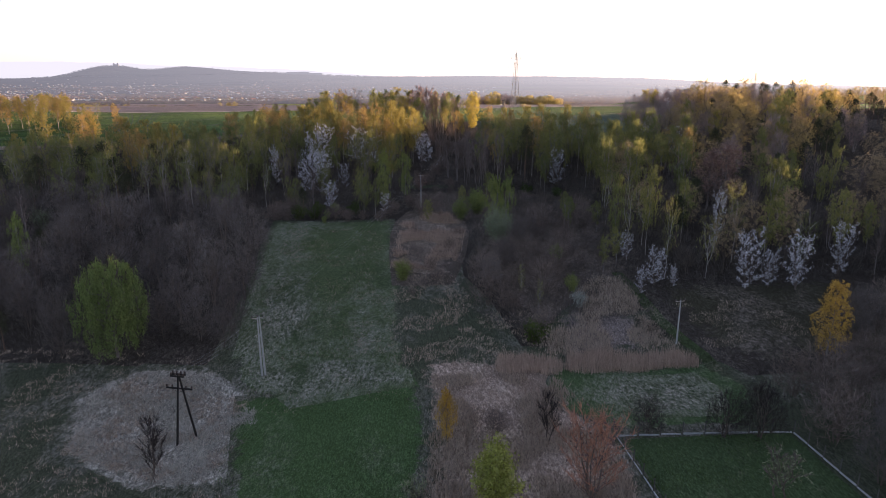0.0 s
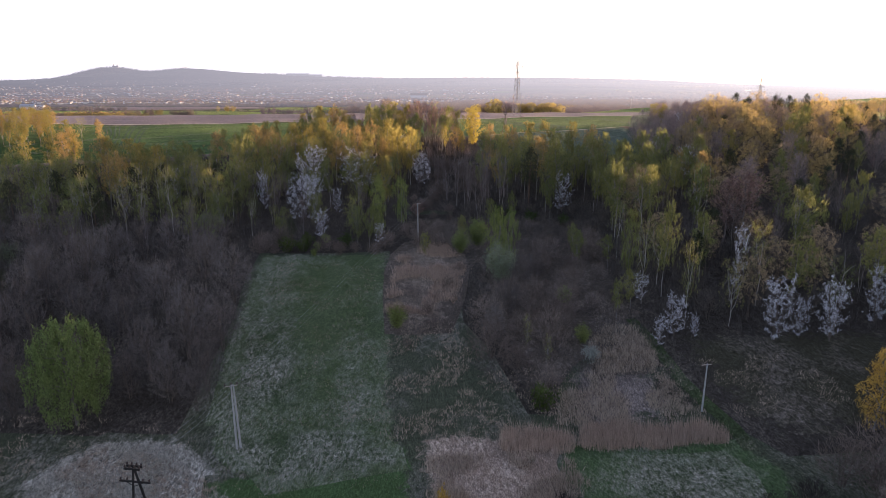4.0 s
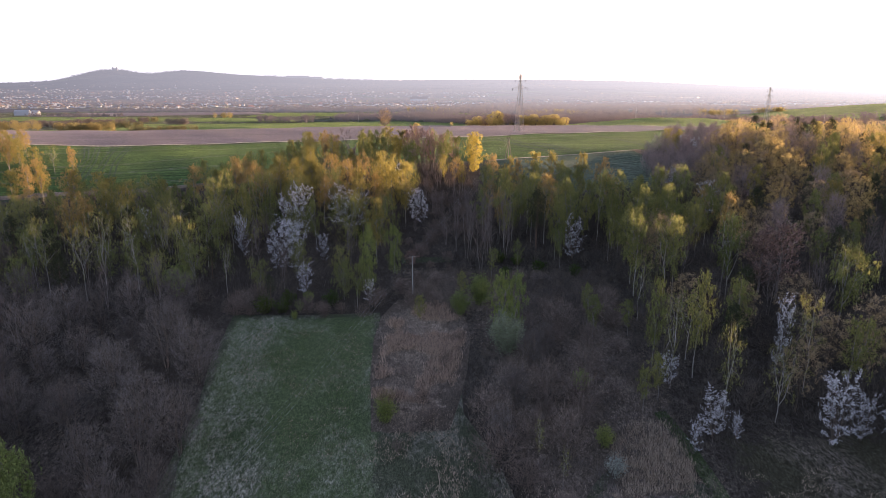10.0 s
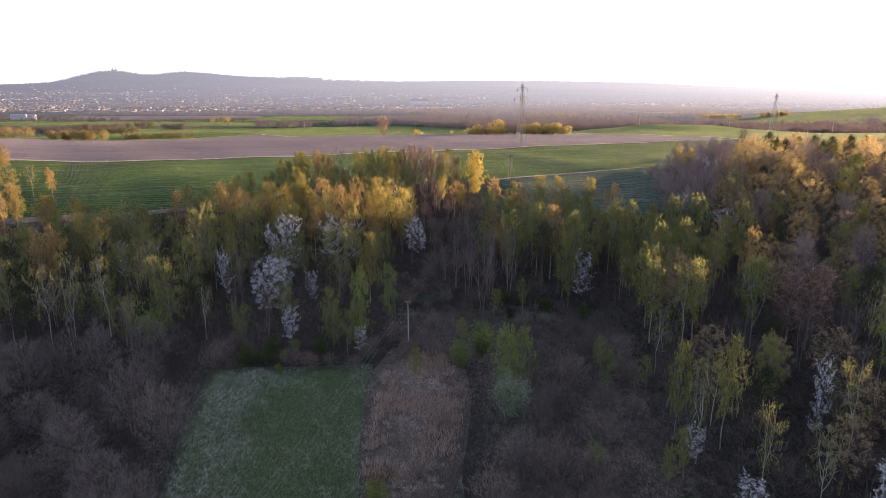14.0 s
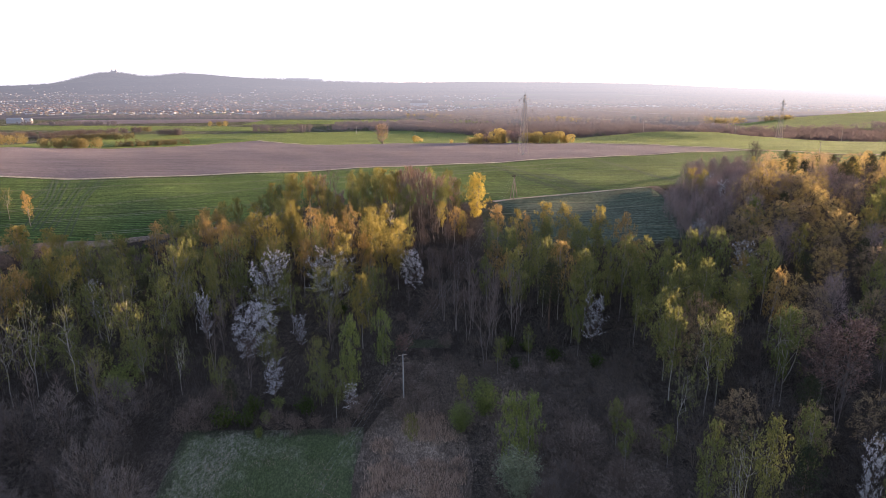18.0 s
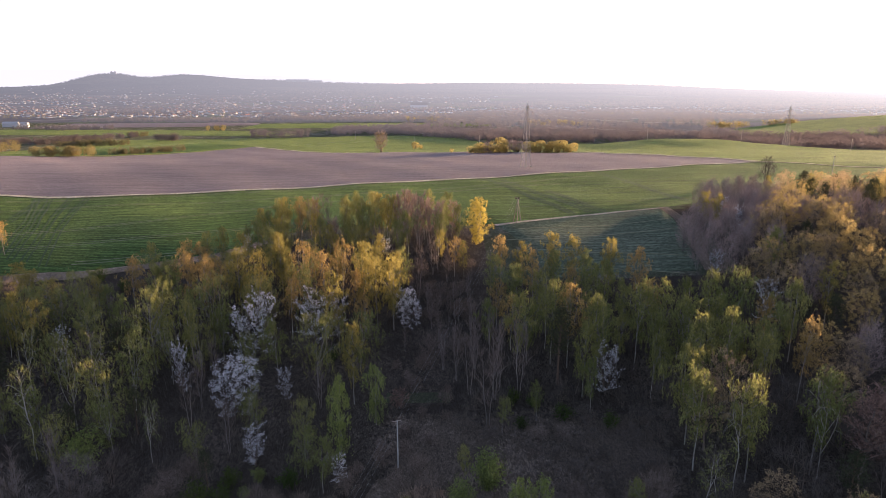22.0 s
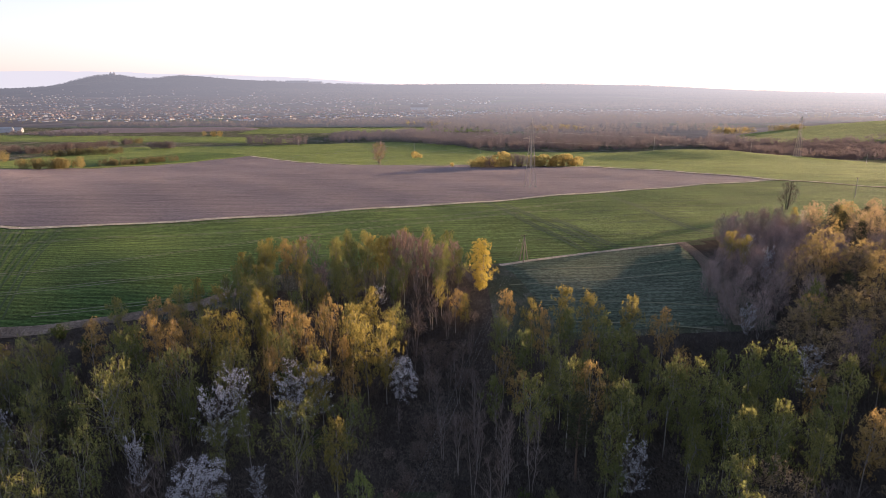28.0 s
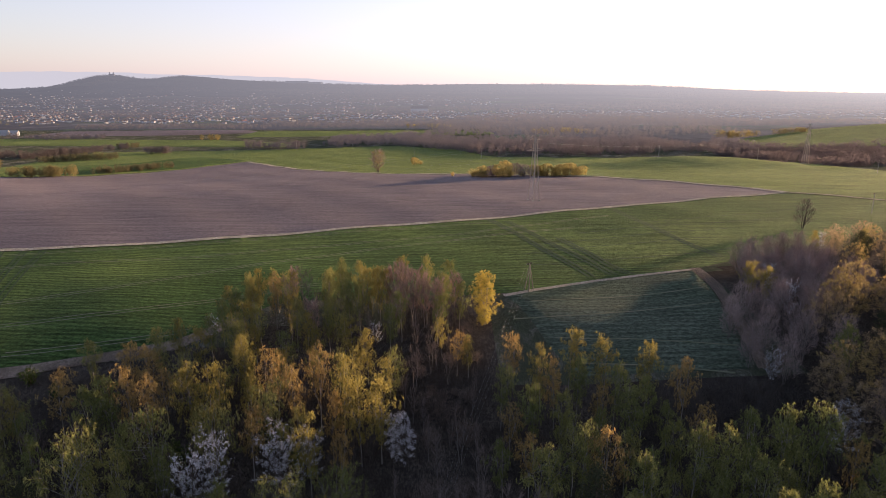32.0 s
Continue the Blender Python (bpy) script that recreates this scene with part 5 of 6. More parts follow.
plant('lone_tree', -41.3, 595.6, 18.1, 1.5)
plant('clump_tree', 35.7, 511.5, 7.8, 1.5)
plant('clump_bare', 42.4, 508.0, 8.1, 1.4)
plant('clump_tree', 49.7, 502.9, 11.0, 1.5)
plant('clump_bare', 57.7, 505.5, 9.2, 1.4)
plant('clump_bare', 63.1, 505.3, 8.4, 1.4)
plant('clump_tree', 72.6, 509.4, 8.1, 1.5)
plant('clump_tree', 80.3, 512.8, 9.0, 1.5)
plant('clump_tree', 89.1, 513.6, 8.6, 1.5)
plant('clump_tree', 98.0, 516.6, 9.1, 1.5)
plant('bush_copse', 16.2, 515.6, 3.5)
plant('clump_tree', -15.3, 712.6, 7.4, 1.5)
plant('bush_copse', -9.5, 709.5, 4.5)
plant('bush_copse', 38.7, 510.2, 4.3)
plant('bush_copse', 46.0, 505.3, 4.6)
plant('bush_copse', 53.3, 501.3, 4.9)
plant('bush_copse', 61.1, 505.2, 4.6)
plant('bush_copse', 68.8, 507.3, 4.2)
plant('bush_copse', 76.9, 511.6, 4.7)
plant('bush_copse', 85.2, 513.7, 4.7)
plant('bush_copse', 92.9, 512.9, 4.7)
plant('bush_copse', 29.9, 512.5, 3.5)


def inside(x, y, poly):
    hit = False
    for (x0, y0), (x1, y1) in zip(poly, poly[1:] + poly[:1]):
        if (y0 > y) != (y1 > y) and x < (x1 - x0) * (y - y0) / (y1 - y0) + x0:
            hit = not hit
    return hit


def scatter(poly, gap, mix, seed, wide=(0.9, 1.2)):
    """Fills a piece of woodland. mix: (share, kind, least height, greatest height); gap: metres between trunks."""
    r = random.Random(seed)
    x0, x1 = min(p[0] for p in poly), max(p[0] for p in poly)
    y0, y1 = min(p[1] for p in poly), max(p[1] for p in poly)
    cells = {}
    for x, y in SPOTS:
        cells.setdefault((int(x // 5), int(y // 5)), []).append((x, y))
    total = sum(m[0] for m in mix)
    for _ in range(int((x1 - x0) * (y1 - y0) / gap ** 2 * 3.2)):
        x, y = r.uniform(x0, x1), r.uniform(y0, y1)
        if not inside(x, y, poly):
            continue
        i, j = int(x // 5), int(y // 5)
        if any((x - a) ** 2 + (y - b) ** 2 < gap * gap for di in (-1, 0, 1) for dj in (-1, 0, 1) for a, b in cells.get((i + di, j + dj), ())):
            continue
        pick = r.uniform(0, total)
        for share, kind, a, b in mix:
            pick -= share
            if pick <= 0:
                break
        plant(kind, x, y, r.uniform(a, b), r.uniform(*wide))
        cells.setdefault((i, j), []).append((x, y))


# the woods, piece by piece
scatter([(-92, 94), (-62, 90), (-42, 96), (-41, 112), (-43, 140), (-44, 150), (-110, 152), (-115, 120)], 5.6,
        [(7, "bare_alder", 6.5, 12.5), (0.8, "bare_grey", 9, 12), (0.4, "pine", 6, 9), (0.3, "shrub_pale", 5, 8)], 11, (0.95, 1.3))
scatter([(-125, 152), (-46, 150), (-46, 168), (-128, 168)], 4.4,
        [(2.4, "birch_broad", 9, 13), (0.8, "birch_white", 10, 14), (0.6, "bare_grey", 9, 12), (3.6, "pine", 9, 13), (2.0, "brush", 4, 8)], 36)
scatter([(-125, 168), (-46, 168), (-46, 184), (-128, 184)], 4.7,
        [(3.6, "birch_broad", 10, 14), (1.4, "birch_white", 12, 16), (2.0, "bare_grey", 11, 15), (1.2, "bare_alder", 10, 13), (2.2, "pine", 11, 14)], 12)
scatter([(-46, 151), (-14, 152), (-10, 170), (-9, 182), (-46, 184)], 4.8,
        [(1.2, "birch", 11, 15), (0.4, "birch_white", 11, 14), (1.4, "bare_grey", 8, 12), (3.0, "birch_broad", 8, 12), (1.0, "pine", 7, 11), (2.0, "brush", 4, 7)], 35)
scatter([(-128, 184), (-9, 182), (-7, 196), (-30, 205), (-60, 208), (-80, 203), (-100, 196), (-130, 195)], 4.7,
        [(1.6, "birch", 11.5, 15), (3.0, "birch_broad", 10.5, 14), (1.4, "birch_gold", 12, 15), (1.4, "birch_orange", 12, 15), (0.6, "bare_grey", 9, 13)], 33)
scatter([(-60, 210), (-30, 205), (-8, 198), (-4, 215), (-14, 226), (-48, 232), (-52, 226)], 4.8,
        [(1.5, "birch", 10.5, 14), (2, "birch_broad", 9.5, 12.5), (2, "birch_gold", 10.5, 14), (0.6, "bare_grey", 9, 12)], 13)
scatter([(-48, 232), (-14, 226), (2, 228), (10, 240), (12, 258), (-10, 262), (-36, 258), (-47, 246)], 4.4,
        [(4, "birch", 11, 14), (1.5, "birch_gold", 11, 13), (1.2, "bare_grey", 10, 13), (1, "bare_red", 11, 13)], 14)
scatter([(-128, 205), (-66, 214), (-60, 226), (-92, 222), (-130, 214)], 6.0, [(3, "bare_shrub", 3, 5), (1, "shrub_dark", 3, 5), (1, "birch", 8, 12)], 15)
scatter([(17, 173), (40, 172), (62, 168), (74, 184), (70, 192), (52, 197), (46, 203), (34, 210), (16, 206), (13, 188)], 4.4,
        [(6, "birch", 12, 15.5), (1.0, "birch_orange", 12, 14.5), (1, "birch_white", 12, 15), (0.7, "bare_grey", 10, 13)], 16)
scatter([(40, 112), (72, 108), (110, 112), (120, 140), (104, 170), (62, 170), (44, 160), (40, 140)], 5.2,
        [(1.5, "birch", 12, 16), (2.4, "oak", 10, 14), (1.3, "pine", 11, 14), (2.2, "bare_grey", 11, 14), (1.0, "birch_white", 12, 16), (2.4, "brush", 5, 9)], 17)
scatter([(85, 232), (106, 238), (118, 250), (116, 282), (92, 276), (87, 255)], 3.6, [(5, "bare_purple", 8, 10.5), (0.5, "cherry", 7, 9)], 34)
scatter([(62, 168), (104, 170), (135, 190), (150, 230), (150, 255), (92, 255), (86, 250), (80, 220), (78, 190)], 5.4,
        [(1.7, "oak", 12, 15), (1.5, "pine", 12, 14), (2.0, "birch", 12, 15), (2.8, "oak_gold", 12, 15), (1.4, "birch_gold", 13, 15.5), (1.6, "bare_purple", 10, 14), (0.6, "bare_grey", 12, 14)], 18)
scatter([(92, 255), (150, 255), (150, 280), (128, 290), (92, 275)], 5.2, [(1.6, "oak", 8, 12), (2.8, "oak_gold", 8, 12), (1.4, "birch_gold", 9, 12), (1.2, "bare_purple", 8, 11), (0.5, "pine", 9, 12)], 29)
scatter([(104, 112), (150, 150), (200, 230), (215, 310), (160, 306), (130, 290), (150, 280), (150, 230), (118, 160)], 6.8,
        [(3, "oak", 9, 11), (1, "pine", 9, 11), (2, "oak_gold", 9, 11)], 19)
scatter([(55, 80), (62, 70), (76, 80), (82, 98), (72, 96), (62, 86)], 3.6, [(5, "bare_shrub", 4, 7), (2.5, "bare_alder", 7, 10)], 20)
scatter([(46, 48), (62, 52), (72, 72), (56, 80), (47, 72)], 3.2, [(5, "bare_shrub", 4, 7), (1.5, "bare_alder", 6, 9)], 21)
scatter([(13, 96), (19, 93), (23, 103), (27, 113), (37, 113), (40, 130), (38, 150), (24, 140), (14, 124), (8, 108)], 4.0,
        [(6, "bare_shrub", 3.2, 6.5), (1.6, "brush", 2, 4), (1.2, "bare_alder", 6, 8), (0.4, "birch", 6, 9)], 22)
scatter([(-10, 106), (0, 104), (4, 118), (-2, 122), (-8, 118)], 4.0, [(4, "bare_shrub", 1.8, 3.2)], 23)
scatter([(4, 176), (14, 172), (12, 200), (2, 222), (10, 236), (4, 240), (-4, 215), (0, 196)], 5.2, [(3, "bare_grey", 8, 12), (3, "bare_shrub", 3, 5)], 24)
# added trees beyond the view: they shade the lawn and clearing
scatter([(64, 24), (160, 24), (175, 112), (82, 106), (78, 76)], 7.5, [(3, "oak_sunblock", 14, 17), (1, "pine", 14, 17)], 26)
scatter([(6, 172), (16, 170), (18, 192), (8, 205)], 3.4, [(4, "bare_grey", 9, 14)], 27)
# more unseen trees, added on the rise to block the low sun
scatter([(185, 120), (250, 100), (310, 200), (280, 290), (225, 270), (195, 190)], 10.0, [(3, "oak_sunblock", 9, 12), (1, "pine", 9, 12)], 28)
scatter([(-185, 236), (-146, 240), (-150, 262), (-166, 290), (-190, 285)], 4.8, [(3, "birch_gold", 9, 12), (3, "birch_orange", 9, 12)], 25)
scatter([(-41, 146), (-10, 145), (-9, 154), (-41, 154)], 2.7, [(4, "bare_shrub", 2, 5), (2, "shrub_dark", 2, 4), (1, "birch", 6, 10), (0.6, "shrub_green", 2, 4)], 30)
scatter([(11, 140), (40, 142), (45, 162), (9, 164)], 3.6, [(4, "brush", 1.5, 3.5), (1.5, "bare_shrub", 1.5, 3.5)], 43)
scatter([(8, 162), (46, 162), (48, 174), (12, 174)], 3.0, [(5, "brush", 2, 5), (1, "shrub_dark", 2, 3.5), (1, "birch", 7, 12)], 31)
scatter([(-7, 148), (7, 146), (14, 162), (10, 190), (-4, 190), (-6, 168)], 3.8, [(5, "bare_shrub", 1.5, 4), (1, "shrub_dark", 1.5, 2.5), (0.4, "bare_grey", 5, 9)], 32)
scatter([(-8, 122), (6, 120), (9, 146), (-7, 148)], 7.0, [(3, "bare_shrub", 1.2, 2.6)], 42)


scatter([(14, 172), (62, 168), (78, 190), (76, 214), (34, 210), (12, 204)], 3.2, [(5, "brush", 2.5, 5.5)], 37)
scatter([(-110, 186), (-10, 184), (-6, 200), (-14, 226), (-46, 230), (-60, 210), (-110, 200)], 3.4, [(5, "brush", 2.5, 5.5), (0.6, "shrub_dark", 2, 4)], 38)
scatter([(42, 112), (108, 114), (118, 140), (104, 168), (62, 168), (46, 158)], 3.4, [(5, "brush", 3, 6)], 39)
scatter([(0, 196), (14, 196), (13, 238), (2, 244), (-5, 216)], 3.0, [(4, "bare_shrub", 1.5, 4), (2, "bare_grey", 6, 10)], 40)


scatter([(26, 511), (104, 513), (104, 522), (26, 520)], 4.2, [(2, "bush_copse", 3.5, 5.5), (1, "clump_bare", 5, 8), (2, "clump_tree", 5, 8)], 41, (1.3, 1.7))


# ---- poles, wires, pylons ----
def box(soup, c, size, turn=0.0):
    cx, cy, cz = c
    sx, sy, sz = (s / 2 for s in size)
    ca, sa = math.cos(turn), math.sin(turn)
    o = len(soup.v)
    for x, y, z in ((-1, -1, -1), (1, -1, -1), (1, 1, -1), (-1, 1, -1), (-1, -1, 1), (1, -1, 1), (1, 1, 1), (-1, 1, 1)):
        px, py = x * sx, y * sy
        soup.v.append((cx + px * ca - py * sa, cy + px * sa + py * ca, cz + z * sz))
    soup.f += [tuple(o + i for i in q) for q in ((0, 3, 2, 1), (4, 5, 6, 7), (0, 1, 5, 4), (1, 2, 6, 5), (2, 3, 7, 6), (3, 0, 4, 7))]


def solid(name, build, material, parent, label="", smooth=False):
    s = Soup()
    build(s)
    return part(name, s.mesh(name, [material], smooth), parent, label)


def insulators(pole, places, z):
    for x, y in places:
        solid("insulator", lambda s: s.tube([(x, y, z), (x, y, z + 0.1), (x, y, z + 0.3), (x, y, z + 0.4)], [0.05, 0.11, 0.12, 0.04], 6), "porcelain", pole, "brown porcelain insulator")


def timber_frame_pole(x, y, h, turn, label, legs=2, spread=2.0, material="tarred", back=0.0):
    """Leaning timbers that meet at the top, with cross-arms and insulators."""
    p = thing("utility_pole", x, y, ground_z(x, y), label, "utility pole", "overhead line poles", turn)
    for k in range(legs):
        a = 2 * math.pi * k / legs if legs > 2 else 0
        foot = Vector((math.cos(a) * spread * (1 if legs > 2 else k), math.sin(a) * spread * (1 if legs > 2 else k) + back * k, -0.3))
        top = Vector((0.12 * k, 0, h - 0.2 * k))
        solid("post" if k == 0 or legs > 2 else "strut", lambda s: s.tube([foot, foot.lerp(top, 0.5), top], [0.16, 0.14, 0.12], 8), material, p, smooth=True)
    if legs == 2:
        for dy in (-0.28, 0.28):
            arm = solid("cross_arm", lambda s: box(s, (0, dy, h - 0.1), (1.7, 0.14, 0.2)), "tarred", p)
            insulators(arm, [(-0.76, dy), (-0.26, dy), (0.26, dy), (0.76, dy)], h)
        arm = solid("lower_arm", lambda s: box(s, (0.1, 0.2, h - 2.0), (3.3, 0.14, 0.18)), "tarred", p)
        insulators(arm, [(-1.45, 0.2), (-0.75, 0.2), (0.95, 0.2), (1.65, 0.2)], h - 1.92)
        for side in (-1, 1):
            solid("arm_brace", lambda s: s.tube([(0, 0.2, h - 2.6), (side * 0.9 + 0.1, 0.2, h - 2.1)], [0.04, 0.04], 4), "tarred", p)
    else:
        arm = solid("cross_arm", lambda s: box(s, (0, 0.14, h - 0.2), (1.6, 0.14, 0.16)), "tarred", p)
        insulators(arm, [(-0.74, 0.14), (-0.29, 0.14), (0.29, 0.14), (0.74, 0.14)], h - 0.12)
    return p


def concrete_pole(x, y, h, turn, label, double=False):
    p = thing("utility_pole", x, y, ground_z(x, y), label, "utility pole", "overhead line poles", turn)
    for k in range(2 if double else 1):
        solid("post", lambda s: s.tube([(0.5 * k, 0, -0.3), (0.36 * k, 0, h * 0.6), (0.27 * k, 0, h)], [0.17, 0.13, 0.09] if double else [0.14, 0.11, 0.085], 8), "concrete", p, smooth=True)
    if double:
        for z in (h * 0.35, h * 0.7):
            solid("brace", lambda s: box(s, (0.22, 0, z), (0.5, 0.12, 0.14)), "concrete", p)
    arm = solid("cross_arm", lambda s: box(s, (0, 0.15, h - 0.25), (1.5, 0.07, 0.08)), "steel", p)
    insulators(arm, [(-0.78, 0.15), (0, 0.15), (0.78, 0.15)], h - 0.2)
    return p


old_pole = timber_frame_pole(-33.3, 71, 10.2, 0, "dark tarred timber pole with a leaning strut", spread=1.9, back=2.0)
old_pole.matrix_world = pose(-33.2, 71, ground_z(-33.3, 71), 0, 6.5, 0)
concrete_pole(-26.4, 87.1, 9.9, 20, "pale concrete double pole on the meadow's edge", True)
concrete_pole(38.6, 89.2, 7.4, 10, "pale concrete pole beside the reeds")
concrete_pole(-2.8, 155.0, 8.6, 20, "pale concrete pole in the clearing")
timber_frame_pole(30.4, 264.5, 8.0, 20, "grey timber three-legged pole in the field", 3, 1.5, "timber")
FAR_POLES = ((-173, 897, 11), (-99, 883, 11), (-19, 804, 11), (56, 778, 11), (194, 619, 11), (274, 610, 10), (315, 525, 9), (197, 363, 9))
for px, py, ph in FAR_POLES:
    concrete_pole(px, py, ph, 15, "pale concrete pole out in the fields")


def wire(name, a, b, sag, r=0.012, label="thin overhead line wire"):
    a, b = Vector(a), Vector(b)
    s = Soup()
    n = 14
    s.tube([a.lerp(b, i / n) - Vector((0, 0, sag * 4 * (i / n) * (1 - i / n))) for i in range(n + 1)], [r] * (n + 1), 4)
    return tagged(new(name, s.mesh(name, ["wire"], True)), label, "wire", "overhead wires")


SPAN = [(-32.1, 71, 10.4), (-26.4, 87.1, 9.8), (-2.8, 155, 8.5), (30.4, 264.5, 8.0)]
for (ax, ay, ah), (bx, by, bh) in zip(SPAN, SPAN[1:]):
    for off in (-0.75, 0, 0.75):
        wire("overhead_wire", (ax + off, ay - off * 0.3, ground_z(ax, ay) + ah), (bx + off, by - off * 0.3, ground_z(bx, by) + bh), 0.9, 0.007)


def pylon(x, y, h, turn):
    """Lattice tower: four legs, cross bracing, three pairs of arms and an earth peak."""
    p = thing("lattice_pylon", x, y, ground_z(x, y), "tall slender steel lattice power pylon", "pylon", "power pylons", turn)
    wide = lambda z: 1.75 * (1 - z / h) ** 1.1 + 0.3
    ring = lambda z: [Vector((sx * wide(z), sy * wide(z), z)) for sx, sy in ((-1, -1), (1, -1), (1, 1), (-1, 1))]
    zs = [h * (1 - (1 - i / 14) ** 1.25) * 0.93 for i in range(15)]
    for k in range(4):
        solid("leg", lambda s: s.tube([ring(z)[k] for z in zs], [0.12] * 15, 4), "steel", p)

    def bracing(s):
        for a, b in zip(zs, zs[1:]):
            ra, rb = ring(a), ring(b)
            for k in range(4):
                s.tube([ra[k], rb[(k + 1) % 4]], [0.036, 0.036], 3)
                s.tube([ra[(k + 1) % 4], rb[k]], [0.036, 0.036], 3)
                s.tube([rb[k], rb[(k + 1) % 4]], [0.036, 0.036], 3)
    tagged(solid("bracing", bracing, "steel", p), kind="stuff")
    solid("peak", lambda s: s.tube([(0, 0, h * 0.9), (0, 0, h)], [0.2, 0.05], 4), "steel", p)
    for z, w in ((h * 0.71, 5.6), (h * 0.86, 3.6)):
        for side in (-1, 1):
            def arm(s):
                tip = Vector((side * w, 0, z))
                for dy in (-0.5, 0.5):
                    s.tube([(side * 0.4, dy, z), tip], [0.07, 0.05], 3)
                    s.tube([(side * 0.4, dy, z + 1.2), tip], [0.07, 0.05], 3)
            beam = solid("cross_arm", arm, "steel", p)
            end = Vector((side * w, 0, z))
            solid("insulator_string", lambda s: s.tube([end, end - Vector((0, 0, 0.2)), end - Vector((0, 0, 1.4)), end - Vector((0, 0, 1.6))], [0.04, 0.12, 0.12, 0.04], 6), "porcelain", beam, "brown insulator string")
    for k, c in enumerate(ring(0)):
        solid("footing", lambda s: box(s, (c.x, c.y, 0.1), (1.0, 1.0, 0.8)), "concrete", p)
    return p


PYLONS = [(53.2, 400.8, 35.0), (312, 606, 35.0)]
for px, py, ph in PYLONS:
    pylon(px, py, ph, 30)
for side in (-1, 1):
    for f, w in ((0.67, 5.6), (0.82, 3.6)):
        (ax, ay, ah), (bx, by, bh) = PYLONS
        wire("power_line", (ax + side * w * 0.7, ay - side * w * 0.6, ground_z(ax, ay) + ah * f), (bx + side * w * 0.7, by - side * w * 0.6, ground_z(bx, by) + bh * f), 7, 0.014)
        wire("power_line", (ax + side * w * 0.7, ay - side * w * 0.6, ground_z(ax, ay) + ah * f), (-420 + side * w * 0.7, 205, ground_z(-420, 205) + 30 * f + 8), 9, 0.014)

# ---- fence round the lawn ----
fence = thing("garden_fence", 33, 60, ground_z(33, 60), "low fence of whitewashed kerbs with dark posts", "fence")


def fence_run(a, b):
    n = max(1, round(math.hypot(b[0] - a[0], b[1] - a[1]) / 2.6))
    turn = math.atan2(b[1] - a[1], b[0] - a[0])
    for i in range(n):
        f = (i + 0.5) / n
        x, y = a[0] + (b[0] - a[0]) * f, a[1] + (b[1] - a[1]) * f
        z = ground_z(x, y) - ground_z(33, 60)
        solid("kerb", lambda s: box(s, (x - 33, y - 60, z + 0.08 + 0.03 * noise.noise((x, y, 0))), (2.3, 0.12, 0.2), turn + 0.02 * noise.noise((y, x, 3))), "white_stone", fence)
        px, py = a[0] + (b[0] - a[0]) * i / n, a[1] + (b[1] - a[1]) * i / n
        solid("post", lambda s: s.tube([(px - 33, py - 60.1, z - 0.2), (px - 33 + 0.06 * noise.noise((px, py, 9)), py - 60.1, z + 1.7)], [0.07, 0.06], 6), "dark_metal", fence)
    for zz in (0.7, 1.35):
        solid("fence_wire", lambda s: s.tube([(a[0] + (b[0] - a[0]) * i / n - 33, a[1] + (b[1] - a[1]) * i / n - 60.1, ground_z(a[0] + (b[0] - a[0]) * i / n, a[1] + (b[1] - a[1]) * i / n) - ground_z(33, 60) + zz) for i in range(n + 1)], [0.012] * (n + 1), 3), "dark_metal", fence)


fence_run((22, 65), (43, 64.3))
fence_run((43, 64.3), (45.2, 42))
fence_run((22, 65), (24, 42))


# ---- reeds, tussocks, undergrowth ----
def blades(name, poly, count, h0, h1, width, material, label, seed, lean=0.25, lift=0.1, clump=0.0):
    """Upright stalks or blades standing in one piece of ground."""
    r = np.random.default_rng(seed)
    x0, x1 = min(p[0] for p in poly), max(p[0] for p in poly)
    y0, y1 = min(p[1] for p in poly), max(p[1] for p in poly)
    s = Soup()
    made = 0
    while made < count:
        x, y = r.uniform(x0, x1), r.uniform(y0, y1)
        if not inside(x, y, poly):
            made += 0.2
            continue
        k = 1 if not clump else 7
        if clump and noise.noise((x * 0.18, y * 0.18, seed)) < (-0.7 if "reed" in name else -0.05):
            made += 0.3
            continue
        z = ground_z(x, y) + lift
        for _ in range(k):
            bx, by = x + r.normal() * clump, y + r.normal() * clump
            h = r.uniform(h0, h1)
            a = r.uniform(0, math.pi)
            wx, wy = math.cos(a) * width / 2, math.sin(a) * width / 2
            o = len(s.v)
            s.v += [(bx - wx, by - wy, z - 0.1), (bx + wx, by + wy, z - 0.1), (bx + r.normal() * lean * h, by + r.normal() * lean * h, z + h)]
            s.f.append((o, o + 1, o + 2))
        made += k
    return tagged(new(name, s.mesh(name, [material])), label, "grass", kind="stuff")


blades("reed_bed", [(9, 81.5), (11, 80.6), (14, 81.2), (16, 80.5), (18.6, 81), (19.4, 83), (18, 85), (13, 85.5), (10, 84.8)], 3600, 0.5, 1.9, 0.06, "reed", "dense pinkish-brown standing reeds", 31, 0.1, clump=0.25)
blades("reed_bed", [(19.6, 82), (22, 81.2), (26, 82), (30, 81.5), (34, 82.3), (38.8, 81.8), (39.6, 84), (37, 86.5), (31, 86), (26, 87.2), (21, 86.5)], 8500, 0.5, 2.0, 0.06, "reed", "dense pinkish-brown standing reeds", 32, 0.1, clump=0.25)
blades("dead_grass", [(-1, 50), (21, 50), (21, 66), (17.5, 80), (0, 80)], 15000, 0.5, 1.1, 0.09, "grass_blade", "tall pale brown dead grass", 33, 0.4, clump=0.3)
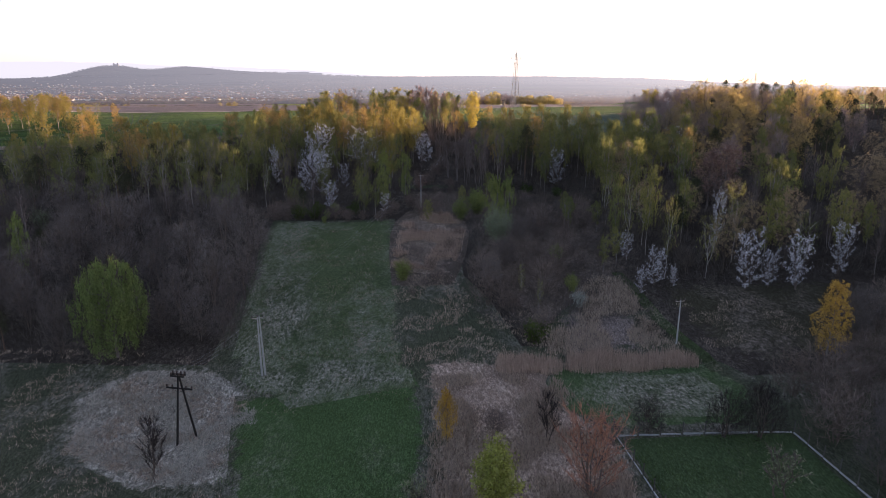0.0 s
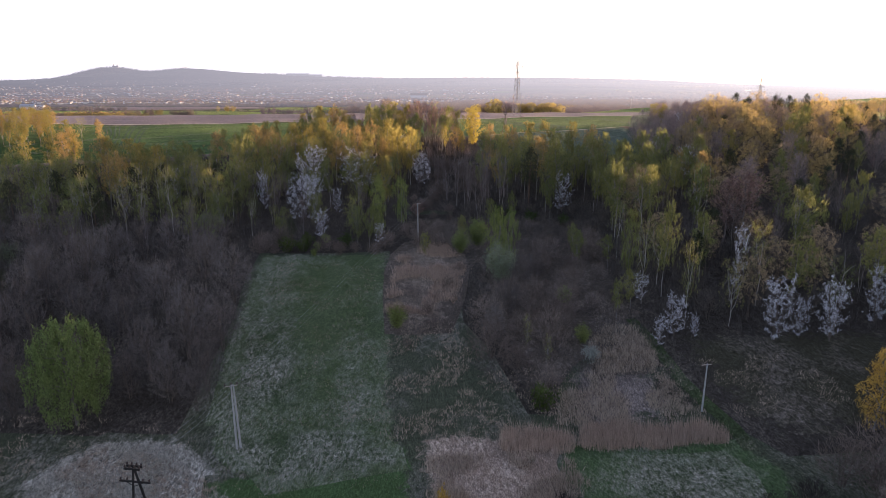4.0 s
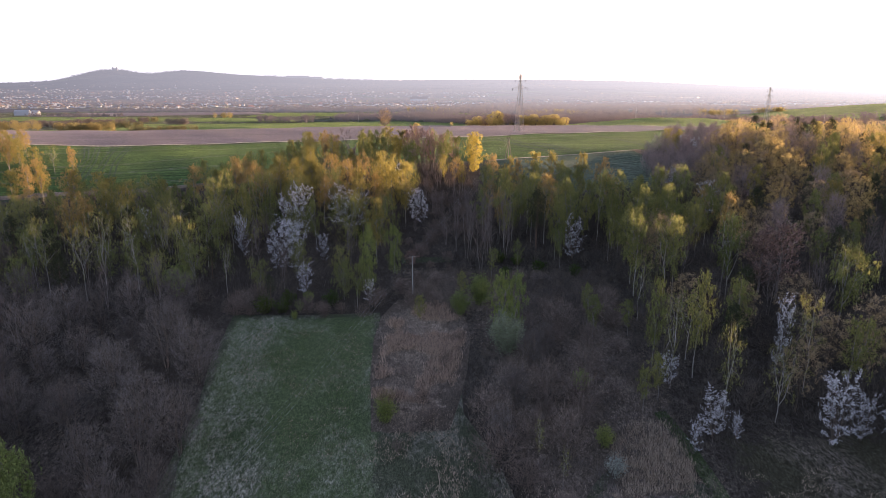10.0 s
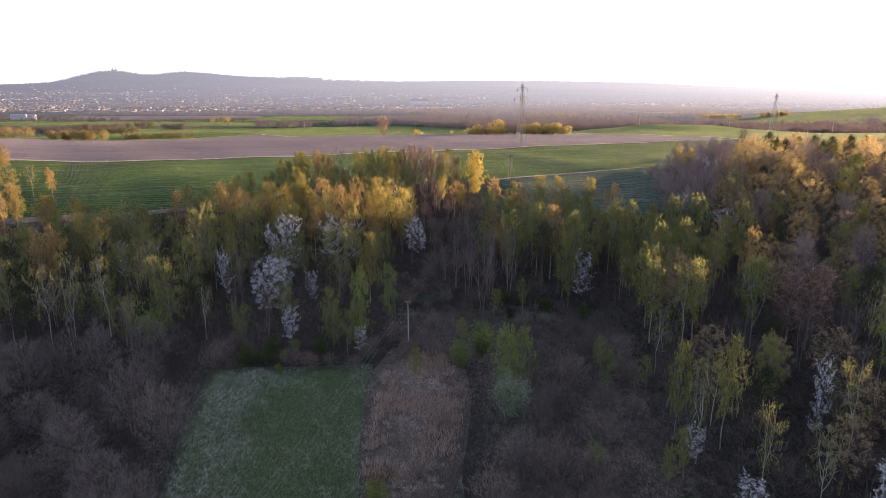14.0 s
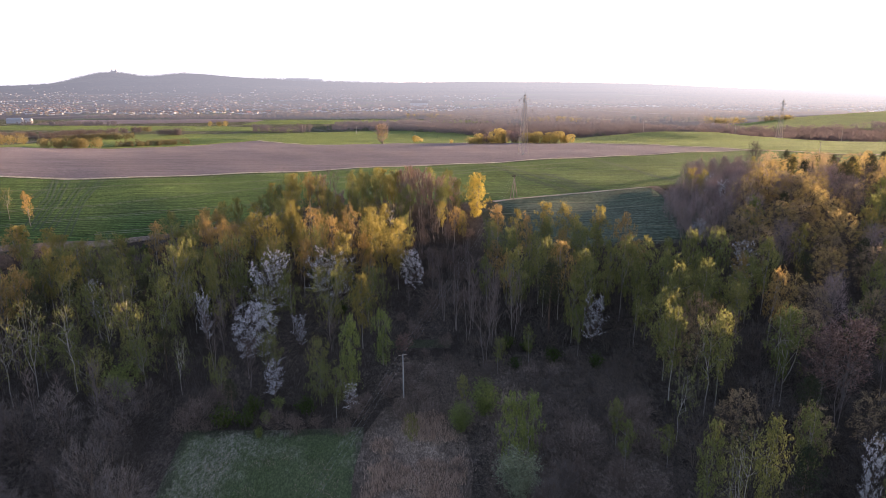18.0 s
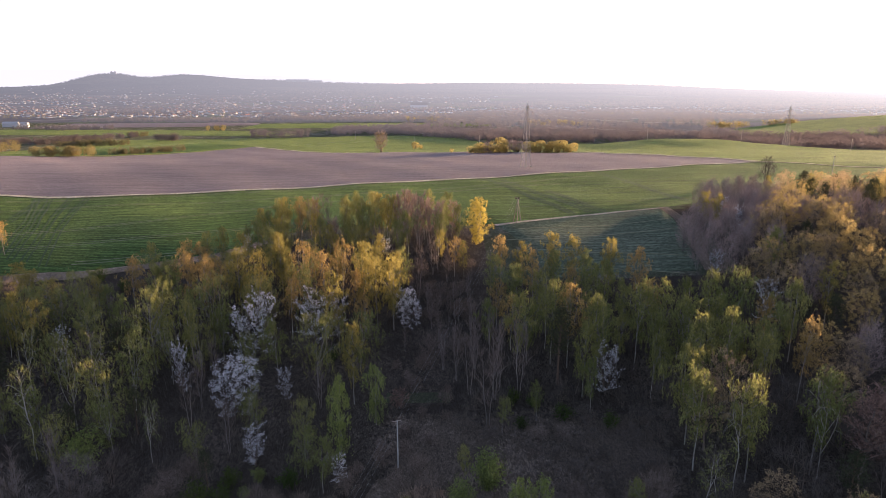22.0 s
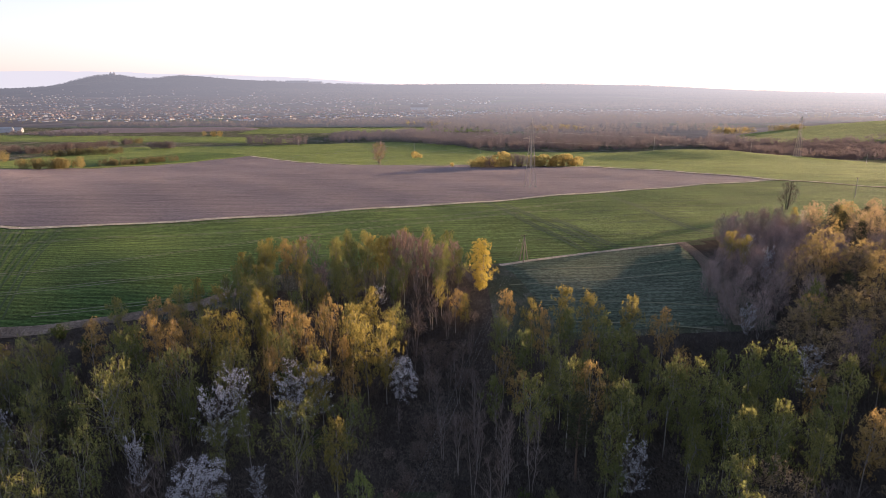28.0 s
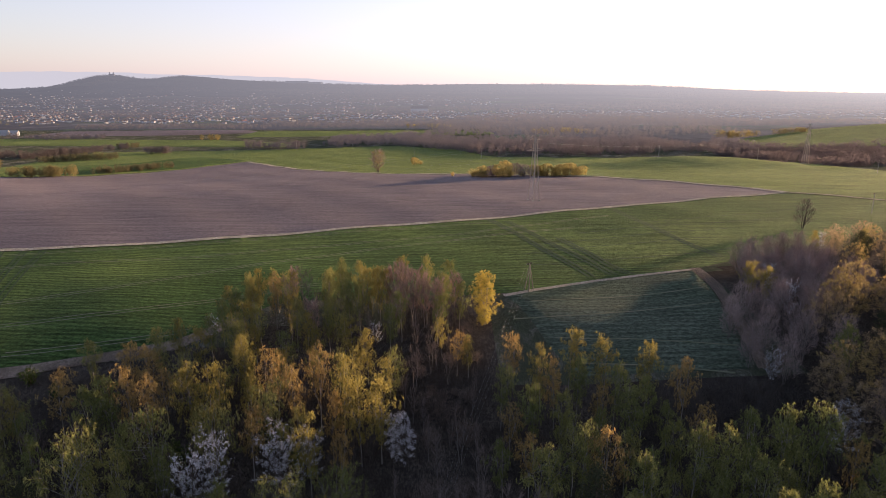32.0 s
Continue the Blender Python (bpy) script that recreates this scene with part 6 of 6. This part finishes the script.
blades("dead_grass", [(-8.5, 120), (4, 118), (7.5, 138), (6, 148), (0, 153), (-7, 148)], 10000, 0.5, 1.2, 0.1, "reed", "matted brown reed grass in the clearing", 34, 0.4, clump=0.35)
blades("dead_grass", [(18, 87), (38, 87), (37, 96), (33, 100), (20, 98)], 7000, 0.4, 1.0, 0.1, "grass_blade", "pale dead grass behind the reeds", 35, 0.4, clump=0.4)
blades("reed_bed", [(26, 99), (35, 98.6), (36.6, 102), (36.8, 107), (36, 111.5), (30.5, 111.5), (26.6, 106)], 5200, 0.4, 1.2, 0.08, "grass_blade", "rounded patch of pinkish-brown reeds", 49, 0.25, clump=0.3)
blades("dead_grass", [(-46.5, 69.5), (-50, 81.5), (-45, 88.5), (-37, 88), (-32, 83), (-25.5, 81), (-24, 74), (-25, 64), (-31, 62), (-34, 66), (-41, 67)], 20000, 0.15, 0.45, 0.13, "straw_blade", "flattened pale dead grass", 36, 1.2, clump=0.3)
blades("dead_grass", [(-47.5, 69.5), (-50, 81), (-45, 88), (-38, 87.5), (-27, 80), (-25, 74), (-25.5, 65), (-31, 62.5), (-39, 66)], 9000, 0.2, 0.5, 0.12, "grass_blade", "darker matted dead grass stems", 49, 1.0, clump=0.3)
blades("tussock", [(-27, 76), (-3, 76), (-7, 100), (-12, 142), (-34, 142), (-30, 95)], 9000, 0.1, 0.3, 0.09, "grass_blade", "pale tussocks in the mown meadow", 37, 0.9, clump=0.35)
blades("tussock", [(-100, 50), (-22, 50), (-29, 92), (-60, 94), (-100, 92)], 14000, 0.12, 0.35, 0.09, "grass_blade", "pale tussocks in rough grass", 38, 0.7, clump=0.3)
blades("tussock", [(-6, 80), (38, 87), (60, 88), (60, 102), (8, 100), (4, 118), (-8, 118)], 12000, 0.15, 0.45, 0.08, "grass_blade", "pale tussocks in rough grass", 39, 0.6, clump=0.3)


def undergrowth(name, poly, count, h0, h1, material, label, seed):
    """Saplings and thin dead stems that fill the wood between the trunks."""
    r = np.random.default_rng(seed)
    x0, x1 = min(p[0] for p in poly), max(p[0] for p in poly)
    y0, y1 = min(p[1] for p in poly), max(p[1] for p in poly)
    s = Soup()
    for _ in range(count):
        x, y = r.uniform(x0, x1), r.uniform(y0, y1)
        if not inside(x, y, poly):
            continue
        z, h = ground_z(x, y), r.uniform(h0, h1)
        for _ in range(16):
            a = np.array((x + r.normal() * 0.5, y + r.normal() * 0.5, z + h * r.random() * 0.6))
            b = a + np.array((r.normal() * 0.5, r.normal() * 0.5, h * r.uniform(0.2, 0.5)))
            w = r.normal(size=3) * 0.025
            o = len(s.v)
            s.v += [tuple(a - w), tuple(a + w), tuple(b)]
            s.f.append((o, o + 1, o + 2))
    return tagged(new(name, s.mesh(name, [material])), label, "undergrowth", kind="stuff")


undergrowth("undergrowth", [(-92, 92), (-42, 94), (-44, 146), (-12, 147), (-6, 196), (-30, 235), (-110, 215), (-115, 120)], 2600, 2, 5, "sapling", "thin grey saplings between the trunks", 41)
undergrowth("undergrowth", [(12, 170), (78, 168), (78, 216), (34, 212), (10, 206)], 900, 2, 5, "sapling", "thin brown saplings between the trunks", 42)
undergrowth("undergrowth", [(40, 106), (110, 110), (125, 160), (110, 260), (86, 250), (62, 168), (42, 150)], 2400, 2, 5, "sapling", "thin brown saplings between the trunks", 43)
undergrowth("undergrowth", [(8, 94), (40, 98), (44, 168), (12, 168), (6, 120)], 1300, 1, 3, "sapling", "tangled brown scrub in the clearing", 44)
undergrowth("undergrowth", [(-4, 160), (12, 172), (14, 250), (0, 256), (-6, 200)], 700, 1, 3, "sapling", "brushwood in the cut under the line", 45)
undergrowth("undergrowth", [(-48, 232), (12, 236), (12, 262), (-40, 260)], 500, 2, 5, "sapling", "saplings inside the field-edge clump", 46)
blades("green_tuft", [(-23, 50), (-2, 50), (-3, 78), (-9, 100), (-13, 144), (-34, 144), (-29, 84)], 22000, 0.12, 0.3, 0.1, "green_blade", "short green grass tufts in the meadow", 47, 0.6, clump=0.3)
blades("green_tuft", [(23, 42), (43, 42), (43, 64), (23, 64)], 7000, 0.1, 0.25, 0.09, "green_blade", "short green grass tufts on the lawn", 48, 0.6, clump=0.3)


# ---- far woods, village, hills ----
def sprays(centres, radii, bits, size, r):
    """Corners of many small twig sprays, turned every way, in the rounded heads of distant trees."""
    q = r.normal(size=(len(centres), bits, 3))
    q /= np.linalg.norm(q, axis=2)[:, :, None]
    q *= 0.4 + 0.6 * r.random((len(centres), bits, 1)) ** 0.5
    q = centres[:, None, :] + q * radii[:, None, :]
    return (q[:, :, None, :] + r.normal(size=(len(centres), bits, 3, 3)) * size).reshape(-1, 3)


def far_wood(name, spans, material, label, seed, tall=(9, 14), size=0.5, bits=60):
    """A joined mass of distant trees: each a stem and a rounded head of many small sprays.
    spans: x from, x to, y at both ends, depth, count."""
    r = np.random.default_rng(seed)
    cs, rs, stems = [], [], []
    for x0, x1, ya, yb, depth, count in spans:
        for _ in range(count):
            f = r.random()
            x = x0 + (x1 - x0) * f + r.normal() * 2
            y = ya + (yb - ya) * f + r.uniform(0, depth)
            h = r.uniform(*tall) * (0.85 + 0.4 * noise.noise((x * 0.02, y * 0.02, seed)))
            z = ground_z(x, y)
            w = h * r.uniform(0.28, 0.42)
            cs.append((x, y, z + h * 0.54))
            rs.append((w, w, h * 0.46))
            stems += [(x - 0.25, y, z), (x + 0.25, y, z), (x, y, z + h * 0.6)]
    v = np.concatenate((sprays(np.array(cs), np.array(rs), bits, size, r), np.array(stems)))
    return tagged(new(name, mesh_of(name, v, np.arange(len(v)).reshape(-1, 3), [material])), label, "trees", kind="stuff")


far_wood("far_wood", [(-250, -170, 925, 905, 30, 60), (-150, -50, 938, 975, 150, 260), (-50, 15, 968, 890, 190, 240), (15, 80, 890, 803, 200, 220), (80, 215, 808, 800, 230, 480), (215, 330, 800, 840, 200, 340)],
         "wood_purple", "belt of bare purplish-brown trees in a dip", 51, (9, 14), 0.55, 64)
far_wood("far_wood", [(322, 420, 660, 800, 200, 380), (330, 520, 600, 680, 180, 440), (420, 760, 740, 820, 110, 260)], "wood_purple", "bare brown wood on a slope", 52, (8, 13), 0.55, 64)
far_wood("far_wood", [(-720, -330, 1345, 1335, 90, 240), (-330, 110, 1390, 1290, 70, 280), (-10, 120, 1150, 1180, 90, 120), (110, 520, 1110, 1080, 190, 340)], "wood_brown", "distant belt of bare brown trees", 53, (8, 13), 0.65, 48)
far_wood("far_wood", [(-700, -560, 1110, 1105, 25, 60)], "wood_brown", "distant hedge of bare trees", 54, (6, 11), 0.65, 48)
far_wood("far_wood", [(-331, -293, 580, 598, 14, 34), (-520, -400, 640, 660, 30, 50)], "wood_gold", "golden willow copse by the ploughed field", 55, (9, 11.5), 0.36, 220)
far_wood("far_wood", [(-452, -408, 778, 936, 14, 120), (-345, -322, 850, 856, 12, 30), (-640, -440, 770, 790, 60, 120), (-600, -540, 1070, 1130, 16, 40)], "wood_brown", "hedges of bare shrubs on the slope", 56, (7, 11), 0.45, 90)
far_wood("far_wood", [(-410, -352, 748, 792, 10, 70), (-420, -400, 920, 945, 10, 16)], "wood_olive", "olive-brown hedge on the slope", 59, (7, 10), 0.42, 90)
far_wood("far_wood", [(-284, -246, 620, 688, 16, 60), (-300, -270, 640, 700, 12, 14)], "wood_olive", "low olive scrub beside the field", 57, (5, 8), 0.32, 130)
far_wood("far_wood", [(424, 490, 1014, 1018, 30, 40), (526, 580, 1032, 1046, 20, 30), (-60, 40, 1340, 1330, 40, 24), (180, 330, 1180, 1150, 60, 24), (-360, -330, 1075, 1060, 14, 12)], "wood_gold", "distant golden-green trees", 58, (9, 13), 0.55, 70)

vr = np.random.default_rng(60)


def valley_trees(name, count, y0, y1, material, label, big, seed, cover=0.0, bits=18, size=0.8):
    """Woods over the valley floor: close-set heads where it is wooded, single trees elsewhere."""
    cs, rs = [], []
    while len(cs) < count:
        y = y0 + (y1 - y0) * vr.random()
        x = vr.uniform(-0.82, 0.82) * y
        wooded = noise.noise((x * 0.0011, y * 0.0042, seed)) + 0.3 * noise.noise((x * 0.006, y * 0.012, seed + 3)) > cover
        if not wooded and vr.random() > 0.006:
            continue
        w = big * vr.uniform(0.6, 1.25)
        h = vr.uniform(5, 10)
        cs.append((x, y, ground_z(x, y) + h * 0.4))
        rs.append((w, w, h * 0.5))
    v = sprays(np.array(cs), np.array(rs), bits, size, vr)
    return tagged(new(name, mesh_of(name, v, np.arange(len(v)).reshape(-1, 3), [material])), label, "trees", kind="stuff")


valley_trees("valley_wood", 5200, 1330, 1900, "haze_wood", "bare purplish woods over the valley floor", 5.0, 2.5, 0.08)
valley_trees("valley_wood", 3000, 1330, 2300, "haze_brown", "bare russet woods over the valley floor", 5.0, 2.9, 0.15)
valley_trees("valley_wood", 7000, 1850, 2900, "haze_wood", "bare woods between the village houses", 5.8, 3.5, 0.08, 14, 1.05)
valley_trees("valley_wood", 6500, 2700, 4100, "haze_far", "hazy woods below the hills", 8.0, 5.5, 0.1, 9, 1.8)
valley_trees("valley_wood", 700, 1330, 2400, "haze_sunlit", "trees over the valley floor painted golden as if sunlit", 3.4, 8.5, 0.1)

hill_c, hill_r = [], []
while len(hill_c) < 5200:
    x, y = vr.uniform(-3500, 3600), vr.uniform(3700, 4650)
    if noise.noise((x * 0.0016, y * 0.004, 9)) + 0.4 * noise.noise((x * 0.006, y * 0.012, 4)) < (0.12 if -1900 < x < -900 or x > -300 else -0.2) and vr.random() > 0.05:
        continue
    w = vr.uniform(5, 10)
    hill_c.append((x, y, ground_z(x, y) + 2.5))
    hill_r.append((w, w, vr.uniform(3, 6)))
hv = sprays(np.array(hill_c), np.array(hill_r), 9, 2.2, vr)
tagged(new("hill_wood", mesh_of("hill_wood", hv, np.arange(len(hv)).reshape(-1, 3), ["haze_far"])), "dark hazy woods on the far hills", "trees", kind="stuff")


def house_mesh(w, d, h, roof):
    walls, top = Soup(), Soup()
    box(walls, (0, 0, h / 2), (w, d, h))
    o = 0.5
    v = [(-w / 2 - o, -d / 2 - o, h), (w / 2 + o, -d / 2 - o, h), (w / 2 + o, d / 2 + o, h), (-w / 2 - o, d / 2 + o, h), (-w / 2 - o, 0, h + roof), (w / 2 + o, 0, h + roof)]
    top.v += v
    top.f += [(0, 1, 5, 4), (2, 3, 4, 5), (1, 2, 5), (3, 0, 4), (0, 3, 2, 1)]
    return walls, top


HOUSES = []
for wall, roof_mat in (("wall_white", "roof_red"), ("wall_cream", "roof_brown"), ("wall_white", "roof_grey"), ("wall_grey", "roof_red")):
    a, b = house_mesh(12, 9, 5.5, 4.2)
    HOUSES.append((a.mesh("house_wall", [wall]), b.mesh("house_roof", [roof_mat]), wall.split("_")[1], roof_mat.split("_")[1]))


def village_spot():
    """One row of streets across the valley, more houses climbing towards the hill at one side."""
    while True:
        y = vr.uniform(1560, 3900)
        x = vr.uniform(-0.8, 0.8) * y
        b = x / y
        if b < -0.12:
            share = math.exp(-((y - 1720 - 60 * math.sin(x * 0.004)) / 110) ** 2) + 0.5 * math.exp(-((y - 2500) / 800) ** 2)
        else:
            share = math.exp(-((y - 2000 - 90 * math.sin(x * 0.003)) / 190) ** 2) + (0.5 * math.exp(-((y - 2900) / 200) ** 2) if b < 0.1 else 0)
        if vr.random() < share * (1.0 if noise.noise((x * 0.005, y * 0.005, 6)) > 0.0 else 0.25):
            return x, y


for k in range(260):
    x, y = village_spot()
    wm, rm, wn_, rn_ = HOUSES[k % 4]
    s = vr.uniform(0.45, 0.85)
    hs = thing("village_house", x, y, ground_z(x, y) - 0.3, f"distant {wn_} house with a {rn_} gabled roof", "house", "houses of the village", vr.uniform(0, 180))
    hs.scale = (s * vr.uniform(0.9, 1.5), s, s)
    part("wall", wm, hs)
    part("roof", rm, hs)
rest_w, rest_r = Soup(), Soup()
for k in range(2300):
    x, y = village_spot()
    a, b = house_mesh(vr.uniform(5, 9), vr.uniform(5, 7), vr.uniform(2.6, 4.6), vr.uniform(2, 3.2))
    t = vr.uniform(0, math.pi)
    for src, dst in ((a, rest_w), (b, rest_r)):
        o = len(dst.v)
        z = ground_z(x, y) - 0.3
        dst.v += [(x + px * math.cos(t) - py * math.sin(t), y + px * math.sin(t) + py * math.cos(t), z + pz) for px, py, pz in src.v]
        dst.f += [tuple(i + o for i in f) for f in src.f]
far_village = thing("far_village", 0, 0, 0, "pale houses of a village spread over the valley", "village")
far_village["kind"] = "stuff"
tagged(part("walls", rest_w.mesh("walls", ["wall_white"]), far_village), kind="stuff")
tagged(part("roofs", rest_r.mesh("roofs", ["roof_brown"]), far_village), kind="stuff")


def hall(x, y, w, d, h, roof, label, mat="wall_white", rmat="roof_grey", turn=0.0, name="farm_hall"):
    a, b = house_mesh(w, d, h, roof)
    ob = thing(name, x, y, ground_z(x, y) - 0.3, label, "building", "", turn)
    part("wall", a.mesh("hall_wall", [mat]), ob)
    part("roof", b.mesh("hall_roof", [rmat]), ob)
    return ob


hall(-752, 1195, 24, 12, 6, 4, "white and grey farm hall", turn=8)
hall(-730, 1198, 12, 9, 5, 4, "white farmhouse beside a hall", turn=8)
hall(-905, 4330, 150, 30, 12, 4, "long white glasshouse on the far ridge", turn=4)
hall(-790, 4350, 90, 25, 10, 4, "white glasshouse on the far ridge", turn=4)
hall(-45, 2230, 60, 26, 12, 8, "large white church hall in the village", rmat="roof_brown")
church = hall(-2085, 4255, 34, 16, 8, 5, "walled church on the wooded hilltop", "wall_grey", "roof_brown", 10, "hilltop_church")
for tx in (-10, 12):
    solid("tower", lambda s: box(s, (tx, 0, 9), (6, 6, 18)), "wall_grey", church)
    solid("spire", lambda s: s.tube([(tx, 0, 18), (tx, 0, 25)], [4.5, 0.3], 6), "roof_brown", church)


def ridge(name, spans, material, label, dist=4930):
    """A far mountain ridge as a long fold in the land. spans: (bearing in degrees from straight ahead, height)."""
    s = Soup()
    a0, a1 = spans[0][0], spans[-1][0]
    n = 120
    for i in range(n + 1):
        a = a0 + (a1 - a0) * i / n
        h = float(np.interp(a, *zip(*spans))) + 9 * noise.noise((a * 0.5, 0, 3)) + 4 * noise.noise((a * 1.7, 2, 3))
        for d, z in ((dist - 30, 20), (dist - 12, h * 0.75 + 10), (dist, h), (dist + 10, 10)):
            t = radians(a)
            s.v.append((d * math.sin(t), d * math.cos(t), z))
    for i in range(n):
        for k in range(3):
            o = i * 4 + k
            s.f.append((o, o + 4, o + 5, o + 1))
    return tagged(new(name, s.mesh(name, [material], True)), label, "mountains", kind="structure")


ridge("backdrop_mountains", [(-44, 200), (-34, 206), (-30, 214), (-26.5, 210), (-22, 198), (-17, 194), (-13, 182), (-8.5, 158), (-3.4, 128), (0, 100), (5, 50)], "mountain", "mountain ridge on the horizon, pale from a painted haze glow")
